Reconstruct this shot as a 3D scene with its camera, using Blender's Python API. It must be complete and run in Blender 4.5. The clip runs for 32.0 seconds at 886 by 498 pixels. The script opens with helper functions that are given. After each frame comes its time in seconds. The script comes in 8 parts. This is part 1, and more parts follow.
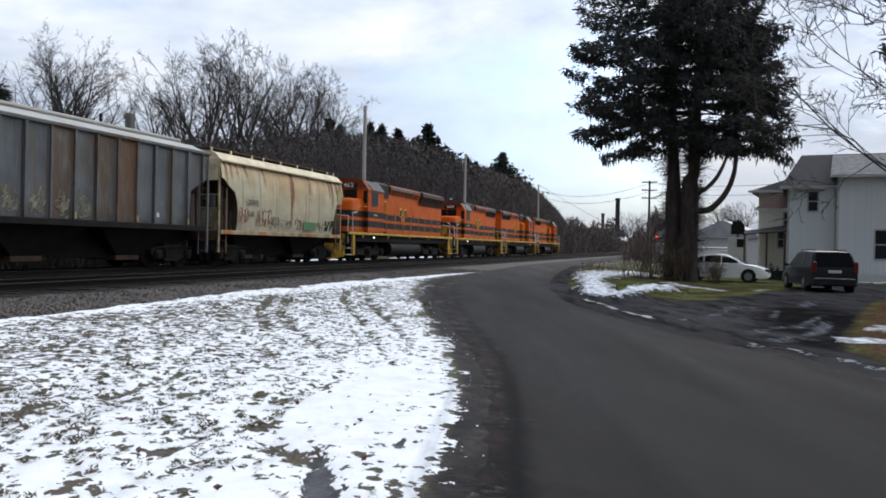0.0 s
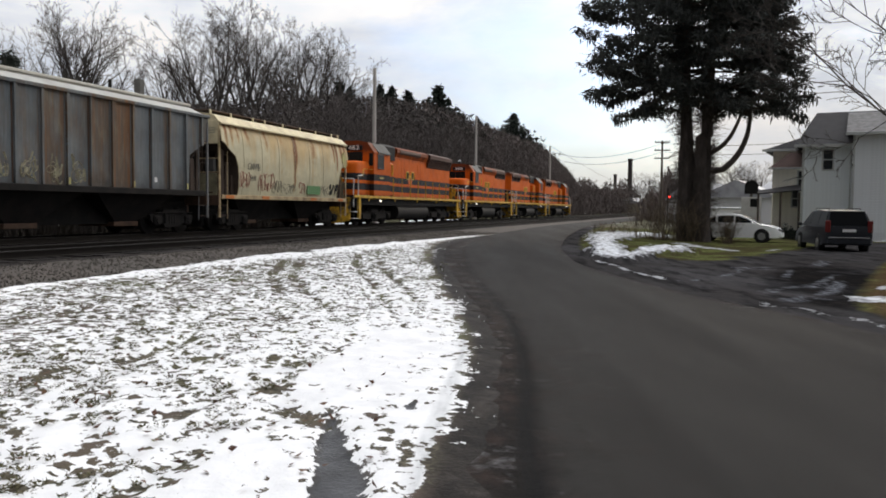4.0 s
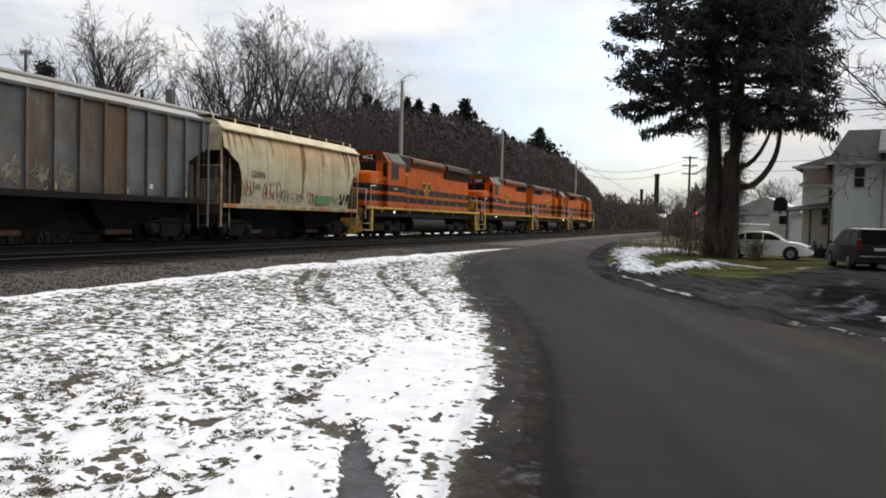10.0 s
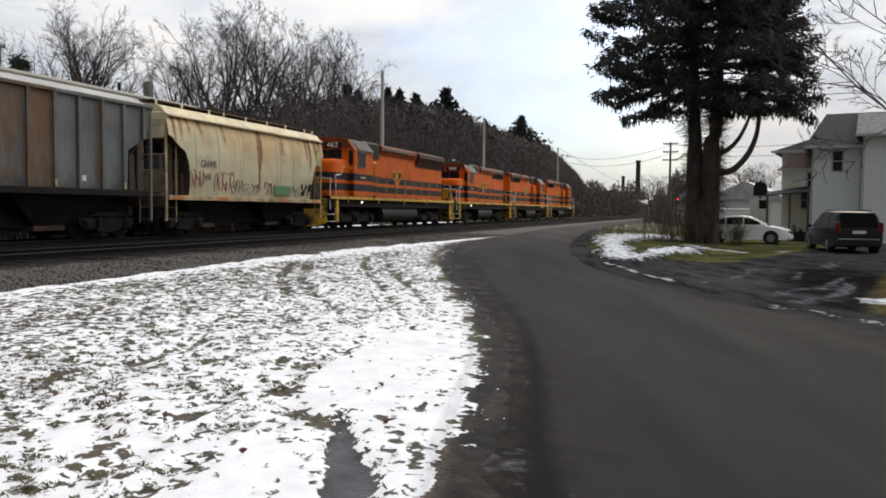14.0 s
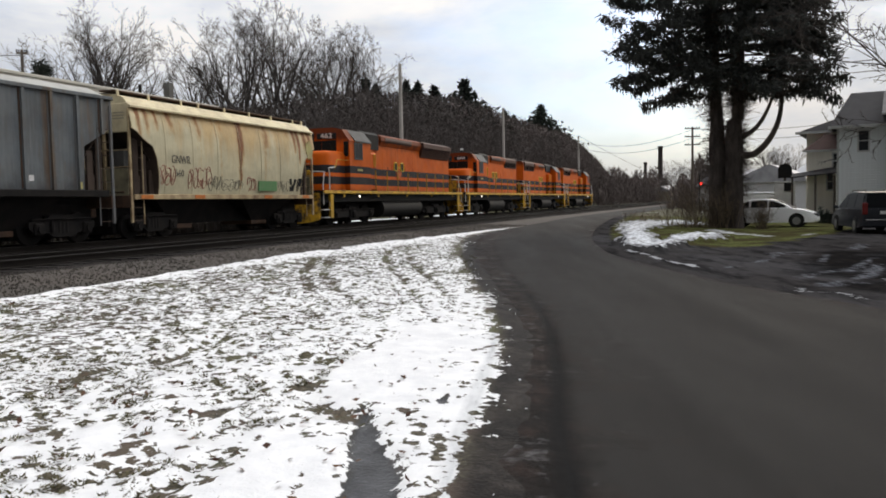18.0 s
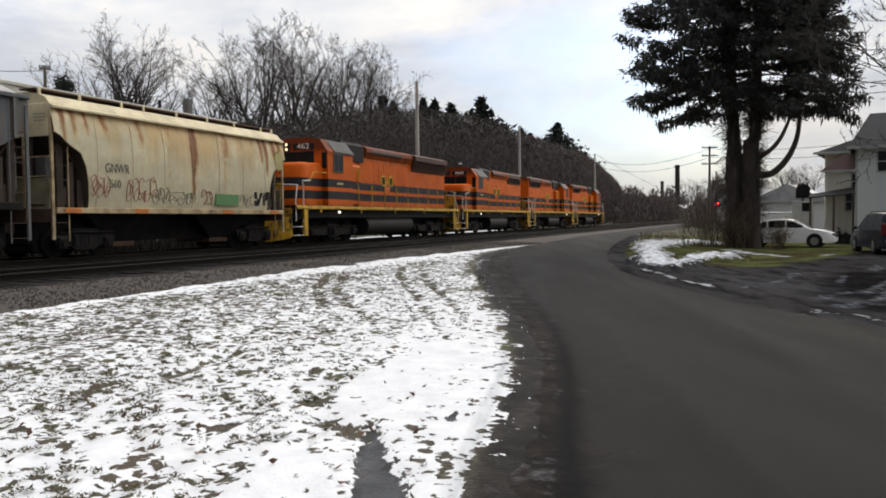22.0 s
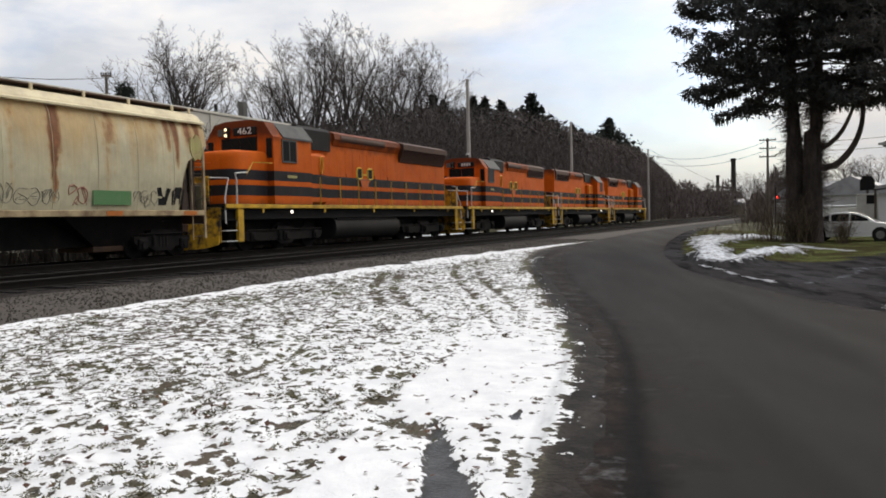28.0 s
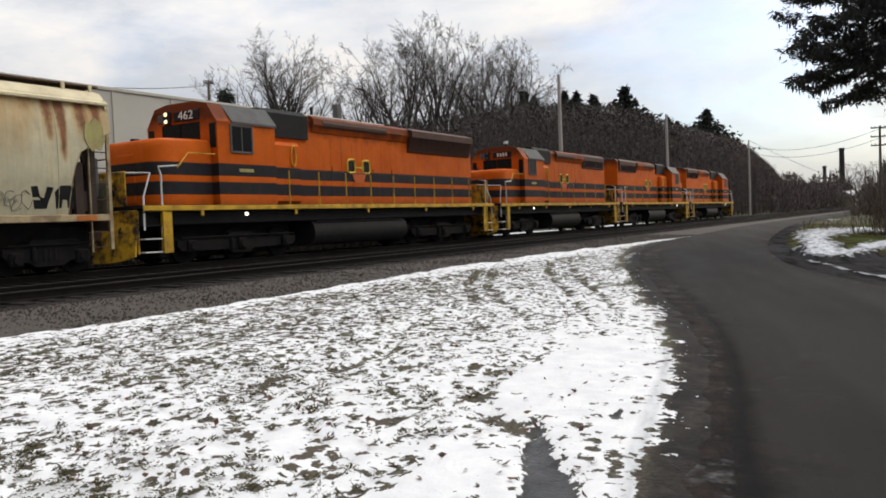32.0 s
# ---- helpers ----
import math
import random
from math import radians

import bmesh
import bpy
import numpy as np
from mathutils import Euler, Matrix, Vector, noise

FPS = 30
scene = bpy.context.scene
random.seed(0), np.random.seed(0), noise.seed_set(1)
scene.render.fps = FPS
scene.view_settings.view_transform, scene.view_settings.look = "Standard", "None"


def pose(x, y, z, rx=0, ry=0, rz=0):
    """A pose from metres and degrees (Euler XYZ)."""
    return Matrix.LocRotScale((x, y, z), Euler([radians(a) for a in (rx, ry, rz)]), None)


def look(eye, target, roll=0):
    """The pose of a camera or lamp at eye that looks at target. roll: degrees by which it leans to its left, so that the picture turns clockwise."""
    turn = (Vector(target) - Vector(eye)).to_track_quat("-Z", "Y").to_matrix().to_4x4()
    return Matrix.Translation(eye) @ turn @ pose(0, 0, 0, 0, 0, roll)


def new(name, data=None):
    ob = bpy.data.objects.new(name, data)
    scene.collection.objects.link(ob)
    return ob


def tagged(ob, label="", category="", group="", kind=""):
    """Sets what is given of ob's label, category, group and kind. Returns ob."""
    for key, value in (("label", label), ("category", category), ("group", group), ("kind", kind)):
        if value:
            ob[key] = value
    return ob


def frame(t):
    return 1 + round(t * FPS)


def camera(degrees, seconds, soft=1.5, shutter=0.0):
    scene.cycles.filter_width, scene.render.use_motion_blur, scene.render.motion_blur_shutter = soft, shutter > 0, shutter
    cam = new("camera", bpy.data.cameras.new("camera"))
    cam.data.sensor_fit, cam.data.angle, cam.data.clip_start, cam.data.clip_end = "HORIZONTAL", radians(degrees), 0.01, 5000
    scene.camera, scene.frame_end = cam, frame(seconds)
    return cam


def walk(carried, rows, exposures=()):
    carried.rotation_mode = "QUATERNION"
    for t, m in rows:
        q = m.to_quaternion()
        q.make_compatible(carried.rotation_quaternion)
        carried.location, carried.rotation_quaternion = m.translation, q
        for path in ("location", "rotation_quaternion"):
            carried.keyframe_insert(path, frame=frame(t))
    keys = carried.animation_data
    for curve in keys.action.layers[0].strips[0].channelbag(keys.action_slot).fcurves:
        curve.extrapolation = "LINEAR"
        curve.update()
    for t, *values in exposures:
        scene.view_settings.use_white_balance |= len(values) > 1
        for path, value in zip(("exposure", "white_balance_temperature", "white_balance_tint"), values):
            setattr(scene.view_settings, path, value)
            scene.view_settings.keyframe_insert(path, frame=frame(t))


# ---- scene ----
cam = camera(58.4, 32.0, soft=1.8)

# ---- plan: the eye stands 1.67 m over the lawn at the origin; the railway runs straight at 17.35 degrees to the right of y ----
EYE = 1.67
HEAD = radians(17.35)
AHEAD = Vector((math.sin(HEAD), math.cos(HEAD), 0))
ASIDE = Vector((-math.cos(HEAD), math.sin(HEAD), 0))
FAR_TRACK, NEAR_TRACK, RAIL_TOP = 19.45, 14.6, 0.67

# seconds, sway to the right in metres, yaw, pitch, roll
PATH = [
    (0.0, -0.015, 0.01, -0.25, -1.16),
    (0.5, -0.012, 0.25, -0.41, -0.75),
    (1.0, -0.007, 0.28, -1.33, -0.40),
    (1.5, -0.004, 0.30, -1.79, -0.34),
    (2.0, -0.004, 0.66, -1.98, -0.36),
    (2.5, -0.005, 0.40, -2.42, -0.41),
    (4.5, 0.008, 0.95, -3.09, -0.59),
    (5.0, 0.014, 0.96, -3.34, -0.58),
    (5.5, 0.025, 0.98, -3.49, -0.64),
    (6.0, 0.031, 1.49, -3.36, -0.13),
    (6.5, 0.033, 1.48, -3.41, -0.04),
    (7.0, 0.036, 0.44, -3.33, -0.52),
    (7.5, 0.036, 1.05, -3.01, -0.40),
    (8.0, 0.040, 1.41, -2.66, -0.50),
    (8.5, 0.044, 1.38, -3.31, -0.63),
    (9.0, 0.035, 2.15, -3.40, -1.35),
    (9.5, 0.005, 2.07, -3.78, -1.60),
    (10.0, -0.019, 2.64, -2.07, -1.39),
    (10.5, -0.024, 2.88, -2.57, -1.64),
    (11.0, -0.012, 2.78, -2.90, -1.38),
    (11.5, -0.004, 1.64, -3.34, -1.56),
    (12.0, -0.002, 1.63, -3.03, -1.37),
    (12.5, -0.004, 1.06, -3.32, -1.33),
    (13.0, -0.010, 1.32, -3.53, -1.25),
    (13.5, -0.014, 1.70, -3.11, -1.00),
    (14.0, -0.011, 1.40, -2.80, -0.49),
    (14.5, -0.007, 1.28, -2.96, -0.18),
    (16.5, -0.016, 1.83, -2.94, 0.30),
    (17.0, -0.019, 1.73, -2.88, 0.83),
    (17.5, -0.009, 1.97, -3.68, 0.48),
    (18.0, 0.026, 2.96, -3.37, 1.13),
    (18.5, 0.060, 3.30, -3.84, 0.84),
    (19.0, 0.072, 3.87, -3.96, 0.39),
    (19.5, 0.063, 4.05, -3.46, 0.73),
    (20.0, 0.056, 4.31, -2.42, -0.12),
    (20.5, 0.052, 3.97, -2.52, -0.23),
    (21.0, 0.054, 2.87, -1.93, 0.24),
    (21.5, 0.060, 3.27, -1.87, -0.03),
    (22.0, 0.070, 4.11, -2.13, 0.60),
    (22.5, 0.070, 4.02, -2.62, 0.61),
    (23.0, 0.059, 3.96, -2.88, -0.55),
    (23.5, 0.043, 3.45, -2.76, 0.66),
    (24.0, 0.034, 4.58, -2.18, 0.59),
    (24.5, 0.025, 4.47, -2.72, 0.59),
    (25.0, 0.019, 3.93, -2.70, 0.30),
    (25.5, 0.015, 3.72, -2.79, 0.92),
    (27.5, -0.019, 6.46, -2.35, 1.51),
    (28.0, -0.021, 7.77, -2.20, 1.35),
    (28.5, -0.023, 8.78, -2.04, 1.41),
    (29.0, -0.022, 9.50, -2.11, 1.67),
    (29.5, -0.020, 9.30, -2.50, 2.10),
    (30.0, -0.025, 9.82, -2.55, 2.01),
    (30.5, -0.036, 11.04, -2.59, 2.34),
    (31.0, -0.047, 11.36, -2.39, 2.22),
    (31.5, -0.057, 12.70, -2.24, 2.50),
    (32.0, -0.059, 14.37, -2.16, 2.18),
]
# stops and white balance: the first seconds are a little bluer
TONE = [(0.0, -0.19, 6550, 10), (1.0, -0.20, 6960, 11), (2.0, -0.19, 7160, 11), (4.0, -0.18, 7370, 11), (6.0, -0.18, 7420, 11), (32.0, -0.25, 7520, 11)]
walk(cam, [(t, pose(x, 0, EYE, 90 + p, r, y)) for t, x, y, p, r in PATH], TONE)


def at(s, p, z=0.0):
    """The place s metres along the railway and p metres across from the eye to it."""
    q = AHEAD * s + ASIDE * p
    return Vector((q.x, q.y, z))


def along(s, p, z=0.0, turn=0.0):
    """A pose at that place, with x along the railway and y away from the eye."""
    q = at(s, p, z)
    return pose(q.x, q.y, q.z, 0, 0, 90 - 17.35 + turn)


def across(x, y):
    """(s, p) of a place."""
    return x * AHEAD.x + y * AHEAD.y, x * ASIDE.x + y * ASIDE.y


def rise(p):
    """Height of the ground p metres towards the railway."""
    return 0.0 if p <= 0 else min(0.04 * p, 0.4)


def ground_z(x, y):
    return rise(across(x, y)[1])


# ---- world and light ----
world = bpy.data.worlds.new("sky")
scene.world = world
world.use_nodes = True
wn, wl = world.node_tree.nodes, world.node_tree.links
wn.clear()


def wnode(kind, **inputs):
    n = wn.new(kind)
    for key, value in inputs.items():
        n.inputs[key.replace("_", " ")].default_value = value
    return n


sky = wn.new("ShaderNodeTexSky")
sky.sky_type, sky.sun_disc = "NISHITA", False
sky.sun_elevation, sky.sun_rotation = radians(24), radians(32)
sky_gain = wnode("ShaderNodeMix")
sky_gain.data_type, sky_gain.blend_type = "RGBA", "MULTIPLY"
sky_gain.inputs[0].default_value = 1.0
wl.new(sky.outputs[0], sky_gain.inputs[6])
sky_gain.inputs[7].default_value = (0.100, 0.128, 0.180, 1)
coord = wn.new("ShaderNodeTexCoord")
stretch = wn.new("ShaderNodeMapping")
stretch.inputs["Scale"].default_value = (1.0, 1.0, 2.6)
wl.new(coord.outputs["Generated"], stretch.inputs[0])
clouds = wnode("ShaderNodeTexNoise", Scale=2.3, Detail=8.0, Roughness=0.56, Distortion=0.35)
wl.new(stretch.outputs[0], clouds.inputs["Vector"])
def wmath(op, a, b=0.0, c=0.0):
    n = wn.new("ShaderNodeMath")
    n.operation = op
    for i, v in enumerate((a, b, c)):
        if isinstance(v, (int, float)):
            n.inputs[i].default_value = v
        else:
            wl.new(v, n.inputs[i])
    return n.outputs[0]


def wramp(fac, *stops):
    n = wn.new("ShaderNodeValToRGB")
    e = n.color_ramp.elements
    while len(e) < len(stops):
        e.new(0.5)
    for el, (pos, col) in zip(e, stops):
        el.position, el.color = pos, ((col, col, col, 1) if isinstance(col, (int, float)) else (*col, 1))
    wl.new(fac, n.inputs[0])
    return n.outputs[0]


# thinner cloud in one part of the sky, where the blue shows through
gap = wn.new("ShaderNodeVectorMath")
gap.operation = "DISTANCE"
wl.new(coord.outputs["Generated"], gap.inputs[0])
gap.inputs[1].default_value = (math.sin(radians(8)) * math.cos(radians(13)), math.cos(radians(8)) * math.cos(radians(13)), math.sin(radians(13)))
thin = wramp(gap.outputs["Value"], (0.0, 0.20), (0.16, 0.11), (0.32, 0.0))
cover = wramp(wmath("SUBTRACT", clouds.outputs["Fac"], thin), (0.28, 0.35), (0.46, 1.0))
puffs = wnode("ShaderNodeTexNoise", Scale=4.2, Detail=7.0, Roughness=0.6, Distortion=0.2)
wl.new(stretch.outputs[0], puffs.inputs["Vector"])
grey = wramp(puffs.outputs["Fac"], (0.36, (0.64, 0.73, 0.89)), (0.52, (0.82, 0.90, 1.035)), (0.64, (0.98, 1.02, 1.10)))
height = wn.new("ShaderNodeSeparateXYZ")
wl.new(coord.outputs["Generated"], height.inputs[0])
# the cloud closes towards the horizon
cover = wmath("MAXIMUM", cover, wramp(height.outputs[2], (0.03, 0.92), (0.13, 0.0)))
mixed = wn.new("ShaderNodeMix")
mixed.data_type = "RGBA"
wl.new(cover, mixed.inputs[0])
wl.new(sky_gain.outputs[2], mixed.inputs[6])
wl.new(grey, mixed.inputs[7])
# an overcast sky is brighter overhead than low down
dome = wramp(height.outputs[2], (0.0, 0.72), (0.10, 0.86), (0.24, 1.10), (0.36, 1.16), (0.75, 2.6), (1.0, 3.0))
lit = wn.new("ShaderNodeMix")
lit.data_type, lit.blend_type = "RGBA", "MULTIPLY"
lit.inputs[0].default_value = 1.0
wl.new(mixed.outputs[2], lit.inputs[6])
# and brighter towards the veiled sun than on the far side
facing = wn.new("ShaderNodeVectorMath")
facing.operation = "DOT_PRODUCT"
wl.new(coord.outputs["Generated"], facing.inputs[0])
facing.inputs[1].default_value = (math.sin(radians(32)), math.cos(radians(32)), 0)
turned_to = wramp(wmath("MULTIPLY_ADD", facing.outputs["Value"], 0.5, 0.5), (0.0, 0.30), (0.38, 0.48), (0.60, 1.06), (0.80, 1.10), (1.0, 1.05))
both = wn.new("ShaderNodeMix")
both.data_type, both.blend_type = "RGBA", "MULTIPLY"
both.inputs[0].default_value = 1.0
wl.new(dome, both.inputs[6])
wl.new(turned_to, both.inputs[7])
wl.new(both.outputs[2], lit.inputs[7])
background = wnode("ShaderNodeBackground", Strength=1.0)
wl.new(lit.outputs[2], background.inputs[0])
world_out = wn.new("ShaderNodeOutputWorld")
wl.new(background.outputs[0], world_out.inputs[0])

sun = new("sun", bpy.data.lights.new("sun", "SUN"))
sun.data.energy, sun.data.angle, sun.data.color = 1.0, radians(25), (1.0, 0.93, 0.82)
sun.matrix_world = look((math.sin(radians(32)) * 60, math.cos(radians(32)) * 60, 27), (0, 0, 0))


# ---- materials ----
class Mat:
    """A short way to write node materials."""

    def __init__(self, name, rough=0.8, metal=0.0, spec=0.4):
        self.m = bpy.data.materials.new(name)
        self.m.use_nodes = True
        self.t = self.m.node_tree
        self.bsdf = self.t.nodes["Principled BSDF"]
        self.set(self.bsdf, Roughness=rough, Metallic=metal)
        self.bsdf.inputs["Specular IOR Level"].default_value = spec
        self.coord = self.t.nodes.new("ShaderNodeTexCoord").outputs["Object"]
        self.geo = None

    def set(self, n, **values):
        for k, v in values.items():
            n.inputs[k.replace("_", " ")].default_value = v
        return n

    def link(self, a, b):
        self.t.links.new(a, b)

    def map(self, scale=(1, 1, 1), turn=0.0, move=(0, 0, 0)):
        n = self.t.nodes.new("ShaderNodeMapping")
        n.inputs["Scale"].default_value = scale
        n.inputs["Rotation"].default_value = (0, 0, turn)
        n.inputs["Location"].default_value = move
        self.link(self.coord, n.inputs[0])
        return n.outputs[0]

    def noise(self, scale, detail=5.0, rough=0.55, vec=None, distort=0.0):
        n = self.set(self.t.nodes.new("ShaderNodeTexNoise"), Scale=scale, Detail=detail, Roughness=rough, Distortion=distort)
        self.link(vec or self.coord, n.inputs["Vector"])
        return n.outputs["Fac"]

    def voronoi(self, scale, out="Distance", vec=None, flat=False):
        n = self.set(self.t.nodes.new("ShaderNodeTexVoronoi"), Scale=scale)
        n.voronoi_dimensions = "2D" if flat else "3D"
        self.link(vec or self.coord, n.inputs["Vector"])
        return n.outputs[out]

    def ramp(self, fac, *stops):
        n = self.t.nodes.new("ShaderNodeValToRGB")
        e = n.color_ramp.elements
        while len(e) < len(stops):
            e.new(0.5)
        for el, (pos, col) in zip(e, stops):
            el.position = pos
            el.color = (col, col, col, 1) if isinstance(col, (int, float)) else (*col, 1)
        self.link(fac, n.inputs[0])
        return n.outputs[0]

    def math(self, op, a, b=0.0, c=0.0):
        n = self.t.nodes.new("ShaderNodeMath")
        n.operation = op
        for i, v in enumerate((a, b, c)):
            if isinstance(v, (int, float)):
                n.inputs[i].default_value = v
            else:
                self.link(v, n.inputs[i])
        return n.outputs[0]

    def mix(self, fac, a, b, blend="MIX"):
        n = self.t.nodes.new("ShaderNodeMix")
        n.data_type, n.blend_type = "RGBA", blend
        for i, v in ((0, fac), (6, a), (7, b)):
            if isinstance(v, (int, float)):
                n.inputs[i].default_value = v
            elif isinstance(v, tuple):
                n.inputs[i].default_value = (*v, 1)
            else:
                self.link(v, n.inputs[i])
        return n.outputs[2]

    def axis(self, which, source=None):
        n = self.t.nodes.new("ShaderNodeSeparateXYZ")
        self.link(source or self.coord, n.inputs[0])
        return n.outputs[which]

    def random(self):
        return self.t.nodes.new("ShaderNodeObjectInfo").outputs["Random"]

    def island(self):
        return self.t.nodes.new("ShaderNodeNewGeometry").outputs["Random Per Island"]

    def position(self):
        return self.t.nodes.new("ShaderNodeNewGeometry").outputs["Position"]

    def color(self, c):
        if isinstance(c, tuple):
            self.bsdf.inputs["Base Color"].default_value = (*c, 1)
        else:
            self.link(c, self.bsdf.inputs["Base Color"])
        return self

    def rough(self, r):
        self.link(r, self.bsdf.inputs["Roughness"])
        return self

    def bump(self, height, strength=0.4, distance=0.02):
        n = self.set(self.t.nodes.new("ShaderNodeBump"), Strength=strength, Distance=distance)
        self.link(height, n.inputs["Height"])
        self.link(n.outputs[0], self.bsdf.inputs["Normal"])
        return self

    def glow(self, color, strength):
        self.bsdf.inputs["Emission Color"].default_value = (*color, 1)
        self.bsdf.inputs["Emission Strength"].default_value = strength
        return self


def worn(name, base, dirt=(0.05, 0.045, 0.04), scale=3.0, amount=0.35, rough=0.6, metal=0.0, spec=0.4, bump=0.15, fine=40.0):
    """Paint, wood or metal with grime at two scales."""
    m = Mat(name, rough, metal, spec)
    big = m.ramp(m.noise(scale, 6, 0.6), (0.42, 0.0), (0.72, 1.0))
    grain = m.noise(fine, 3)
    col = m.mix(m.math("MULTIPLY", big, amount), base, dirt)
    col = m.mix(0.35, col, m.ramp(grain, (0.3, 0.6), (0.7, 1.0)), "MULTIPLY")
    m.color(col)
    if bump:
        m.bump(grain, bump, 0.01)
    return m.m


def attribute(m, name):
    n = m.t.nodes.new("ShaderNodeAttribute")
    n.attribute_name = name
    return n.outputs["Fac"]


def wet_dirt(m):
    """Colour of dark trodden mud with grit and thin melt."""
    col = m.ramp(m.noise(2.1, 7, 0.66), (0.34, (0.0045, 0.0038, 0.0035)), (0.52, (0.012, 0.0098, 0.0086)), (0.68, (0.045, 0.038, 0.034)))
    col = m.mix(m.ramp(m.noise(0.8, 4), (0.46, 0.0), (0.66, 0.7)), col, (0.021, 0.0172, 0.0140))
    col = m.mix(0.8, col, m.ramp(m.noise(5.5, 5, 0.6), (0.34, 0.55), (0.62, 1.7)), "MULTIPLY")
    return m.mix(0.55, col, m.ramp(m.noise(38, 3), (0.3, 0.5), (0.7, 1.35)), "MULTIPLY")


def snow_lawn():
    """Old thin snow over winter grass: the turf shows in flecks that lie thicker towards the railway."""
    m = Mat("snow_lawn", 0.75, 0, 0.12)
    clump = m.noise(3.4, 3, 0.5, m.map((1.2, 0.85, 1), -0.35), 0.3)
    fleck = m.noise(11.0, 3, 0.55, m.map((1.1, 0.9, 1), -0.35), 0.5)
    fray = m.noise(42.0, 3, 0.6)
    cover = m.math("ADD", m.math("MULTIPLY", clump, 0.36), m.math("MULTIPLY", fleck, 0.62))
    cover = m.math("ADD", cover, m.math("MULTIPLY", fray, 0.12))
    # clumps of grass that stand clear of the snow, each of its own size
    bent = m.t.nodes.new("ShaderNodeVectorMath")
    bent.operation = "ADD"
    m.link(m.map((1, 0.85, 1)), bent.inputs[0])
    shake = m.t.nodes.new("ShaderNodeTexNoise")
    m.set(shake, Scale=13.0, Detail=3.0, Roughness=0.6)
    m.link(m.coord, shake.inputs["Vector"])
    half = m.t.nodes.new("ShaderNodeVectorMath")
    half.operation = "SCALE"
    half.inputs["Scale"].default_value = 0.16
    m.link(shake.outputs["Color"], half.inputs[0])
    m.link(half.outputs[0], bent.inputs[1])
    for scale, keep in ((5.6, 0.17), (9.5, 0.15)):
        size = m.ramp(m.axis(0, m.voronoi(scale, "Color", bent.outputs[0], True)), (0.30, 0.0), (1.0, 0.44))
        clod = m.ramp(m.math("SUBTRACT", size, m.voronoi(scale, "Distance", bent.outputs[0], True)), (0.0, 0.0), (0.14, keep))
        cover = m.math("SUBTRACT", cover, clod)
    # mown rows and old wheel lines that run away from the road
    rows = m.noise(1.0, 4, 0.55, m.map((2.6, 0.55, 1), 0.0, (0.0, 0.0, 0)))
    cover = m.math("ADD", cover, m.math("MULTIPLY", m.math("SUBTRACT", rows, 0.46), 0.10))
    cover = m.math("SUBTRACT", cover, m.math("MULTIPLY", m.math("ADD", attribute(m, "wear"), 0.12), 0.16))
    mask = m.ramp(cover, (0.462, 0.0), (0.480, 1.0))
    turf = m.ramp(m.noise(34.0, 4), (0.3, (0.022, 0.019, 0.015)), (0.5, (0.068, 0.059, 0.042)), (0.72, (0.165, 0.147, 0.105)))
    turf = m.mix(m.ramp(m.noise(2.9, 3), (0.44, 0.0), (0.60, 0.75)), turf, (0.092, 0.066, 0.054))
    green = m.math("MULTIPLY", m.ramp(m.noise(1.3, 3, 0.5, m.map((1, 1, 1), 0, (7, 3, 0))), (0.46, 0.0), (0.60, 0.8)), m.ramp(m.math("MULTIPLY", m.axis(1, m.coord), 0.1), (0.5, 0.2), (0.95, 1.0)))
    turf = m.mix(green, turf, m.ramp(m.noise(30.0, 3), (0.35, (0.048, 0.052, 0.020)), (0.65, (0.125, 0.125, 0.062))))
    turf = m.mix(attribute(m, "bare"), turf, wet_dirt(m))
    white = m.ramp(m.noise(4.2, 6, 0.62), (0.3, (0.73, 0.73, 0.74)), (0.62, (0.87, 0.865, 0.86)))
    thin = m.ramp(cover, (0.474, (0.46, 0.46, 0.45)), (0.495, (0.95, 0.955, 0.96)))
    white = m.mix(1.0, white, thin, "MULTIPLY")
    white = m.mix(attribute(m, "trodden"), white, m.ramp(m.noise(14, 4, 0.6, m.map((1, 0.3, 1))), (0.35, (0.42, 0.43, 0.44)), (0.65, (0.62, 0.63, 0.64))))
    # puddle tinted blue-grey, the sky's reflection partly in its colour
    turf = m.mix(attribute(m, "puddle"), turf, m.ramp(m.noise(4, 4), (0.35, (0.024, 0.025, 0.028)), (0.65, (0.075, 0.077, 0.083))))
    m.color(m.mix(mask, turf, white))
    m.rough(m.ramp(attribute(m, "puddle"), (0.0, 0.75), (1.0, 0.35)))
    m.bump(m.math("ADD", m.math("MULTIPLY", mask, 0.8), m.math("MULTIPLY", m.noise(35, 5), 0.6)), 0.5, 0.035)
    return m.m


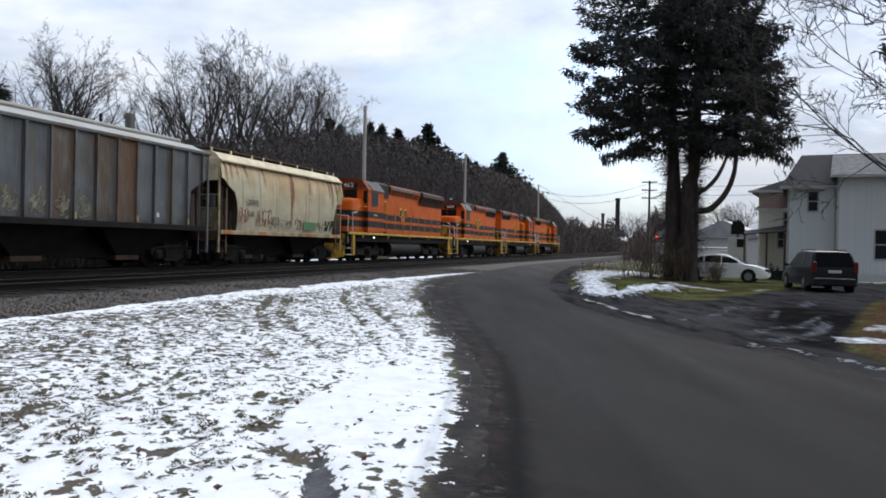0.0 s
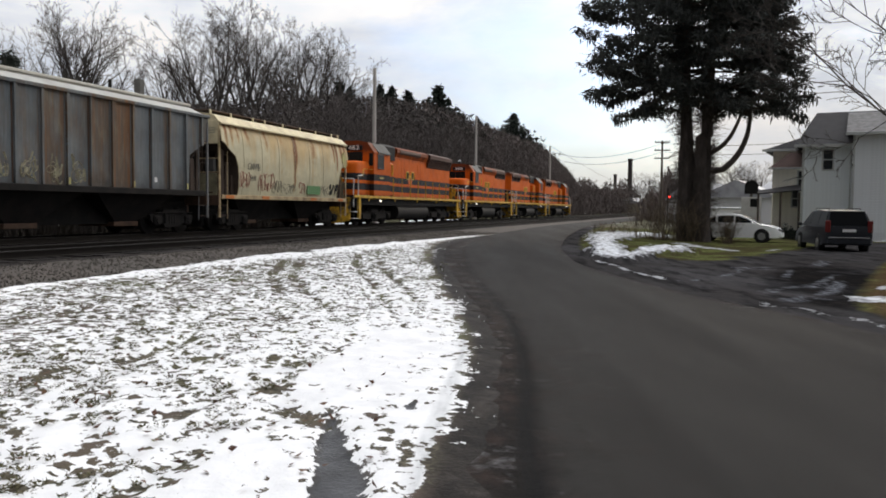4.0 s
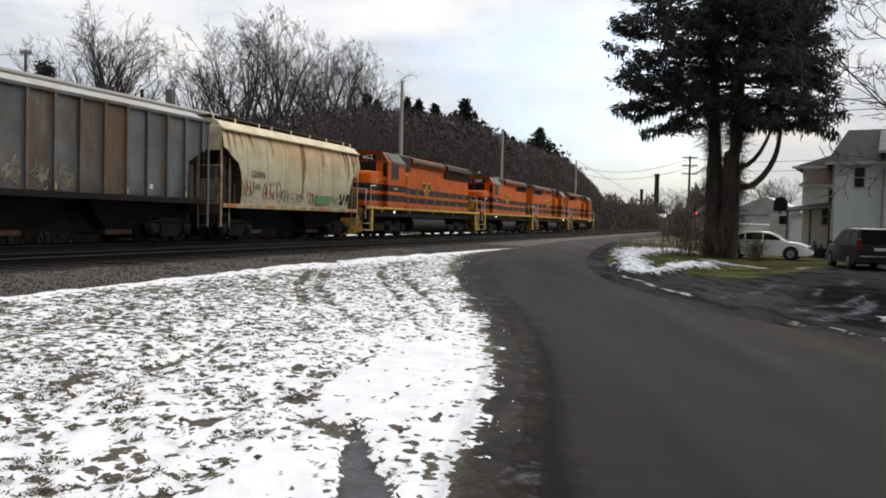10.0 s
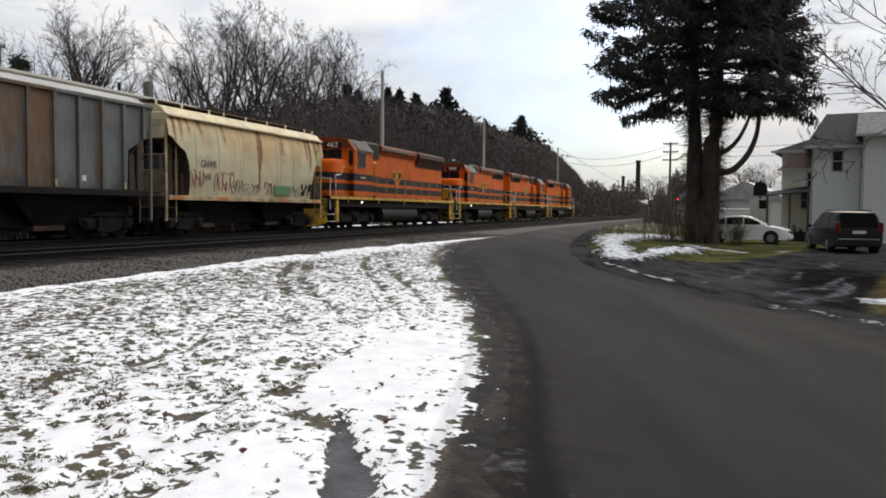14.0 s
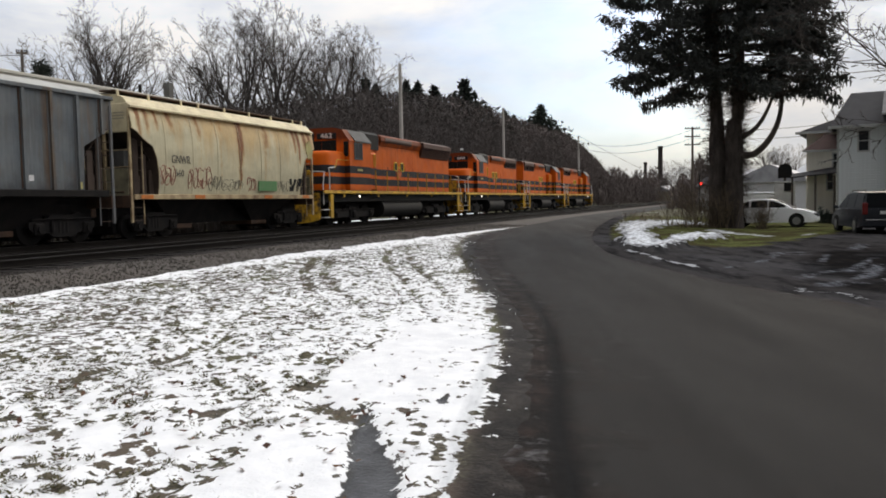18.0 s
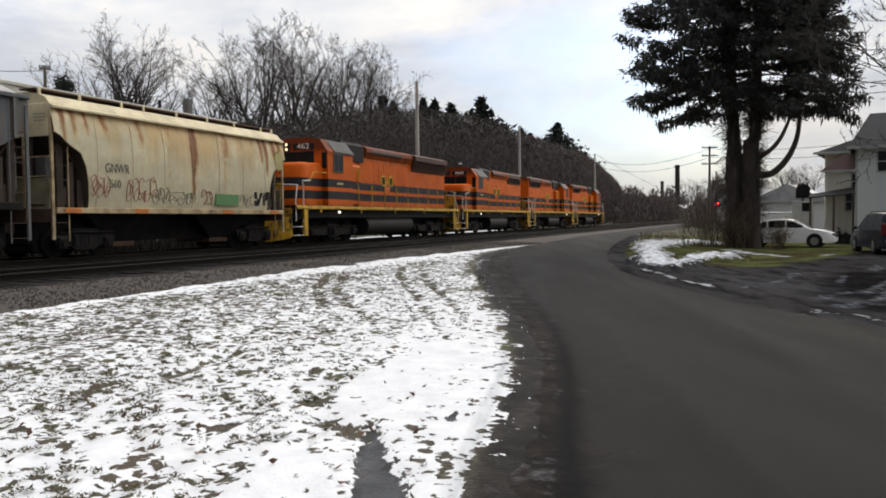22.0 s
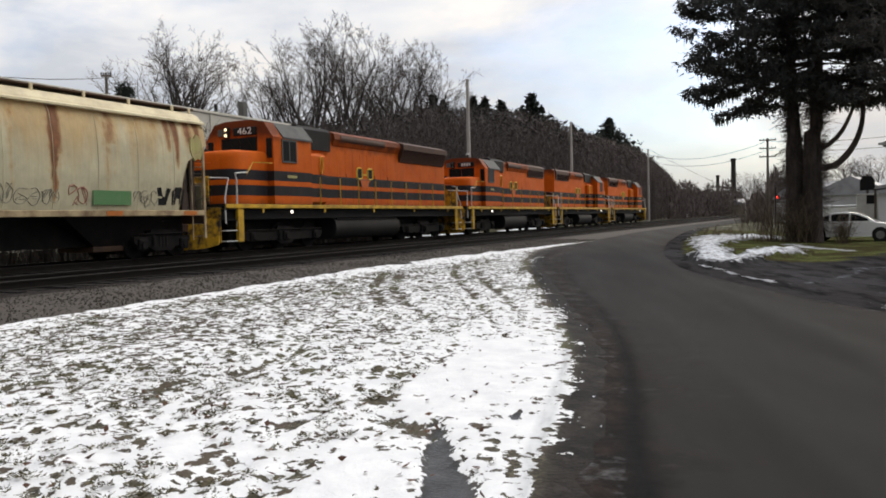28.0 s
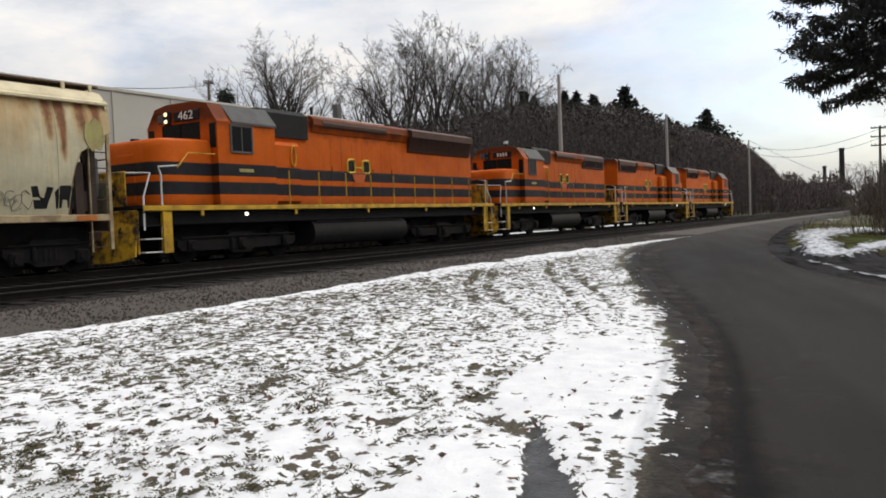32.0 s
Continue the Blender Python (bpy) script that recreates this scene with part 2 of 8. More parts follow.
def corner_ground():
    """Verge and drive on the corner: turf, leaf litter and mud, with old snow lying on them."""
    m = Mat("corner_ground", 0.95, 0, 0.0)
    turf = m.ramp(m.noise(7.0, 6, 0.65), (0.3, (0.052, 0.060, 0.022)), (0.55, (0.106, 0.118, 0.044)), (0.75, (0.170, 0.170, 0.085)))
    turf = m.mix(m.ramp(m.noise(0.6, 4), (0.40, 0.0), (0.56, 0.75)), turf, (0.042, 0.030, 0.020))
    litter = m.ramp(m.noise(9.0, 6, 0.7), (0.3, (0.024, 0.015, 0.010)), (0.5, (0.075, 0.044, 0.026)), (0.7, (0.155, 0.105, 0.068)))
    col = m.mix(attribute(m, "litter"), turf, litter)
    dirt = wet_dirt(m)
    slush = m.math("ADD", m.math("MULTIPLY", m.noise(0.75, 5, 0.6, m.map((1, 0.4, 1), 0.55)), 0.6), m.math("MULTIPLY", m.noise(4.5, 5, 0.6, m.map((1.6, 0.6, 1), 0.55)), 0.45))
    dirt = m.mix(1.0, dirt, (0.75, 0.75, 0.78), "MULTIPLY")
    dirt = m.mix(m.ramp(slush, (0.60, 0.0), (0.74, 0.5)), dirt, (0.10, 0.107, 0.122))
    rut = m.noise(1.0, 5, 0.6, m.map((1.9, 0.45, 1), 0.5))
    # sky reflection on wet mud, painted as wide grey patches, black ruts through it
    sky_sheen = m.noise(0.32, 4, 0.55, m.map((1, 0.55, 1), 0.5, (2, 5, 0)))
    dirt = m.mix(m.ramp(sky_sheen, (0.46, 0.0), (0.60, 0.75)), dirt, m.ramp(m.noise(3.2, 5, 0.6), (0.35, (0.045, 0.044, 0.047)), (0.65, (0.095, 0.096, 0.103))))
    dirt = m.mix(m.math("SUBTRACT", 0.62, m.math("MULTIPLY", attribute(m, "churned"), 0.5)), dirt, (0.060, 0.057, 0.058))
    dirt = m.mix(m.ramp(rut, (0.36, 0.6), (0.52, 0.0)), dirt, (0.0045, 0.0045, 0.005))
    dirt = m.mix(m.math("MULTIPLY", attribute(m, "churned"), m.ramp(m.noise(1.6, 5, 0.6, m.map((1.6, 0.6, 1), 0.5)), (0.38, 0.85), (0.62, 0.3))), dirt, (0.010, 0.0097, 0.0103))
    # thin slush streaks, lightened blue-grey to hold the mud's wet sheen
    streak = m.math("MULTIPLY", m.ramp(attribute(m, "slush"), (0.25, 0.0), (1.0, 1.0)), m.ramp(m.noise(3.0, 6, 0.7, m.map((1.8, 0.5, 1), 0.5)), (0.42, 0.0), (0.60, 1.0)))
    dirt = m.mix(streak, dirt, m.ramp(m.noise(6.0, 5, 0.6), (0.35, (0.07, 0.074, 0.084)), (0.65, (0.20, 0.21, 0.235))))
    col = m.mix(m.ramp(m.math("ADD", attribute(m, "mud"), m.math("MULTIPLY", m.noise(2.6, 5), 0.5)), (0.62, 0.0), (0.88, 1.0)), col, dirt)
    lie = m.math("ADD", attribute(m, "snow"), m.math("ADD", m.math("MULTIPLY", m.noise(2.4, 6, 0.65), 0.85), m.math("MULTIPLY", m.noise(11, 4), 0.4)))
    mask = m.ramp(lie, (0.99, 0.0), (1.07, 1.0))
    white = m.ramp(m.noise(5.0, 6, 0.68), (0.38, (0.20, 0.19, 0.18)), (0.50, (0.66, 0.68, 0.71)), (0.7, (0.84, 0.86, 0.89)))
    white = m.mix(m.ramp(attribute(m, "snow"), (0.42, 0.8), (0.74, 0.0)), white, (0.19, 0.19, 0.20))
    m.color(m.mix(mask, col, white))
    m.bump(m.math("ADD", m.noise(16, 6, 0.6), m.math("MULTIPLY", mask, 0.7)), 0.7, 0.05)
    return m.m


def plain_turf():
    """Verges and yards: wet winter grass with leaf litter and a little snow."""
    m = Mat("winter_turf", 0.9, 0, 0.2)
    turf = m.ramp(m.noise(9.0, 6, 0.65), (0.3, (0.024, 0.026, 0.012)), (0.55, (0.058, 0.066, 0.026)), (0.75, (0.11, 0.10, 0.052)))
    turf = m.mix(m.ramp(m.noise(0.35, 4), (0.42, 0.0), (0.62, 0.8)), turf, (0.09, 0.07, 0.052))
    snow = m.ramp(m.math("ADD", m.math("MULTIPLY", m.noise(0.22, 3), 0.6), m.math("MULTIPLY", m.noise(1.3, 6, 0.65), 0.45)), (0.63, 0.0), (0.66, 1.0))
    m.color(m.mix(snow, turf, (0.80, 0.83, 0.87)))
    m.bump(m.noise(22, 5), 0.6, 0.04)
    return m.m


def asphalt():
    """Damp asphalt; trodden mud lies on its edge, with a near-black crease between."""
    m = Mat("asphalt", 0.8, 0, 0.12)
    grit = m.noise(160.0, 3)
    lane = m.map((1, 0.16, 1), 0.06)
    col = m.ramp(m.noise(0.9, 6, 0.62, lane), (0.3, (0.0200, 0.0185, 0.0170)), (0.7, (0.0245, 0.0225, 0.0207)))
    col = m.mix(0.5, col, m.ramp(grit, (0.3, 0.55), (0.7, 1.25)), "MULTIPLY")
    col = m.mix(0.6, col, m.ramp(m.noise(5.5, 5, 0.6, lane), (0.35, 0.86), (0.65, 1.1)), "MULTIPLY")
    edge = m.math("ADD", attribute(m, "mud"), m.math("MULTIPLY", m.math("SUBTRACT", m.noise(1.7, 6, 0.65), 0.5), 1.6))
    dirt = m.mix(1.0, wet_dirt(m), (0.72, 0.66, 0.64), "MULTIPLY")
    slush = m.math("ADD", m.math("MULTIPLY", m.noise(1.6, 5, 0.6), 0.6), m.math("MULTIPLY", m.noise(9, 4), 0.4))
    dirt = m.mix(m.ramp(slush, (0.545, 0.0), (0.66, 0.70)), dirt, m.ramp(m.noise(13, 4), (0.35, (0.075, 0.073, 0.075)), (0.65, (0.21, 0.205, 0.21))))
    dirt = m.mix(m.ramp(m.noise(2.7, 5, 0.65, m.map((1, 1, 1), 0, (9, 4, 0))), (0.48, 0.0), (0.64, 0.6)), dirt, (0.032, 0.020, 0.016))
    col = m.mix(m.ramp(edge, (0.25, 0.0), (0.75, 1.0)), col, dirt)
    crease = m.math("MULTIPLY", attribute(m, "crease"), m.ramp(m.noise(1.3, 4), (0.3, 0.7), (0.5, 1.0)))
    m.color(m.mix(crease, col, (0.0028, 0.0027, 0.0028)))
    m.rough(m.ramp(m.noise(0.8, 4, 0.55, lane), (0.35, 0.78), (0.65, 0.92)))
    m.bump(m.math("ADD", grit, m.math("MULTIPLY", m.math("MULTIPLY", m.noise(11, 5), attribute(m, "mud")), 2.5)), 0.4, 0.012)
    return m.m


def mud(name="mud", snow_at=0.62, depth=1.0, gloss=0.2):
    """Wet dirt with grit, ruts of slush and puddled gloss."""
    m = Mat(name, 0.7, 0, gloss)
    col = m.ramp(m.noise(3.5, 7, 0.65), (0.32, (0.011, 0.0095, 0.009)), (0.55, (0.034, 0.028, 0.025)), (0.75, (0.095, 0.085, 0.079)))
    col = m.mix(0.5, col, m.ramp(m.noise(45, 3), (0.3, 0.5), (0.7, 1.3)), "MULTIPLY")
    slush = m.math("ADD", m.math("MULTIPLY", m.noise(1.1, 5, 0.6, m.map((1, 0.35, 1))), 0.65), m.math("MULTIPLY", m.noise(8, 4), 0.35))
    col = m.mix(1.0, col, (depth, depth, depth), "MULTIPLY")
    mask = m.ramp(slush, (snow_at - 0.02, 0.0), (snow_at + 0.04, 1.0))
    m.color(m.mix(mask, col, (0.55, 0.58, 0.62)))
    m.rough(m.ramp(m.noise(0.9, 3), (0.4, 0.7), (0.6, 0.95)))
    m.bump(m.noise(14, 6, 0.6), 0.7, 0.04)
    return m.m


def gravel():
    """Crushed stone ballast, grey with rust and dust."""
    m = Mat("ballast", 0.9, 0, 0.25)
    cell = m.voronoi(24.0, "Color")
    g = m.axis(0, cell)
    col = m.ramp(g, (0.0, (0.048, 0.041, 0.034)), (0.5, (0.064, 0.055, 0.047)), (1.0, (0.082, 0.072, 0.063)))
    col = m.mix(m.ramp(m.noise(0.6, 4), (0.4, 0.0), (0.65, 0.6)), col, (0.075, 0.06, 0.05))
    m.color(col)
    m.bump(m.voronoi(24.0), 0.3, 0.02)
    return m.m


def stone():
    m = Mat("ballast_stone", 0.85, 0, 0.3)
    col = m.ramp(m.island(), (0.0, (0.044, 0.037, 0.031)), (0.6, (0.062, 0.054, 0.047)), (1.0, (0.090, 0.080, 0.071)))
    m.color(col)
    m.bump(m.noise(60, 3), 0.4, 0.01)
    return m.m


def loco_paint():
    """Orange with two black bands, faded, with soot that runs down from the top."""
    m = Mat("orange_livery", 0.6, 0, 0.12)
    z = m.axis(2)
    faded = m.ramp(m.noise(0.9, 6, 0.6), (0.3, (0.55, 0.092, 0.006)), (0.7, (0.68, 0.130, 0.010)))
    band = m.math("ADD", m.math("MULTIPLY", m.math("GREATER_THAN", z, 2.53), m.math("LESS_THAN", z, 2.90)),
                  m.math("MULTIPLY", m.math("GREATER_THAN", z, 1.98), m.math("LESS_THAN", z, 2.35)))
    col = m.mix(band, faded, (0.022, 0.021, 0.024))
    streak = m.ramp(m.noise(1.0, 6, 0.65, m.map((3.2, 3.2, 0.35))), (0.50, 0.0), (0.74, 1.0))
    soot = m.math("MULTIPLY", streak, 0.25)
    col = m.mix(soot, col, (0.10, 0.045, 0.03))
    top = m.math("ADD", m.math("MULTIPLY", m.math("SUBTRACT", z, 4.0), 0.9), m.math("MULTIPLY", m.noise(1.3, 6, 0.65, m.map((1, 1, 0.5))), 1.1))
    col = m.mix(m.ramp(top, (0.52, 0.0), (0.92, 0.8)), col, (0.060, 0.022, 0.014))
    foot = m.math("ADD", m.math("MULTIPLY", m.math("SUBTRACT", 1.95, z), 1.2), m.math("MULTIPLY", m.noise(1.8, 6, 0.65), 0.9))
    col = m.mix(m.ramp(foot, (0.55, 0.0), (0.95, 0.6)), col, (0.045, 0.022, 0.014))
    m.color(m.mix(0.3, col, m.ramp(m.noise(30, 3), (0.3, 0.7), (0.7, 1.1)), "MULTIPLY"))
    m.rough(m.ramp(m.noise(2.0, 4), (0.3, 0.5), (0.7, 0.75)))
    return m.m


def car_side(name, light, dark, rust_at=0.6, rust=(0.17, 0.065, 0.028), panels=(), streaks=()):
    """Weathered freight car paint. panels: (x from, x to, how far the sheet between two posts has rusted); streaks: rust that runs down, (x, half width, lowest z, strength)."""
    m = Mat(name, 0.7, 0, 0.3)
    base = m.ramp(m.noise(0.8, 6, 0.6), (0.32, dark), (0.66, light))
    x, z = m.axis(0), m.axis(2)
    if panels:
        total = None
        wob = m.math("ADD", x, m.math("MULTIPLY", m.math("SUBTRACT", m.noise(1.6, 4), 0.5), 0.10))
        for a, b, amount in panels:
            inside = m.math("MULTIPLY", m.math("MULTIPLY", m.math("GREATER_THAN", wob, a), m.math("LESS_THAN", wob, b)), amount)
            total = inside if total is None else m.math("ADD", total, inside)
        # brown blotches that keep to the sheet, thicker along its edges and under the roof
        blotch = m.noise(0.9, 6, 0.62, m.map((2.2, 2.2, 0.75)))
        runs = m.noise(1.0, 6, 0.66, m.map((4.6, 4.6, 0.20)))
        cloud = m.math("ADD", m.math("MULTIPLY", blotch, 0.62), m.math("MULTIPLY", runs, 0.42))
        cloud = m.math("ADD", cloud, m.math("MULTIPLY", total, 0.30))
        brown = m.ramp(m.noise(1.8, 5, 0.6, m.map((1.6, 1.6, 0.6))), (0.34, tuple(c * 0.7 for c in rust)), (0.52, rust), (0.70, (0.20, 0.155, 0.095)))
        col = m.mix(m.math("MULTIPLY", m.ramp(cloud, (rust_at - 0.06, 0.0), (rust_at + 0.16, 1.0)), 0.80), base, brown)
        orange = m.math("ADD", m.math("MULTIPLY", runs, 0.9), m.math("MULTIPLY", total, 0.22))
        col = m.mix(m.ramp(orange, (0.60, 0.0), (0.76, 0.8)), col, (0.21, 0.085, 0.028))
        pale = m.ramp(m.noise(1.0, 5, 0.6, m.map((5.5, 5.5, 0.5), 0, (3, 1, 0))), (0.56, 0.0), (0.74, 0.40))
        col = m.mix(pale, col, (0.26, 0.27, 0.26))
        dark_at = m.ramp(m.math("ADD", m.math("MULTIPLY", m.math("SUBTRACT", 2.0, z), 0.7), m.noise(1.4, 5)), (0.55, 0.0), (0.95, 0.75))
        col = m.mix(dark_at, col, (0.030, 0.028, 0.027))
    else:
        high = m.math("SUBTRACT", z, 3.3)
        stain = m.noise(1.0, 5, 0.6, m.map((0.9, 0.9, 0.10), 0, (2.0, 0, 0)))
        stain = m.ramp(m.math("ADD", stain, m.math("MULTIPLY", high, 0.16)), (0.45, 0.0), (0.66, 0.7))
        base = m.mix(stain, base, (0.56, 0.35, 0.14))
        jag = m.math("ADD", x, m.math("MULTIPLY", m.math("SUBTRACT", m.noise(1.0, 5, 0.6, m.map((1.5, 1.5, 1.2))), 0.5), 0.30))
        total = m.math("MULTIPLY", m.math("SUBTRACT", m.noise(1.0, 5, 0.6, m.map((2.1, 2.1, 0.07))), 0.46), 2.0)
        total = m.math("ADD", total, m.math("MULTIPLY", high, 0.10))
        for at_x, half, low, strength in streaks:
            near = m.math("MAXIMUM", m.math("SUBTRACT", 1.0, m.math("DIVIDE", m.math("ABSOLUTE", m.math("SUBTRACT", jag, at_x)), half)), 0.0)
            reach = m.math("MINIMUM", m.math("MAXIMUM", m.math("DIVIDE", m.math("SUBTRACT", z, low), 4.1 - low), 0.0), 1.0)
            total = m.math("ADD", total, m.math("MULTIPLY", m.math("MULTIPLY", near, m.math("POWER", reach, 0.45)), strength))
        total = m.math("ADD", total, m.math("MULTIPLY", m.math("SUBTRACT", m.noise(5.0, 5), 0.5), 0.5))
        mask = m.ramp(total, (0.34, 0.0), (0.80, 0.9))
        halo = m.ramp(total, (0.14, 0.0), (0.50, 0.65))
        col = m.mix(halo, base, (0.52, 0.29, 0.10))
        col = m.mix(mask, col, m.ramp(m.noise(7, 4), (0.35, rust), (0.7, tuple(c * 1.9 for c in rust))))
    fine = m.ramp(m.noise(1.0, 5, 0.6, m.map((16, 16, 0.8))), (0.35, 0.66), (0.65, 1.05))
    col = m.mix(0.5 if panels else 0.28, col, fine, "MULTIPLY")
    low = m.ramp(m.noise(2.2, 5), (0.4, 0.0), (0.7, 0.4))
    m.color(m.mix(low, col, m.mix(0.5, col, (0.12, 0.095, 0.075))))
    m.bump(m.noise(20, 4), 0.12, 0.01)
    return m.m


def bark(name, a, b, scale=6.0):
    m = Mat(name, 0.95, 0, 0.15)
    m.color(m.ramp(m.noise(scale, 6, 0.65, m.map((1, 1, 0.25))), (0.3, a), (0.7, b)))
    m.bump(m.noise(scale * 2.5, 5, 0.6, m.map((1, 1, 0.3))), 0.7, 0.03)
    return m.m


def leafage(name, *cols):
    m = Mat(name, 0.85, 0, 0.2)
    n = len(cols)
    m.color(m.ramp(m.island(), *[(i / max(1, n - 1), c) for i, c in enumerate(cols)]))
    return m.m


def siding(name, col, course=0.115):
    """Lapped boards with a shadow gap below each, weathered a little."""
    m = Mat(name, 0.6, 0, 0.35)
    z = m.axis(2)
    lap = m.math("FRACT", m.math("DIVIDE", z, course))
    shade = m.mix(m.ramp(m.noise(0.6, 5), (0.35, 0.0), (0.7, 0.4)), col, tuple(c * 0.78 for c in col))
    m.color(m.mix(0.5, shade, m.ramp(m.noise(1, 5, 0.6, m.map((9, 9, 0.6))), (0.3, 0.8), (0.7, 1.05)), "MULTIPLY"))
    m.bump(lap, 0.6, 0.02)
    return m.m


SNOW_LAWN, TURF, ASPHALT = snow_lawn(), plain_turf(), asphalt()
CORNER = corner_ground()
MUD, DRIVE_MUD, BALLAST, STONE = mud(), mud("drive_mud", 0.625), gravel(), stone()
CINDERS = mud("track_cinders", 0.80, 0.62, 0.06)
ORANGE = loco_paint()
PLAIN_ORANGE = worn("plain_orange_paint", (0.62, 0.115, 0.008), (0.25, 0.06, 0.02), 2.0, 0.5)
YELLOW = worn("yellow_paint", (0.70, 0.40, 0.024), (0.06, 0.035, 0.018), 2.4, 0.75)
YELLOW_STAINED = worn("stained_yellow_paint", (0.66, 0.36, 0.022), (0.035, 0.025, 0.018), 3.4, 1.6, 0.7, fine=12.0)
BLACK = worn("black_paint", (0.016, 0.016, 0.017), (0.032, 0.028, 0.025), 2.0, 0.5, 0.7, 0.0, 0.15)
SOOTY = worn("sooty_steel", (0.013, 0.012, 0.012), (0.030, 0.025, 0.022), 2.0, 0.6, 0.85, 0.0, 0.15)
BROWN_GRILLE = worn("sooty_grille", (0.075, 0.026, 0.014), (0.03, 0.02, 0.016), 3.0, 0.6, 0.7)
GREY_ROOF = worn("grey_roof_paint", (0.125, 0.125, 0.122), (0.05, 0.046, 0.042), 2.0, 0.5, 0.75, 0.0, 0.2)
END_RUST = worn("rusty_end_steel", (0.085, 0.062, 0.050), (0.040, 0.032, 0.028), 2.0, 0.6, 0.9, 0.0, 0.15)
WHITE_PAINT = worn("white_paint", (0.75, 0.75, 0.74), (0.3, 0.27, 0.23), 3.0, 0.3, 0.5)
CREAM = car_side("cream_car_paint", (0.68, 0.61, 0.41), (0.54, 0.49, 0.335), 0.58, (0.15, 0.048, 0.02),
                 streaks=((-5.03, 0.22, 3.2, 0.8), (-4.54, 0.16, 3.5, 0.7), (-3.9, 0.3, 3.4, 0.6), (-2.4, 0.2, 3.3, 0.5), (-1.5, 0.12, 3.5, 0.5), (0.04, 0.13, 1.5, 1.35), (0.18, 0.2, 2.9, 0.7),
                          (1.9, 0.28, 3.3, 0.7), (4.1, 0.16, 3.2, 0.9), (4.45, 0.14, 2.7, 1.1), (5.0, 0.25, 3.1, 1.2), (5.4, 0.2, 2.6, 1.0), (-5.4, 0.18, 1.6, 0.7)))
OLIVE = worn("dirty_olive_paint", (0.34, 0.31, 0.20), (0.09, 0.07, 0.05), 2.0, 0.8, 0.7)
SILL_CREAM = worn("rust_stained_cream_paint", (0.50, 0.38, 0.22), (0.10, 0.045, 0.02), 1.9, 0.95, 0.7, fine=14.0)
CREAM_PLAIN = worn("cream_paint", (0.76, 0.66, 0.43), (0.25, 0.16, 0.09), 1.6, 0.5, 0.6)
GREY_CAR = car_side("grey_car_paint", (0.165, 0.182, 0.190), (0.092, 0.104, 0.112), 0.58, (0.130, 0.078, 0.042),
                    panels=((2.93, 3.88, 0.95), (1.95, 2.93, 0.65), (0.98, 1.95, 0.15), (0.10, 0.98, 0.70), (-0.85, 0.10, 0.25), (-2.7, -1.8, 0.7), (5.45, 5.77, 0.5)))
GREY_PLAIN = worn("grey_paint", (0.13, 0.135, 0.14), (0.10, 0.07, 0.05), 1.6, 0.5, 0.7)
PALE_ROOF = worn("pale_roof_paint", (0.40, 0.40, 0.37), (0.20, 0.19, 0.17), 1.2, 0.6, 0.7)
RUSTY = worn("rusty_steel", (0.10, 0.055, 0.035), (0.03, 0.024, 0.02), 3.0, 0.6, 0.85)
RAIL_STEEL = worn("worn_rail_head", (0.060, 0.057, 0.056), (0.03, 0.026, 0.023), 2.5, 0.6, 0.6, 0.3, 0.25)
# near-black web: the shadow on the rail's side is in its colour
SHADED_WEB = worn("shaded_rail_web", (0.017, 0.014, 0.012), (0.010, 0.009, 0.008), 3.0, 0.5, 0.85, 0.0, 0.12)
TIE_WOOD = worn("tie_wood", (0.022, 0.019, 0.018), (0.012, 0.011, 0.010), 5.0, 0.5, 0.9, 0.0, 0.1)
GLASS_DARK = Mat("dark_glass", 0.12, 0, 0.3).color((0.012, 0.014, 0.016)).m
LAMP_GLOW = Mat("lamp_glow", 0.3).color((0.9, 0.9, 0.85)).glow((1.0, 0.95, 0.85), 2.5).m
RED_GLOW = Mat("red_signal_glow", 0.3).color((0.5, 0.02, 0.02)).glow((1.0, 0.04, 0.03), 6.0).m
POLE_WOOD = bark("pole_wood", (0.34, 0.31, 0.28), (0.52, 0.49, 0.46), 3.0)
DARK_POLE = bark("dark_pole_wood", (0.07, 0.06, 0.052), (0.14, 0.12, 0.105), 3.0)
BARK_GREY = bark("grey_bark", (0.036, 0.032, 0.031), (0.085, 0.076, 0.071), 4.0)
BARK_SPRUCE = bark("spruce_bark", (0.044, 0.037, 0.034), (0.112, 0.094, 0.086), 4.0)
TWIGS = leafage("twig_bark", (0.085, 0.076, 0.073), (0.140, 0.126, 0.120))
DARK_TWIGS = leafage("dark_twig_bark", (0.035, 0.030, 0.027), (0.07, 0.060, 0.054))
NEEDLES = leafage("spruce_needles", (0.038, 0.042, 0.042), (0.052, 0.057, 0.055), (0.068, 0.074, 0.068))
FAR_NEEDLES = leafage("far_conifer_needles", (0.013, 0.018, 0.015), (0.028, 0.036, 0.028))
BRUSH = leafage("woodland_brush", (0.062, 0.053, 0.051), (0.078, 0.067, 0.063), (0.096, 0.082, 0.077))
UNDERWOOD = leafage("underwood_stems", (0.050, 0.043, 0.041), (0.064, 0.056, 0.053))
# near-black so that the weeds stand in for shade beneath the cars
SHADE_WEEDS = leafage("shade_weed_stems", (0.016, 0.013, 0.011), (0.032, 0.026, 0.022))
# distance haze is put into this paler, greyer brush colour
HAZED_BRUSH = leafage("hazed_far_brush", (0.082, 0.066, 0.062), (0.118, 0.096, 0.089), (0.150, 0.124, 0.115))
DEAD_LEAVES = leafage("dead_leaves", (0.050, 0.026, 0.018), (0.095, 0.048, 0.032), (0.15, 0.085, 0.05))
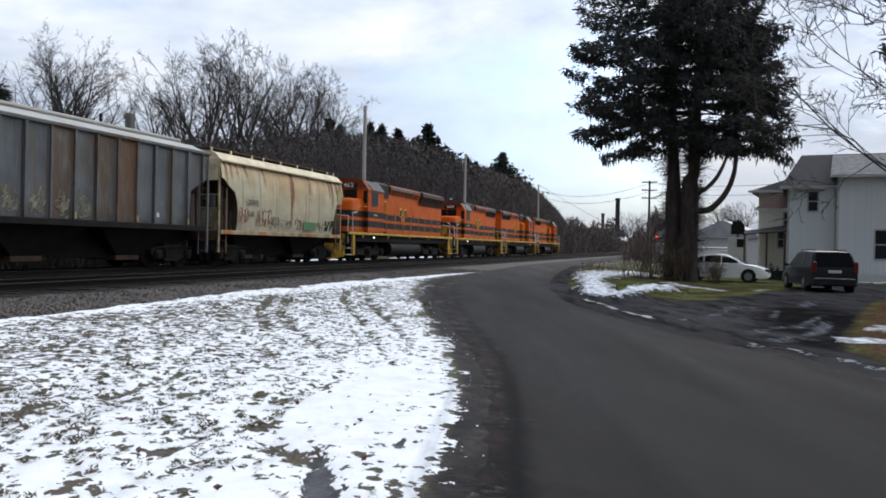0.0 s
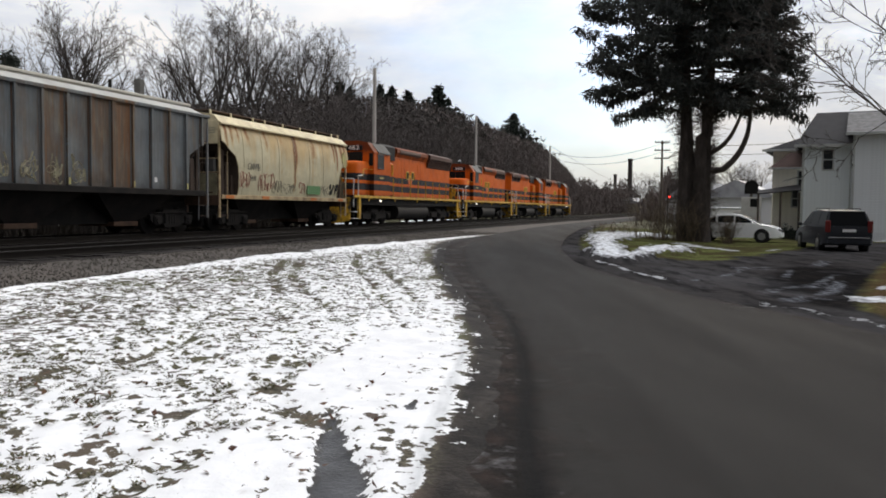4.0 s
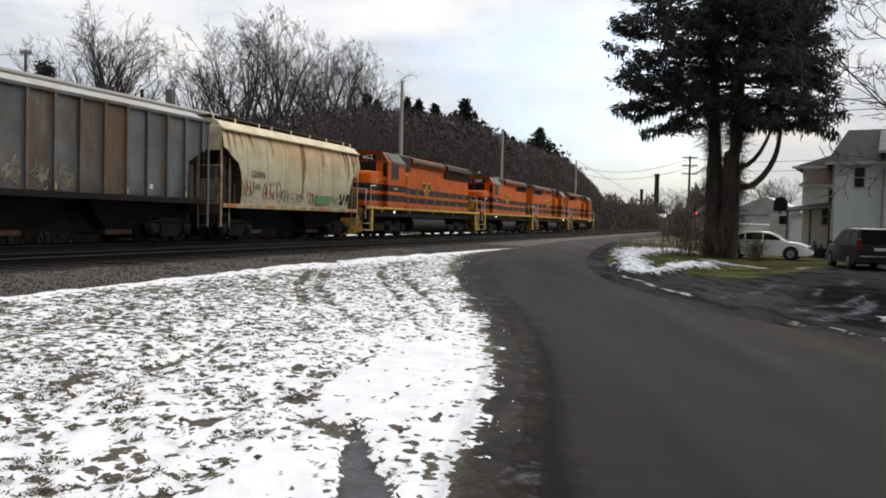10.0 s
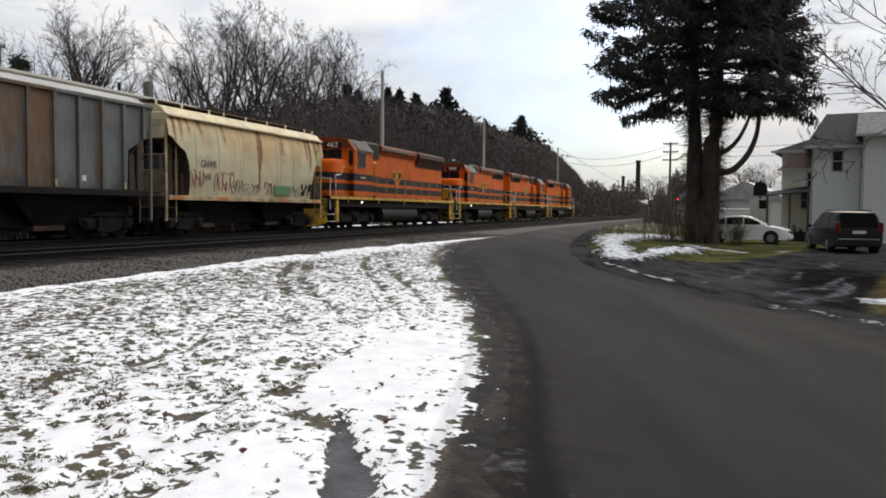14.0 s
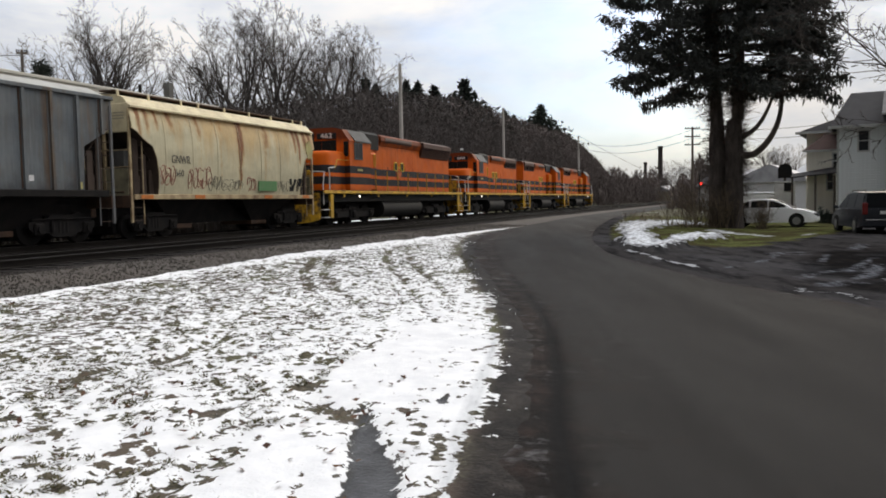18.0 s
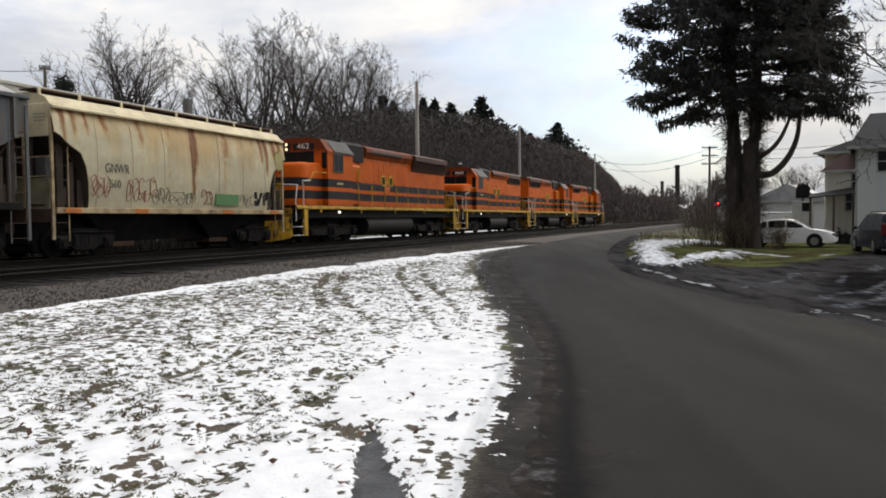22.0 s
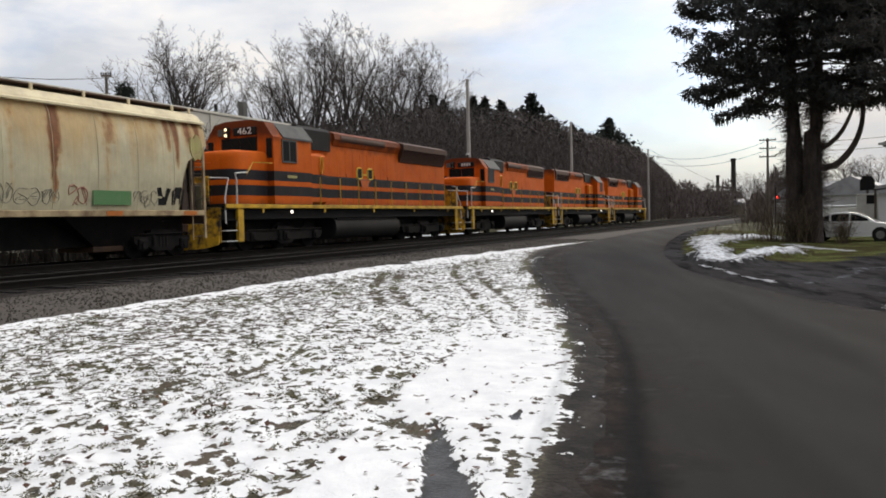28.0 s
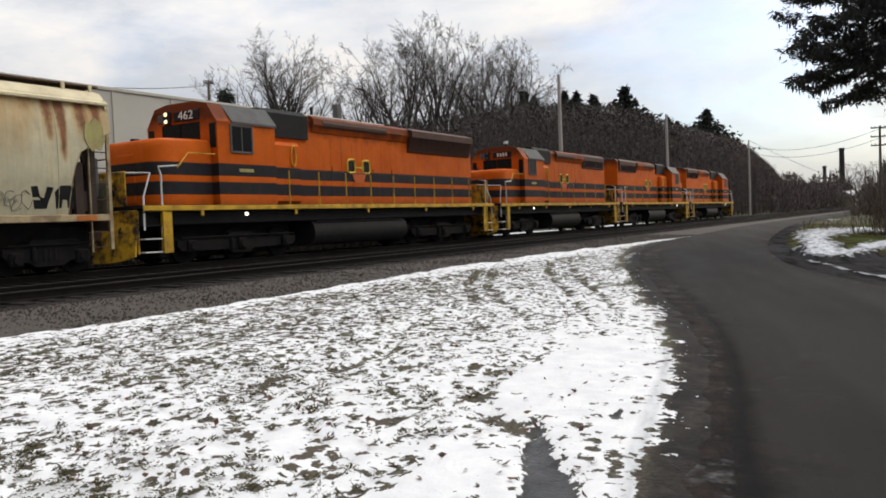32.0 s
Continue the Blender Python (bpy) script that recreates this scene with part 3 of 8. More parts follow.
BLADES = leafage("grass_blades", (0.040, 0.038, 0.018), (0.082, 0.079, 0.036), (0.16, 0.14, 0.085), (0.066, 0.048, 0.034))
DRY_STEMS = leafage("dry_stems", (0.06, 0.045, 0.035), (0.20, 0.155, 0.11), (0.045, 0.035, 0.028))
CLEAN_SNOW = Mat("packed_snow", 0.7, 0, 0.25)
CLEAN_SNOW.color(CLEAN_SNOW.mix(CLEAN_SNOW.ramp(CLEAN_SNOW.noise(3.5, 6, 0.65), (0.58, 0.0), (0.72, 0.75)), (0.82, 0.85, 0.88), (0.30, 0.27, 0.24)))
CLEAN_SNOW = CLEAN_SNOW.bump(CLEAN_SNOW.noise(9, 6), 0.5, 0.06).m


# ---- mesh building ----
class Build:
    """Collects vertices and faces of one mesh."""

    def __init__(self):
        self.v, self.f = [], []

    def add(self, verts, faces):
        n = len(self.v)
        self.v += [tuple(p) for p in verts]
        self.f += [tuple(i + n for i in face) for face in faces]
        return self

    def box(self, c, size, ch=0.0, turn=None):
        """A box round c with chamfered edges."""
        hx, hy, hz = (d / 2 for d in size)
        ch = min(ch, hx * 0.9, hy * 0.9, hz * 0.9)
        vs, fs = [], []
        if ch <= 0:
            vs = [(x, y, z) for x in (-hx, hx) for y in (-hy, hy) for z in (-hz, hz)]
            fs = [(0, 1, 3, 2), (4, 6, 7, 5), (0, 4, 5, 1), (2, 3, 7, 6), (0, 2, 6, 4), (1, 5, 7, 3)]
        else:
            index = {}
            for sx in (-1, 1):
                for sy in (-1, 1):
                    for sz in (-1, 1):
                        for k, q in enumerate(((hx, hy - ch, hz - ch), (hx - ch, hy, hz - ch), (hx - ch, hy - ch, hz))):
                            index[sx, sy, sz, k] = len(vs)
                            vs.append((sx * q[0], sy * q[1], sz * q[2]))
            ring = ((-1, -1), (1, -1), (1, 1), (-1, 1))
            for s in (-1, 1):
                fs.append(tuple(index[s, a, b, 0] for a, b in ring[::s]))
                fs.append(tuple(index[a, s, b, 1] for a, b in ring[::-s]))
                fs.append(tuple(index[a, b, s, 2] for a, b in ring[::s]))
            for a in (-1, 1):
                for b in (-1, 1):
                    fs.append((index[a, b, -1, 0], index[a, b, 1, 0], index[a, b, 1, 1], index[a, b, -1, 1])[::a * b])
                    fs.append((index[a, -1, b, 0], index[a, -1, b, 2], index[a, 1, b, 2], index[a, 1, b, 0])[::a * b])
                    fs.append((index[-1, a, b, 1], index[1, a, b, 1], index[1, a, b, 2], index[-1, a, b, 2])[::a * b])
                    for c2 in (-1, 1):
                        fs.append((index[a, b, c2, 0], index[a, b, c2, 1], index[a, b, c2, 2])[::a * b * c2])
        if turn is not None:
            vs = [turn @ Vector(p) for p in vs]
        return self.add([(p[0] + c[0], p[1] + c[1], p[2] + c[2]) for p in vs], fs)

    def span(self, x0, x1, y0, y1, z0, z1, ch=0.0):
        return self.box(((x0 + x1) / 2, (y0 + y1) / 2, (z0 + z1) / 2), (abs(x1 - x0), abs(y1 - y0), abs(z1 - z0)), ch)

    def tube(self, points, radii, sides=6, caps=True):
        """A round bar through the points."""
        pts = [Vector(p) for p in points]
        if isinstance(radii, (int, float)):
            radii = [radii] * len(pts)
        vs, fs, a = [], [], None
        for i, p in enumerate(pts):
            d = (pts[min(i + 1, len(pts) - 1)] - pts[max(i - 1, 0)]).normalized()
            if a is None:
                a = d.cross(Vector((0, 0, 1)) if abs(d.z) < 0.9 else Vector((1, 0, 0))).normalized()
            else:
                a = (a - d * a.dot(d)).normalized()
            b = a.cross(d)
            for k in range(sides):
                w = 2 * math.pi * k / sides
                vs.append(p + (a * math.cos(w) + b * math.sin(w)) * radii[i])
        for i in range(len(pts) - 1):
            for k in range(sides):
                k2 = (k + 1) % sides
                fs.append((i * sides + k, (i + 1) * sides + k, (i + 1) * sides + k2, i * sides + k2))
        if caps:
            fs.append(tuple(range(sides)))
            fs.append(tuple((len(pts) - 1) * sides + k for k in range(sides))[::-1])
        return self.add(vs, fs)

    def loft(self, sections, caps=True):
        """A skin through rings of equally many points."""
        n = len(sections[0])
        vs = [p for ring in sections for p in ring]
        fs = [(i * n + k, i * n + (k + 1) % n, (i + 1) * n + (k + 1) % n, (i + 1) * n + k)
              for i in range(len(sections) - 1) for k in range(n)]
        if caps:
            fs.append(tuple(range(n))[::-1])
            fs.append(tuple((len(sections) - 1) * n + k for k in range(n)))
        return self.add(vs, fs)

    def prism_x(self, profile, x0, x1):
        """A (y, z) profile drawn out along x."""
        return self.loft([[(x0, y, z) for y, z in profile], [(x1, y, z) for y, z in profile]])

    def prism_y(self, profile, y0, y1):
        """An (x, z) profile drawn out along y."""
        return self.loft([[(x, y0, z) for x, z in profile], [(x, y1, z) for x, z in profile]])

    def mesh(self, name, material, smooth=False):
        me = bpy.data.meshes.new(name)
        me.from_pydata(self.v, [], self.f)
        me.validate()
        bm = bmesh.new()
        bm.from_mesh(me)
        bmesh.ops.recalc_face_normals(bm, faces=bm.faces)
        bm.to_mesh(me)
        bm.free()
        if smooth:
            me.shade_smooth()
            me.set_sharp_from_angle(angle=radians(35))
        me.materials.append(material)
        return me


def raw_mesh(name, verts, faces, material, smooth=False):
    """A large mesh straight from arrays."""
    me = bpy.data.meshes.new(name)
    me.from_pydata(verts, [], faces)
    if smooth:
        me.shade_smooth()
    me.materials.append(material)
    return me


def thing(name, m, label, category, group="", kind=""):
    """An Empty that carries the parts of one thing."""
    ob = tagged(new(name), label, category, group, kind)
    ob.empty_display_size = 0.2
    ob.matrix_world = m
    return ob


def part(name, build, material, parent, label="", smooth=False, m=None):
    """One mesh object under a thing or a part."""
    data = build.mesh(name, material, smooth) if isinstance(build, Build) else build
    ob = tagged(new(name, data), label)
    ob.parent = parent
    if m is not None:
        ob.matrix_basis = m
    return ob


def solo(name, build, material, label, category, m=None, smooth=False, group="", kind=""):
    """A thing that is one mesh."""
    data = build.mesh(name, material, smooth) if isinstance(build, Build) else build
    ob = tagged(new(name, data), label, category, group, kind)
    if m is not None:
        ob.matrix_world = m
    return ob


def text(name, words, size, material, parent, m, label="", squeeze=1.0):
    """Lettering with a little thickness, as a mesh; its middle stands at m."""
    c = bpy.data.curves.new(name, "FONT")
    c.body, c.size, c.extrude, c.align_x, c.align_y = words, size, 0.004, "CENTER", "CENTER"
    c.resolution_u = 3
    tmp = bpy.data.objects.new(name, c)
    scene.collection.objects.link(tmp)
    me = bpy.data.meshes.new_from_object(tmp.evaluated_get(bpy.context.evaluated_depsgraph_get()))
    bpy.data.objects.remove(tmp)
    me.transform(Matrix.Diagonal((squeeze, 1, 1, 1)))
    me.materials.append(material)
    ob = tagged(new(name, me), label)
    ob.parent = parent
    ob.matrix_basis = m
    return ob


def smooth_line(points, step=0.6):
    """A soft curve through a few places."""
    pts = [Vector((*p, 0)) if len(p) == 2 else Vector(p) for p in points]
    out = []
    for i in range(len(pts) - 1):
        a, b = pts[max(i - 1, 0)], pts[i]
        c, d = pts[i + 1], pts[min(i + 2, len(pts) - 1)]
        n = max(2, int((c - b).length / step))
        for k in range(n):
            t = k / n
            out.append(0.5 * ((2 * b) + (c - a) * t + (2 * a - 5 * b + 4 * c - d) * t * t + (3 * b - a - 3 * c + d) * t ** 3))
    out.append(pts[-1])
    return out


def resample(line, n):
    """n places at even steps along a line."""
    d = np.cumsum([0] + [(line[i + 1] - line[i]).length for i in range(len(line) - 1)])
    want = np.linspace(0, d[-1], n)
    return [Vector([np.interp(w, d, [p[k] for p in line]) for k in range(3)]) for w in want]


def sheet(left, right, n, across_n, lift, bulge=0.0, rough=0.0):
    """A strip of ground between two lines, lying on the ground's slope."""
    a, b = resample(smooth_line(left), n), resample(smooth_line(right), n)
    vs, fs = [], []
    for i in range(n):
        for k in range(across_n + 1):
            w = k / across_n
            q = a[i].lerp(b[i], w)
            hump = bulge * 4 * w * (1 - w)
            vs.append((q.x, q.y, ground_z(q.x, q.y) + lift + hump + rough * 4 * w * (1 - w) * noise.noise(Vector((q.x * 1.7, q.y * 1.7, 3)))))
    m = across_n + 1
    for i in range(n - 1):
        for k in range(across_n):
            fs.append((i * m + k, i * m + k + 1, (i + 1) * m + k + 1, (i + 1) * m + k))
    return vs, fs


# ---- ground ----
def make_ground():
    """One sheet to the horizon: finer near the eye, with the slope up to the railway and a low ridge behind it."""
    r = np.concatenate([np.linspace(0.0, 12, 60), np.geomspace(12.4, 900, 60)])
    n = 220
    vs, fs = [(0.0, 0.0, ground_z(0, 0) - 0.02)], []
    for i, d in enumerate(r[1:]):
        for k in range(n):
            w = 2 * math.pi * k / n
            x, y = d * math.sin(w), d * math.cos(w)
            s, p = across(x, y)
            z = rise(p) - 0.03
            if p > 24:
                z += 0.06 * min(p - 24, 60) * (0.6 + 0.5 * noise.noise(Vector((s * 0.012, p * 0.012, 0))))
            vs.append((x, y, z))
    for k in range(n):
        fs.append((0, 1 + (k + 1) % n, 1 + k))
    for i in range(len(r) - 2):
        for k in range(n):
            a, b = 1 + i * n + k, 1 + i * n + (k + 1) % n
            fs.append((a, b, b + n, a + n))
    me = raw_mesh("ground", vs, fs, TURF, True)
    return solo("ground", me, TURF, "wet winter turf and soil with patches of thin snow", "ground", kind="structure")


make_ground()

ROAD_RIGHT = [(9.5, -40), (8.2, -12), (6.9, 3), (5.7, 11.1), (5.05, 13.7), (4.3, 16.6), (3.55, 21.1), (3.6, 25), (4.2, 31), (6.2, 42.5), (10.4, 61), (19, 88), (35, 137), (66, 235), (126, 420)]


LAWN_CLUMPS = ((-1.15, 8.55, 0.05, 0.5), (-1.22, 5.98, 0.06, 0.10), (-1.02, 6.1, 0.04, 0.14), (-0.30, 5.13, 0.14, 0.10), (-0.36, 5.5, 0.12, 0.10), (-2.0, 5.62, 0.22, 0.16), (-1.5, 6.4, 0.10, 0.12))
LAWN_RUTS = ([(-3.95, 18.2), (-3.75, 16.8), (-3.35, 14.6), (-2.7, 12.6)], [(-3.55, 18.2), (-3.35, 16.8), (-2.95, 14.6), (-2.3, 12.6), (-1.7, 11.2)],
             [(-2.6, 21.5), (-2.2, 18.0), (-1.55, 14.8), (-1.0, 12.0), (-0.55, 9.8)], [(-2.0, 21.0), (-1.6, 17.8), (-1.0, 14.8), (-0.55, 12.4)],
             [(-1.30, 7.9), (-1.04, 9.1)], [(-0.2, 25), (-0.5, 20), (-0.15, 16)], [(-1.72, 3.6), (-1.58, 4.62)], [(-2.05, 5.35), (-1.82, 6.2)], [(-2.12, 4.2), (-1.98, 4.7)], [(-1.3, 3.7), (-1.06, 4.3)],
             [(-1.5, 6.7), (-1.2, 5.9), (-0.95, 5.6)], [(-1.75, 7.6), (-1.5, 7.4)], [(-3.1, 7.2), (-2.8, 8.4)], [(-3.6, 6.0), (-3.4, 6.9)], [(-2.5, 6.9), (-2.2, 7.9)])


def make_lawn():
    """The snow-covered lawn between road and ballast, with its fine unevenness and its frayed edge."""
    left = [at(-30, 9.9), at(-8, 9.8), at(5, 9.7), at(10, 9.8), at(18, 10.6), at(25, 10.5), at(32, 10.1), at(37.6, 9.75)]
    right = [(-0.4, -30), (-0.5, -8), (-0.3, 2), (-0.13, 4.1), (-0.05, 5.2), (0.06, 6.6), (0.20, 8.2), (0.22, 9.5), (0.10, 11.5), (-0.12, 14.2), (-0.36, 17.5), (-0.62, 22.5), (-0.3, 30), (2.2, 39.6)]
    fray = [(x + (0.34 if y < 35 else 0.1), y) for x, y in right]
    vs, fs = sheet([(p.x, p.y) for p in left], fray, 560, 140, 0.04)
    ruts = [resample(smooth_line(r), 60) for r in LAWN_RUTS]
    rut_xy = np.array([(p.x, p.y) for r in ruts for p in r])
    edge = smooth_line(right, 0.3)
    edge_y, edge_x = [p.y for p in edge], [p.x for p in edge]
    out, wear, bare, trodden, pool = [], [], [], [], []
    for x, y, z in vs:
        v = Vector((x, y, 0))
        d = float(np.sqrt(((rut_xy - (x, y)) ** 2).sum(1).min()))
        rut = max(0.0, 1 - abs(d - 0.05) / 0.09)
        s, p = across(x, y)
        w = float(np.interp(p, [0, 2.2, 3.4, 5.0, 7.0, 9.0, 9.5, 9.9], [-0.44, -0.42, -0.34, -0.20, 0.05, 0.24, 0.0, -0.6]))
        w += 0.35 * noise.noise(v * 0.35) + 0.18 * noise.noise(v * 1.1)
        side = float(np.interp(y, edge_y, edge_x)) - x
        clean = max(0.0, 1 - math.hypot((x + 0.55 + 0.06 * (y - 8)) / 0.95, (y - 8.2) / 3.6))
        # tongues and islands where the snow gives way to the mud
        tongue = 0.8 * noise.noise(Vector((x * 3, y * 0.7, 2))) + 0.6 * noise.noise(Vector((x * 5, y * 2.0, 6))) + 0.4 * noise.noise(Vector((x * 12, y * 5.0, 6)))
        far = 1 + 0.03 * y
        over = float(np.interp(-side / far + 0.20 * tongue, [-0.22, -0.06, 0.06, 0.3], [0.0, 0.55, 1.7, 2.6]))
        track = max(0.0, 1 - (abs(side - 0.105) / 0.062) ** 2) * float(np.interp(y, [9.0, 12.0], [1.0, 0.0])) * (0.85 + 0.5 * noise.noise(v * 1.5))
        mid, wide = -0.86 + 0.18 * (5.62 - y), float(np.interp(y, [3.0, 4.0, 4.7, 5.2, 5.62, 5.9], [0.20, 0.185, 0.15, 0.10, 0.05, 0.01]))
        soil = max(0.0, 1.25 - abs(x - mid + 0.05 * noise.noise(Vector((y * 3, 0, 1)))) / wide) if 2.0 < y < 5.9 else 0.0
        soil += max(0.0, 1.1 - math.hypot((x + 0.34) / 0.10, (y - 6.22) / 0.16))
        soil = soil * (1.1 + 0.9 * noise.noise(Vector((x * 6.0, y * 2.4, 4)))) if soil > 0 else 0.0
        w += 1.0 * rut * (0.75 + 1.1 * noise.noise(v * 2.2)) - 0.36 * min(1, clean * 2.2) + over
        w += 2.2 * min(1.0, soil) - 0.8 * track
        # smooth unbroken snow, and a few clumps round it
        ragged = 0.25 * noise.noise(v * 2.0)
        w -= 1.3 * min(1.0, 2.5 * max(0.0, 1.05 + ragged - math.hypot((x + 0.78 - 0.12 * (y - 7.8)) / 0.50, (y - 7.8) / 1.9))) * (1 - min(1.0, soil))
        w -= 1.1 * min(1.0, 2.5 * max(0.0, 1.05 + ragged - math.hypot((x + 1.17) / 0.40, (y - 4.45) / 0.75))) * (1 - min(1.0, soil))
        for cx, cy, rx, ry in LAWN_CLUMPS:
            w += 1.0 * max(0.0, 1.1 + 2.4 * ragged - math.hypot((x - cx - 0.2 * (y - cy)) / rx, (y - cy) / ry))
        wear.append(w)
        pool.append(min(1.0, max(0.0, 2.0 * soil)) if side > 0.2 else 0.0)
        wet = min(1.0, max(0.0, 3.0 * (soil - 0.15)))
        bare.append(max(wet, float(np.interp(side, [-0.05, 0.10], [1.0, 0.0]))))
        trodden.append(min(1.0, max(0.0, track)) * 0.95)
        soft = min(1.0, max(0.0, side) / 1.0)
        lie = 1.0 if side > 0 else max(0.0, 1 + side / 0.45)
        bumpy = 0.035 * noise.noise(v * 0.8) + 0.022 * noise.noise(v * 3.1) + 0.012 * noise.noise(v * 9)
        out.append((x, y, z - 0.022 * (1 - lie) + bumpy * soft - 0.035 * rut * soft - 0.05 * wet))
    me = raw_mesh("lawn", out, fs, SNOW_LAWN, True)
    for name, values in (("wear", wear), ("bare", bare), ("trodden", trodden), ("puddle", pool)):
        me.attributes.new(name, "FLOAT", "POINT").data.foreach_set("value", values)
    solo("lawn", me, SNOW_LAWN, "sloping lawn under thin patchy snow, grass flecks showing through", "lawn", kind="structure")


make_lawn()


CREASE = [(1.2, -40), (0.75, -12), (0.45, 0), (0.52, 5.3), (0.60, 6.3), (0.73, 8.0), (0.80, 10.1), (0.72, 12.3), (0.42, 17), (0.32, 21), (0.32, 27), (1.22, 34.5), (3.4, 45), (6.2, 57), (15, 86), (31, 137), (62, 236), (120, 420)]


def make_road():
    """Asphalt and, on the lawn's side, its muddy shoulder, as one continuous surface in two objects."""
    n = 330
    inner = [(-0.6, -40), (-0.7, -8), (-0.55, 2), (-0.1, 5.2), (0.02, 8.3), (-0.05, 11.5), (-0.55, 17), (-0.85, 22.5), (-0.4, 30), (1.4, 37.2), (3.2, 45), (6.0, 57), (14.8, 86), (30.8, 137), (61.8, 236), (119.8, 420)]

    def rail(points):
        """The same stations y on every line, close near the eye."""
        ys = np.concatenate([np.linspace(-40, 2, 40), np.linspace(2.1, 30, 200), np.geomspace(30.4, 420, n - 240)])
        line = smooth_line(points, 0.4)
        return np.interp(ys, [p.y for p in line], [p.x for p in line]), ys

    xi, ys = rail(inner)
    xc, _ = rail(CREASE)
    xr, _ = rail(ROAD_RIGHT)
    vs, dirt, wet, shoulder, road = [], [], [], [], []
    left_n, right_n = 16, 44
    m = left_n + right_n + 1
    for i in range(n):
        for k in range(m):
            if k <= left_n:
                w = k / left_n
                x = xi[i] + (xc[i] - xi[i]) * w
                z = 0.012 + 0.022 * w + 0.02 * noise.noise(Vector((x * 2.2, ys[i] * 2.2, 3))) * math.sin(math.pi * w)
            else:
                w = (k - left_n) / right_n
                w = w ** 1.5
                x = xc[i] + (xr[i] - xc[i]) * w
                z = 0.034 + 0.06 * 4 * w * (1 - w)
            off = x - xc[i]
            side = xr[i] - x
            vs.append((x, ys[i], ground_z(x, ys[i]) + z - 0.014 * math.exp(-(off / 0.08) ** 2)))
            dirt.append(max(float(np.interp(off, [-0.3, -0.05, 0.16, 0.6, 1.9], [1.3, 0.95, 0.40, 0.20, 0.0])), float(np.interp(side, [0.0, 0.25, 0.8], [0.75, 0.4, 0.0]))))
            # wet holds how dark the crease is coloured beside its line
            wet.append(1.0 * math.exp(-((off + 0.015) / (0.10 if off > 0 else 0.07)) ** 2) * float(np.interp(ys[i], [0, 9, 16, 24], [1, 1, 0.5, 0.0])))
    for i in range(n - 1):
        for k in range(m - 1):
            (shoulder if k < left_n else road).append((i * m + k, i * m + k + 1, (i + 1) * m + k + 1, (i + 1) * m + k))
    for name, faces, label, category in (("road", road, "narrow dark damp asphalt road without markings", "road"), ("road_shoulder", shoulder, "muddy rutted road shoulder with bits of slush", "shoulder")):
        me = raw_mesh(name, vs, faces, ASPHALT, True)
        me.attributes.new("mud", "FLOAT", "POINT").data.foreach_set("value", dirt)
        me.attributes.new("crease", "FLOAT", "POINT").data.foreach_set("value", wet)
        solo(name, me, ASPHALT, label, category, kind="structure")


make_road()


def make_ballast():
    """The stone bed of both tracks in one body with sloping sides."""
    # dark bed runs on past 21 m to paint shade behind the train
    prof = [(9.0, 0.30), (10.1, 0.405), (11.6, 0.455), (12.7, 0.475), (16.4, 0.475), (17.0, 0.46), (17.6, 0.475), (21.3, 0.475), (22.6, 0.40), (29.6, 0.36)]
    stations = np.concatenate([np.arange(-45, 70, 0.6), np.geomspace(70, 700, 60)])
    vs, fs, inner = [], [], []
    for s in stations:
        for p, z in prof:
            q = at(s, p)
            vs.append((q.x, q.y, z + 0.03 * noise.noise(Vector((s * 1.9, p * 1.9, 0))) + 0.02 * noise.noise(Vector((s * 5, p * 5, 0)))))
    m = len(prof)
    for i in range(len(stations) - 1):
        for k in range(m - 1):
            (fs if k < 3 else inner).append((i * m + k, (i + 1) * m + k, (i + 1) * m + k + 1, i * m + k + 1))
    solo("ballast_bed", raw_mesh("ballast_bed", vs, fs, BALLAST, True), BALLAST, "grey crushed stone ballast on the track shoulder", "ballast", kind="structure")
    solo("track_bed", raw_mesh("track_bed", vs, inner, CINDERS, True), CINDERS, "dark cinders between and under the rails, carried beyond as painted shade", "ballast", kind="structure")
    # loose stones on the near shoulder
    rng = random.Random(4)
    vs, fs = [], []
    for _ in range(15000):
        s, p = rng.uniform(-1, 40) ** 1.0, rng.uniform(9.75, 13.0)
        z = np.interp(p, [a for a, _ in prof], [b for _, b in prof])
        r = rng.uniform(0.012, 0.028)
        q = at(s, p, z + r * 0.3)
        n = len(vs)
        spin = Euler((rng.random() * 6, rng.random() * 6, rng.random() * 6)).to_matrix()
        for c in ((1, 0, 0), (-1, 0, 0), (0, 0.8, 0), (0, -0.8, 0), (0, 0, 0.7), (0, 0, -0.7)):
            vs.append(tuple(q + spin @ Vector(c) * r * rng.uniform(0.7, 1.2)))
        fs += [(n + a, n + b, n + c) for a, b, c in ((0, 2, 4), (2, 1, 4), (1, 3, 4), (3, 0, 4), (2, 0, 5), (1, 2, 5), (3, 1, 5), (0, 3, 5))]
    solo("ballast_stones", raw_mesh("ballast_stones", vs, fs, STONE), STONE, "loose grey crushed stones on the ballast shoulder", "gravel", kind="stuff")


make_ballast()


def rail_profile(y):
    """Half metre-scale rail section round y, its top at 0."""
    return [(y - 0.07, -0.17), (y + 0.07, -0.17), (y + 0.07, -0.155), (y + 0.012, -0.14), (y + 0.012, -0.045), (y + 0.036, -0.035), (y + 0.036, -0.005),
            (y + 0.028, 0.0), (y - 0.028, 0.0), (y - 0.036, -0.005), (y - 0.036, -0.035), (y - 0.012, -0.045), (y - 0.012, -0.14), (y - 0.07, -0.155)]


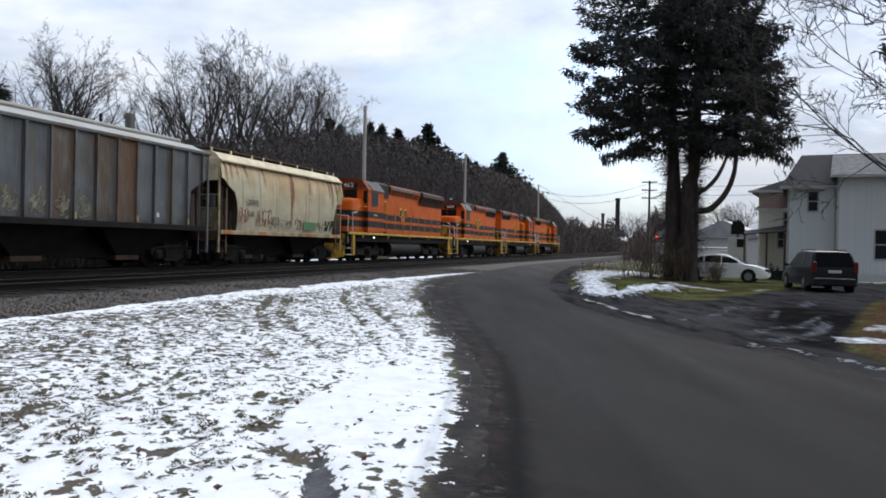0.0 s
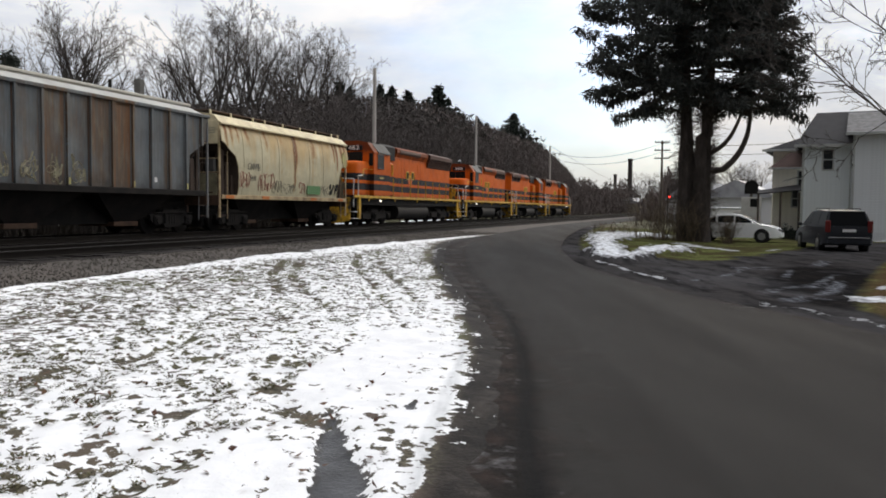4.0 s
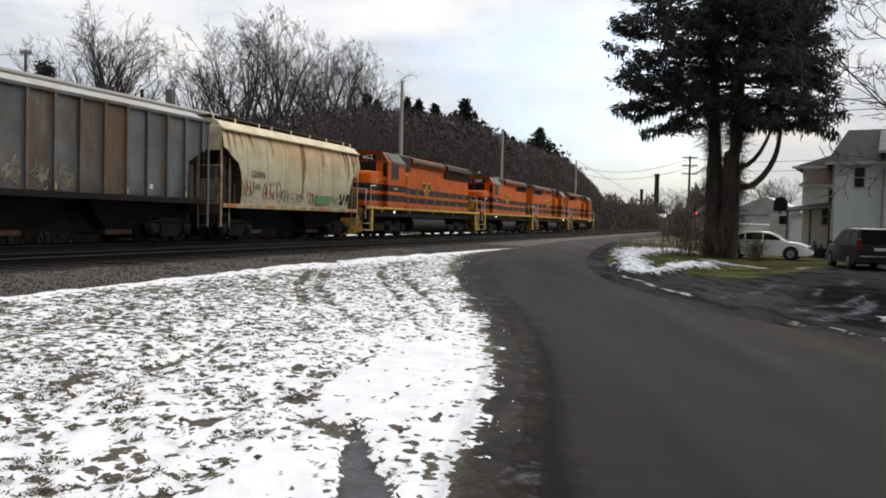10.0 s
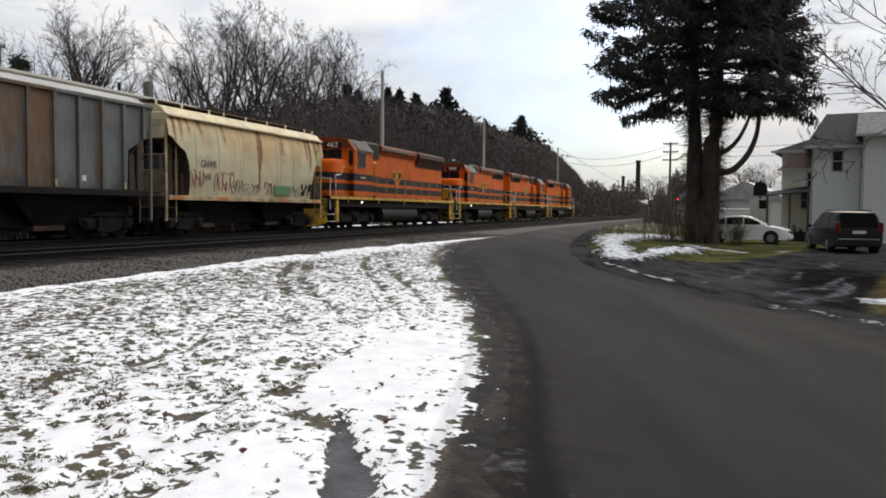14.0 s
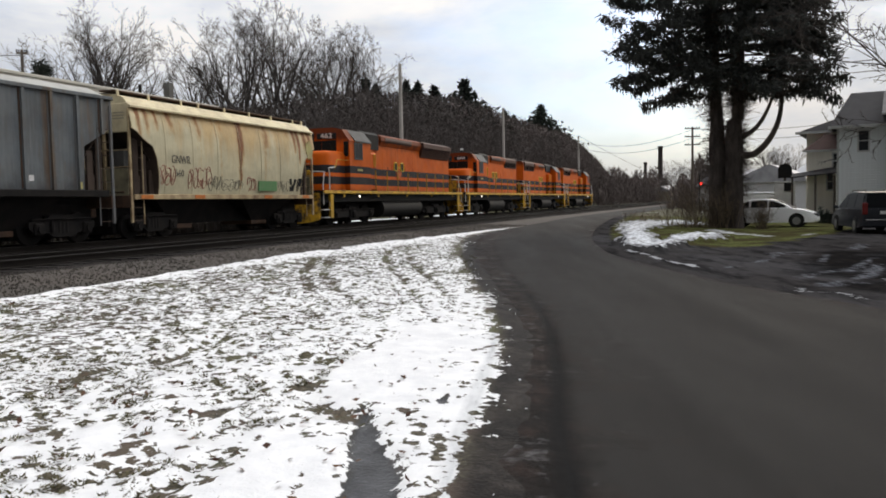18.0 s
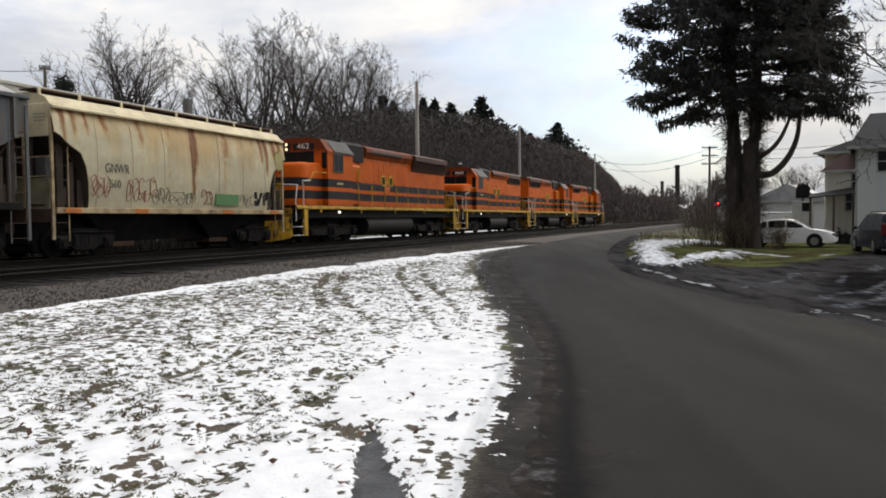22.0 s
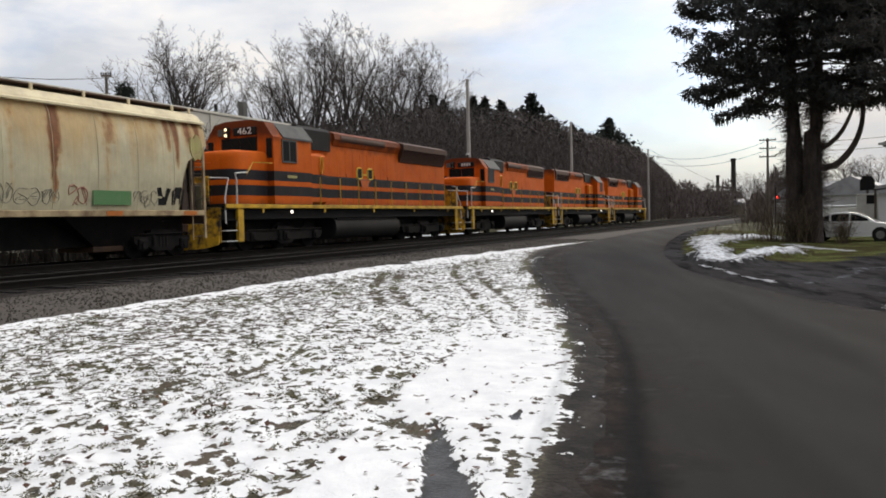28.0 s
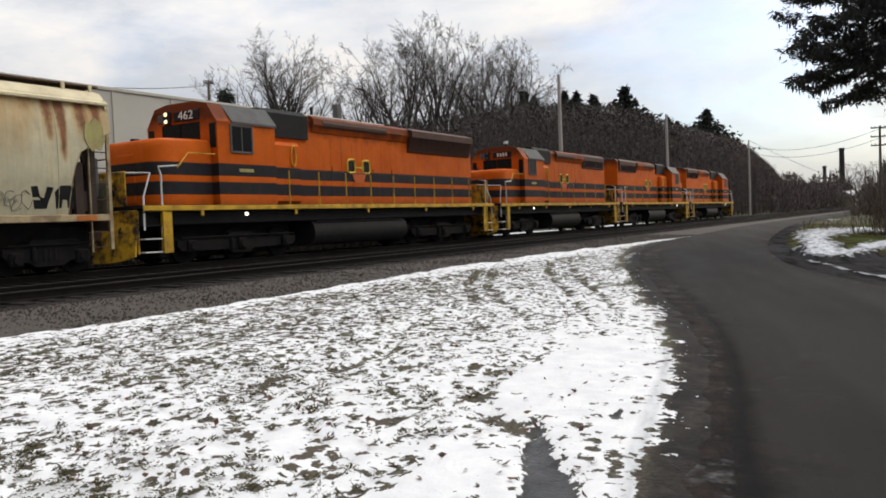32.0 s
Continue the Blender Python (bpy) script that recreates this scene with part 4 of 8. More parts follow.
def make_track(name, p, label, single):
    track = thing(name, along(0, p, RAIL_TOP), label, "railway track", kind="structure")
    for y in (-0.753, 0.753):
        web = part("rail", Build().prism_x(rail_profile(y), -60, 700), SHADED_WEB, track)
        part("rail_head", Build().span(-60, 700, y - 0.03, y + 0.03, -0.004, 0.003), RAIL_STEEL, web, "polished running surface")
    tie = Build().box((0, 0, -0.255), (0.23, 2.6, 0.18), 0.015).mesh("tie", TIE_WOOD)
    rng = random.Random(7)
    xs = np.arange(-6, 330 if single else 330, 0.53)
    many = []
    for i, x in enumerate(xs):
        if single and i < 290:
            part("tie", tie, TIE_WOOD, track, m=pose(x, rng.uniform(-0.06, 0.06), rng.uniform(-0.012, 0.006), 0, 0, rng.uniform(-1.2, 1.2)))
        else:
            many.append((x, rng.uniform(-0.06, 0.06)))
    rest = Build()
    for x, dy in many:
        rest.box((x, dy, -0.255), (0.23, 2.6, 0.18))
    vs, fs = rest.v, rest.f
    ob = part("tie_row", raw_mesh("tie_row", vs, fs, TIE_WOOD), TIE_WOOD, track)
    tagged(ob, "creosoted wooden ties farther along the track", kind="stuff")


make_track("railway_track", NEAR_TRACK, "rusty siding track with dark wooden ties in ballast", True)
make_track("railway_track", FAR_TRACK, "main track under the train with dark wooden ties", False)


# ---- the train ----
def train_s(t):
    """Where the leading lamp of the train's nearest engine stands along the railway at t seconds."""
    return float(np.polyval(TRAIN_POLY, t))


TRAIN_POLY = (3.83975e-08, -4.30559e-06, 0.000177672, -0.00378723, 0.021333, -0.216283, 43.6025)
WHEELS = []      # (wheelset, radius)


def rolling(truck, x, radius=0.5):
    b = Build()
    for y in (-0.72, 0.72):
        sgn = 1 if y > 0 else -1
        b.tube([(0, y - sgn * 0.03, 0), (0, y - sgn * 0.05, 0), (0, y + sgn * 0.06, 0), (0, y + sgn * 0.07, 0)], [radius + 0.025, radius + 0.025, radius, radius * 0.93], 24)
        b.tube([(0, y + sgn * 0.07, 0), (0, y + sgn * 0.11, 0)], [radius * 0.35, radius * 0.3], 12)
        for k in range(5):
            w = 2 * math.pi * k / 5
            b.box((math.cos(w) * radius * 0.62, y + sgn * 0.075, math.sin(w) * radius * 0.62), (0.09, 0.02, 0.09), 0.01)
    b.tube([(0, -0.72, 0), (0, 0.72, 0)], 0.08, 8)
    ws = part("wheelset", b, SOOTY, truck, "steel wheels on an axle", True, pose(x, 0, radius))
    WHEELS.append((ws, radius))
    return ws


def truck(parent, x, wheel_xs, length, radius=0.5, name="truck"):
    """A bogie: cast side frames, springs, axle boxes and its wheelsets."""
    b = Build()
    for y in (-1.02, 1.02):
        prof = [(-length / 2, 0.50), (-length / 2 + 0.15, 0.36), (-0.55, 0.34), (-0.35, 0.22), (0.35, 0.22), (0.55, 0.34), (length / 2 - 0.15, 0.36), (length / 2, 0.50),
                (length / 2, 0.66), (0.6, 0.70), (0.45, 0.86), (-0.45, 0.86), (-0.6, 0.70), (-length / 2, 0.66)]
        b.prism_y(prof, y - 0.07, y + 0.07)
        for wx in wheel_xs:
            b.box((wx, y * 1.06, radius), (0.34, 0.2, 0.36), 0.04)
            b.tube([(wx, y * 1.10, radius), (wx, y * 1.20, radius)], 0.11, 10)
        for k in (-0.14, 0.0, 0.14):
            b.tube([(k, y * 1.03, 0.34), (k, y * 1.03, 0.66)], 0.06, 8)
    b.span(-0.3, 0.3, -1.0, 1.0, 0.45, 0.85, 0.03)
    # solid dark block, added to close the bright gap through the truck
    b.span(-length / 2 - 0.25, length / 2 + 0.25, -0.62, 0.62, 0.16, 1.16, 0.05)
    for y in (-1.12, 1.12):
        b.tube([(-0.42, y, 0.36), (-0.42, y, 0.62), (-0.42, y * 0.98, 0.74)], [0.07, 0.07, 0.03], 8)
        b.tube([(-length / 2 + 0.1, y * 1.02, 0.74), (length / 2 - 0.1, y * 1.02, 0.74)], 0.025, 5)
    t = part(name, b, SOOTY, parent, "sooty cast steel truck", False, pose(x, 0, 0))
    for wx in wheel_xs:
        rolling(t, wx, radius)
    return t


def bar(parent, points, r, material, name="handrail", label=""):
    return part(name, Build().tube(points, r, 6), material, parent, label, True)


def coupler(parent, x, direction):
    b = Build()
    b.span(x, x + direction * 0.42, -0.09, 0.09, 0.78, 0.98, 0.02)
    b.span(x + direction * 0.36, x + direction * 0.62, -0.15, 0.13, 0.72, 1.04, 0.05)
    part("coupler", b, RUSTY, parent, "rusty knuckle coupler")
    bar(parent, [(x, 0.3, 0.9), (x + direction * 0.25, 0.33, 0.6), (x + direction * 0.5, 0.3, 0.62)], 0.03, BLACK, "air_hose")


def locomotive(name, u, label, length, hood_end, axles, big, number="", turned=False):
    """A hood unit with its cab at the low x end; x = 0 is 3.75 m behind the front plate. turned: it faces the other way."""
    ob = thing(name, Matrix(), label, "locomotive", "engines of the train")
    x0, x1 = -3.75, -3.75 + length
    # frame and walkway
    part("underframe", Build().span(x0 + 0.05, x1 - 0.05, -1.30, 1.30, 1.12, 1.50, 0.03), BLACK, ob, "black underframe")
    for y in (-1.55, 1.55):
        b = Build().span(x0, x1, y - 0.025, y + 0.025, 1.52, 1.66, 0.01)
        sill = part("side_sill", b, YELLOW, ob, "yellow sill along the walkway")
        for k in range(5):
            x = x0 + 2.0 + k * (length - 4) / 4
            part("bracket", Build().span(x - 0.06, x + 0.06, y - 0.02, y + 0.02, 1.36, 1.53, 0.01), YELLOW, sill)
    part("walkway", Build().span(x0, x1, -1.52, 1.52, 1.60, 1.675), BLACK, ob, "black walkway deck")
    # low nose with rounded corners
    nose_x0 = -3.05
    up = 0.17 if big else 0.0
    nose = [(-1.28, 1.68), (-1.28, 3.20 + up), (-1.22, 3.34 + up), (-1.05, 3.42 + up), (1.05, 3.42 + up), (1.22, 3.34 + up), (1.28, 3.20 + up), (1.28, 1.68)]
    b = Build().loft([[(nose_x0 + dx, y * wide, 1.68 if z < 2 else z - dip) for y, z in nose] for dx, wide, dip in ((0.0, 0.60, 0.14), (0.06, 0.78, 0.08), (0.18, 0.91, 0.04), (0.40, 0.98, 0.01), (0.70, 1.0, 0.0), (1.99, 1.0, -0.03))])
    nose_ob = part("nose", b, ORANGE, ob, "low orange nose with black bands", True)
    part("nose_door", Build().span(nose_x0 - 0.025, nose_x0 + 0.02, -0.36, 0.36, 1.75, 3.15, 0.02), ORANGE, nose_ob)
    part("sand_box_lid", Build().tube([(-2.3, 0.55, 3.40 + up), (-2.3, 0.55, 3.52 + up)], 0.13, 12), BLACK, nose_ob)
    # cab
    c0, c1 = -1.05, 1.35
    wall = [(-1.55, 1.68), (-1.55, 3.98 + up), (-1.12, 4.50 + up), (1.12, 4.50 + up), (1.55, 3.98 + up), (1.55, 1.68)]
    cab = part("cab", Build().prism_x(wall, c0, c1), ORANGE, ob, "orange cab with black bands")
    roof = [(-1.60, 3.93), (-1.60, 4.00), (-1.14, 4.55), (-0.6, 4.66), (0.6, 4.66), (1.14, 4.55), (1.60, 4.00), (1.60, 3.93), (1.12, 4.46), (-1.12, 4.46)]
    roof = [(y, z + up) for y, z in roof]
    part("cab_roof", Build().prism_x(roof, c0 + 0.55, c1 + 0.04), GREY_ROOF, cab, "faded grey cab roof")
    front = [(-1.56, 3.95), (-1.15, 4.54), (-0.6, 4.645), (0.6, 4.645), (1.15, 4.54), (1.56, 3.95), (1.12, 4.40), (-1.12, 4.40)]
    front = [(y, z + up) for y, z in front]
    part("roof_front", Build().prism_x(front, c0 - 0.02, c0 + 0.55), ORANGE, cab)
    # front windows, number boards, headlights
    for y in (-0.42, 0.42):
        pane = part("windshield", Build().span(c0 - 0.03, c0 + 0.02, y - 0.38, y + 0.38, 3.48 + up, 3.98 + up, 0.015), CAB_GLASS, cab, "dark cab windshield")
        part("window_frame", Build().span(c0 - 0.035, c0 + 0.01, y - 0.41, y - 0.38, 3.45 + up, 4.01 + up, 0.01).span(c0 - 0.035, c0 + 0.01, y + 0.38, y + 0.41, 3.45 + up, 4.01 + up, 0.01)
             .span(c0 - 0.035, c0 + 0.01, y - 0.38, y + 0.38, 3.45 + up, 3.48 + up, 0.01).span(c0 - 0.035, c0 + 0.01, y - 0.38, y + 0.38, 3.98 + up, 4.01 + up, 0.01), BLACK, pane)
        part("wiper", Build().tube([(c0 - 0.05, y, 3.98 + up), (c0 - 0.05, y - 0.2, 3.6 + up)], 0.012, 4), BLACK, pane)
    # the wide numbered board, the small one on the other side, and twin lamps between them
    board = part("number_board", Build().span(c0 - 0.08, c0 + 0.02, -0.84, 0.24, 4.08 + up, 4.38 + up, 0.03), BLACK, cab, "black number board")
    m = Matrix.Translation((c0 - 0.085, -0.32, 4.23 + up)) @ Matrix(((0, 0, -1, 0), (-1, 0, 0, 0), (0, 1, 0, 0), (0, 0, 0, 1)))
    if number:
        text("road_number", number, 0.36, NUMERAL_WHITE, board, m, "white numerals", 1.25)
    else:
        for k in range(4):
            part("numeral_bar", Build().span(c0 - 0.088, c0 - 0.075, -0.62 + k * 0.16, -0.52 + k * 0.16, 4.14 + up, 4.32 + up), WHITE_PAINT, board)
    if not number and not turned:
        mast = part("roof_beacon", Build().tube([(0.0, 0.0, 4.62), (0.0, 0.0, 4.90)], 0.05, 8), BLACK, cab, "roof beacon on a short mast")
        part("beacon_lens", Build().tube([(0.0, 0.0, 4.90), (0.0, 0.0, 5.02)], [0.13, 0.10], 10), WHITE_PAINT, mast, "white beacon lens")
    part("marker_board", Build().span(c0 - 0.06, c0 + 0.02, 0.72, 0.98, 4.10 + up, 4.36 + up, 0.02), GREY_ROOF, cab, "small grey marker lens")
    lamp = part("headlight", Build().span(c0 - 0.10, c0, 0.40, 0.70, 4.02 + up, 4.44 + up, 0.05), BLACK, cab, "twin headlight housing")
    for z in (4.12 + up, 4.34 + up):
        part("lens", Build().tube([(c0 - 0.12, 0.55, z), (c0 - 0.095, 0.55, z)], 0.058, 14), WARM_GLOW if number else GREY_ROOF, lamp, "lit warm headlight" if number else "unlit headlight")
    for y in (-1.36, 1.36):
        part("side_windshield", Build().span(c0 - 0.025, c0 + 0.02, y - 0.13, y + 0.13, (3.2 if y < 0 else 3.55) + up, 3.93 + up, 0.015), CAB_GLASS, cab, "narrow cab door window")
    for y in (-1.565, 1.565):
        pane = part("cab_window", Build().span(-0.50, 0.30, y - 0.01, y + 0.01, 3.18 + up * 0.6, 3.92 + up * 0.6, 0.01), CAB_GLASS, cab, "sliding cab side window")
        part("window_frame", Build().span(-0.56, -0.50, y - 0.02, y + 0.02, 3.12 + up * 0.6, 3.98 + up * 0.6, 0.005).span(0.30, 0.36, y - 0.02, y + 0.02, 3.12 + up * 0.6, 3.98 + up * 0.6, 0.005)
             .span(-0.50, 0.30, y - 0.02, y + 0.02, 3.92 + up * 0.6, 3.98 + up * 0.6, 0.005).span(-0.50, 0.30, y - 0.02, y + 0.02, 3.12 + up * 0.6, 3.18 + up * 0.6, 0.005).span(-0.12, -0.08, y - 0.018, y + 0.018, 3.18 + up * 0.6, 3.92 + up * 0.6, 0.004), GREY_ROOF, pane, "grey sliding sash")
        part("unit_plate", Build().span(-0.25, 0.35, y - 0.004, y + 0.004, 2.66, 2.76, 0.002), MARK_YELLOW, cab, "small worn plate")
    # long hood
    hw = 0.88
    hi = 0.16 if big else 0.04
    hood = [(-hw, 1.68), (-hw, 4.46 + hi), (-hw + 0.14, 4.62 + hi), (hw - 0.14, 4.62 + hi), (hw, 4.46 + hi), (hw, 1.68)]
    hood_ob = part("long_hood", Build().prism_x(hood, c1, hood_end), ORANGE, ob, "long orange engine hood with black bands")
    part("air_intake", Build().prism_x([(-hw - 0.09, 3.92), (-hw - 0.09, 4.55 + hi), (-hw + 0.1, 4.70 + hi), (hw - 0.1, 4.70 + hi), (hw + 0.09, 4.55 + hi), (hw + 0.09, 3.92)], c1 + 0.05, c1 + 2.25), BLACK, hood_ob, "black air intake box")
    rad0 = hood_end - (5.3 if big else 3.9)
    for sgn in (-1, 1):
        y = sgn * hw
        out = 0.30 if big else 0.10
        flare = [(y - sgn * 0.05, 3.80), (y + sgn * 0.06, 3.84), (y + sgn * out, 4.26 + hi), (y + sgn * out, 4.52 + hi), (y - sgn * 0.05, 4.66 + hi)]
        part("radiator", Build().prism_x(flare, rad0, hood_end - 0.25), BROWN_GRILLE, hood_ob, "sooty radiator grille")
        n = int((hood_end - 0.45 - rad0) / 0.16)
        for k in range(n):
            x = rad0 + 0.10 + k * 0.16
            part("grille_slat", Build().loft([[(x, y + sgn * 0.07, 3.90), (x + 0.03, y + sgn * 0.07, 3.90), (x + 0.03, y + sgn * 0.09, 3.90)], [(x, y + sgn * (out + 0.005), 4.27 + hi), (x + 0.03, y + sgn * (out + 0.005), 4.27 + hi), (x + 0.03, y + sgn * (out + 0.025), 4.27 + hi)]]), SOOTY, hood_ob)
        blister = part("brake_blister", Build().prism_x([(y - sgn * 0.05, 4.02 + hi), (y + sgn * 0.04, 4.06 + hi), (y + sgn * 0.16, 4.32 + hi), (y + sgn * 0.13, 4.54 + hi), (y - sgn * 0.1, 4.66 + hi)], c1 + (2.5 if big else 3.1), rad0 - 0.05), ORANGE, hood_ob)
        part("brake_grille", Build().prism_x([(y + sgn * 0.10, 4.20 + hi), (y + sgn * 0.165, 4.30 + hi), (y + sgn * 0.175, 4.40 + hi), (y + sgn * 0.13, 4.52 + hi)], c1 + 3.0, rad0 - 1.6), BROWN_GRILLE, blister, "sooty brake grille")
        # engine room doors
        n = int((rad0 - c1 - 3.0) / 0.62)
        for k in range(n):
            x = c1 + 2.9 + k * 0.62
            door = part("hood_door", Build().span(x, x + 0.58, y - 0.005, y + 0.005, 1.80, 3.98, 0.003), ORANGE, hood_ob)
            if k % 2:
                part("latch", Build().span(x + 0.03, x + 0.06, y + sgn * 0.012, y + sgn * 0.03, 2.9, 3.05, 0.005), BLACK, door)
        part("oval_mark", ring_mark(c1 + 1.25, y + sgn * 0.31, 3.30, 0.11, 0.34), EMBLEM, hood_ob, "pale oval outline")
    part("battery_box", Build().span(c1, c1 + 1.7, -1.16, 1.16, 1.68, 3.75, 0.12), ORANGE, ob, "orange equipment box beside the cab")
    for k in range(3 if big else 2):
        x = hood_end - 0.9 - k * 1.35
        part("roof_fan", Build().tube([(x, 0, 4.60 + hi), (x, 0, 4.70 + hi), (x, 0, 4.72 + hi)], [0.58, 0.58, 0.5], 20), BLACK, hood_ob, "round roof fan")
    part("exhaust_stack", Build().span(c1 + 5.4, c1 + 6.1, -0.25, 0.25, 4.6 + hi, 4.76 + hi, 0.03), SOOTY, hood_ob)
    part("hood_top", Build().span(c1 + 2.3, hood_end - 0.02, -hw + 0.16, hw - 0.16, 4.60 + hi, 4.645 + hi, 0.01), BROWN_GRILLE, hood_ob, "sooty hood top")
    # emblem on the side, plain shapes
    for sgn in (-1, 1):
        y = sgn * (hw + 0.018)
        ex = 6.5 if big else 5.6
        plate = [(ex - 0.46, 2.90), (ex + 0.46, 2.90), (ex + 0.26, 2.50), (ex - 0.26, 2.50)]
        part("emblem_ground", Build().prism_y(plate, y - 0.010, y - sgn * 0.004 + 0.002), PLAIN_ORANGE, hood_ob, "orange wedge that parts the bands")
        mark = Build()
        for dx in (-0.46, 0.46):
            loop = [(ex + dx + px, y, 3.10 + pz) for px, pz in ((-0.22, 0.16), (-0.14, 0.24), (0.14, 0.24), (0.22, 0.16), (0.22, -0.16), (0.14, -0.24), (-0.14, -0.24), (-0.22, -0.16), (-0.22, 0.16))]
            mark.tube(loop, 0.045, 4, False)
            part("emblem_field", Build().span(ex + dx - 0.19, ex + dx + 0.19, y - 0.006, y + 0.006, 2.89, 3.31), BLACK, hood_ob, "dark field inside the emblem")
        mark.span(ex - 0.26, ex + 0.26, y - 0.008, y + 0.008, 3.04, 3.09)
        part("emblem", mark, EMBLEM, hood_ob, "yellow painted emblem")
    # side handrails
    for y in (-1.53, 1.53):
        rail = bar(ob, [(c1 + 0.6, y, 2.78), (hood_end + 0.1, y, 2.78)], 0.018, ORANGE, "handrail", "thin handrail")
        n = 10 if big else 7
        for k in range(n):
            x = c1 + 0.6 + k * (hood_end - 0.5 - c1) / (n - 1)
            bar(rail, [(x, y, 1.66), (x, y, 2.78)], 0.022, YELLOW, "stanchion")
    # both ends: steps, pilot, stair rails, coupler
    for end, d in ((x0, 1), (x1, -1)):
        pilot = part("pilot", Build().box((end - d * 0.02, 0, 0.95), (0.06, 2.7, 1.2), 0.02), YELLOW_STAINED, ob, "yellow pilot plate")
        rings = []
        for k in range(-6, 7):
            y = k / 6 * 1.35
            out = 0.50 * math.cos(k / 6 * 1.25)
            low = 0.14 + 0.16 * (abs(k) / 6) ** 3
            rings.append([(end - d * (0.04 + 0.25 * out), y, 1.32 - 0.22 * (abs(k) / 6) ** 2), (end - d * (0.05 + 0.55 * out), y, 0.8), (end - d * (0.02 + out), y, low), (end - d * (out - 0.03), y, low), (end - d * (0.02 + 0.5 * out), y, 0.8), (end - d * 0.02, y, 1.28 - 0.22 * (abs(k) / 6) ** 2)])
        part("plow", Build().loft(rings), YELLOW_STAINED, pilot, "curved yellow snow plow with dark stains", True)
        for y in (-1.50, 1.50):
            sgn = 1 if y > 0 else -1
            part("step_plate", Build().span(end + d * 0.62, end + d * 0.68, y - 0.06, y + 0.06, 0.36, 1.68, 0.01).span(end + d * 0.62, end + d * 0.95, y - 0.03, y + 0.03, 0.36, 1.60, 0.01), YELLOW, ob, "yellow step side plate")
            for k in range(4):
                z = 0.38 + k * 0.36
                part("step", Build().span(end + d * 0.05, end + d * 0.62, y - sgn * 0.36, y + sgn * 0.02, z, z + 0.035, 0.008), WHITE_PAINT if k < 2 else BLACK, ob, "step with a white edge" if k < 2 else "")
            bar(ob, [(end + d * 0.64, y, 0.9), (end + d * 0.66, y, 2.5), (end + d * 0.58, y, 2.72), (end + d * 1.25, y * 0.98, 2.78)], 0.026, WHITE_PAINT, "stair_rail", "white stair handrail")
            bar(ob, [(end + d * 0.05, y, 1.0), (end + d * 0.10, y * 0.97, 1.9), (end + d * 0.42, y * 0.9, 2.55), (end + d * 0.10, y * 0.5, 2.58)], 0.026, WHITE_PAINT, "stair_rail", "white stair handrail")
            bar(ob, [(end + d * 1.25, y * 0.98, 2.72), (end + d * 1.75, y * 0.9, 3.16), (end + d * 2.6, y * 1.01, 3.16)] if d > 0 else [(end + d * 0.2, y * 0.9, 1.68), (end + d * 0.2, y * 0.9, 2.7)], 0.022, YELLOW, "grab_iron", "yellow grab iron")
        guard = part("end_guard", Build().span(end - d * 0.02, end + d * 0.04, -0.85, 0.85, 1.66, 2.62, 0.02), YELLOW_STAINED, ob, "stained yellow end platform guard")
        for gy, gz in ((-0.3, 2.35), (-0.35, 2.05), (0.4, 2.2)):
            part("receptacle", Build().tube([(end - d * 0.10, gy, gz), (end - d * 0.02, gy, gz)], [0.07, 0.09], 10), YELLOW if gz > 2.1 else BLACK, guard)
        part("stain_plate", Build().span(end - d * 0.04, end - d * 0.025, -0.15, 0.35, 1.68, 2.1, 0.01), BLACK, guard)
        coupler(ob, end - d * 0.05, -d)
        for y in (-0.8, -0.55, 0.55, 0.8):
            bar(ob, [(end - d * 0.05, y, 1.25), (end - d * 0.22, y, 1.0), (end - d * 0.18, y, 0.62)], 0.028, BLACK, "air_hose")
    for y in (-1.5, 1.5):
        part("ground_light", Build().tube([(0, y, 1.39), (0, y * 1.03, 1.39)], 0.055, 12), LAMP_GLOW, ob, "lit step lamp")
    # tank and trucks
    mid = (x0 + x1) / 2
    tl = 5.6 if big else 4.2
    tank = [(-0.9, 0.25), (-1.16, 0.32), (-1.31, 0.50), (-1.36, 0.72), (-1.31, 0.95), (-1.16, 1.12), (-0.9, 1.18), (0.9, 1.18), (1.16, 1.12), (1.31, 0.95), (1.36, 0.72), (1.31, 0.50), (1.16, 0.32), (0.9, 0.25)]
    tank_ob = part("fuel_tank", Build().prism_x(tank, mid - tl / 2, mid + tl / 2), BLACK, ob, "black rounded fuel tank", True)
    for y in (-1.1, 1.1):
        part("air_reservoir", Build().tube([(mid - tl / 2 + 0.3, y, 1.06), (mid - tl / 2 + 0.2, y, 1.06), (mid + tl / 2 - 0.3, y, 1.06)], [0.05, 0.16, 0.16], 12), SOOTY, tank_ob)
    if axles == 3:
        truck(ob, x0 + 3.9, (-1.95, 0, 1.95), 4.9)
        truck(ob, x1 - 3.9, (-1.95, 0, 1.95), 4.9)
    else:
        truck(ob, x0 + 3.4, (-1.37, 1.37), 3.6)
        truck(ob, x1 - 3.4, (-1.37, 1.37), 3.6)
    ob["turned"] = 1 if turned else 0
    TRAIN.append((ob, u, turned))
    return ob


def ring_mark(x, y, z, rx, rz):
    b = Build()
    n = 18
    pts = [(x + rx * math.cos(2 * math.pi * k / n), y, z + rz * math.sin(2 * math.pi * k / n)) for k in range(n + 1)]
    return b.tube(pts, 0.022, 4, False)


TRAIN = []


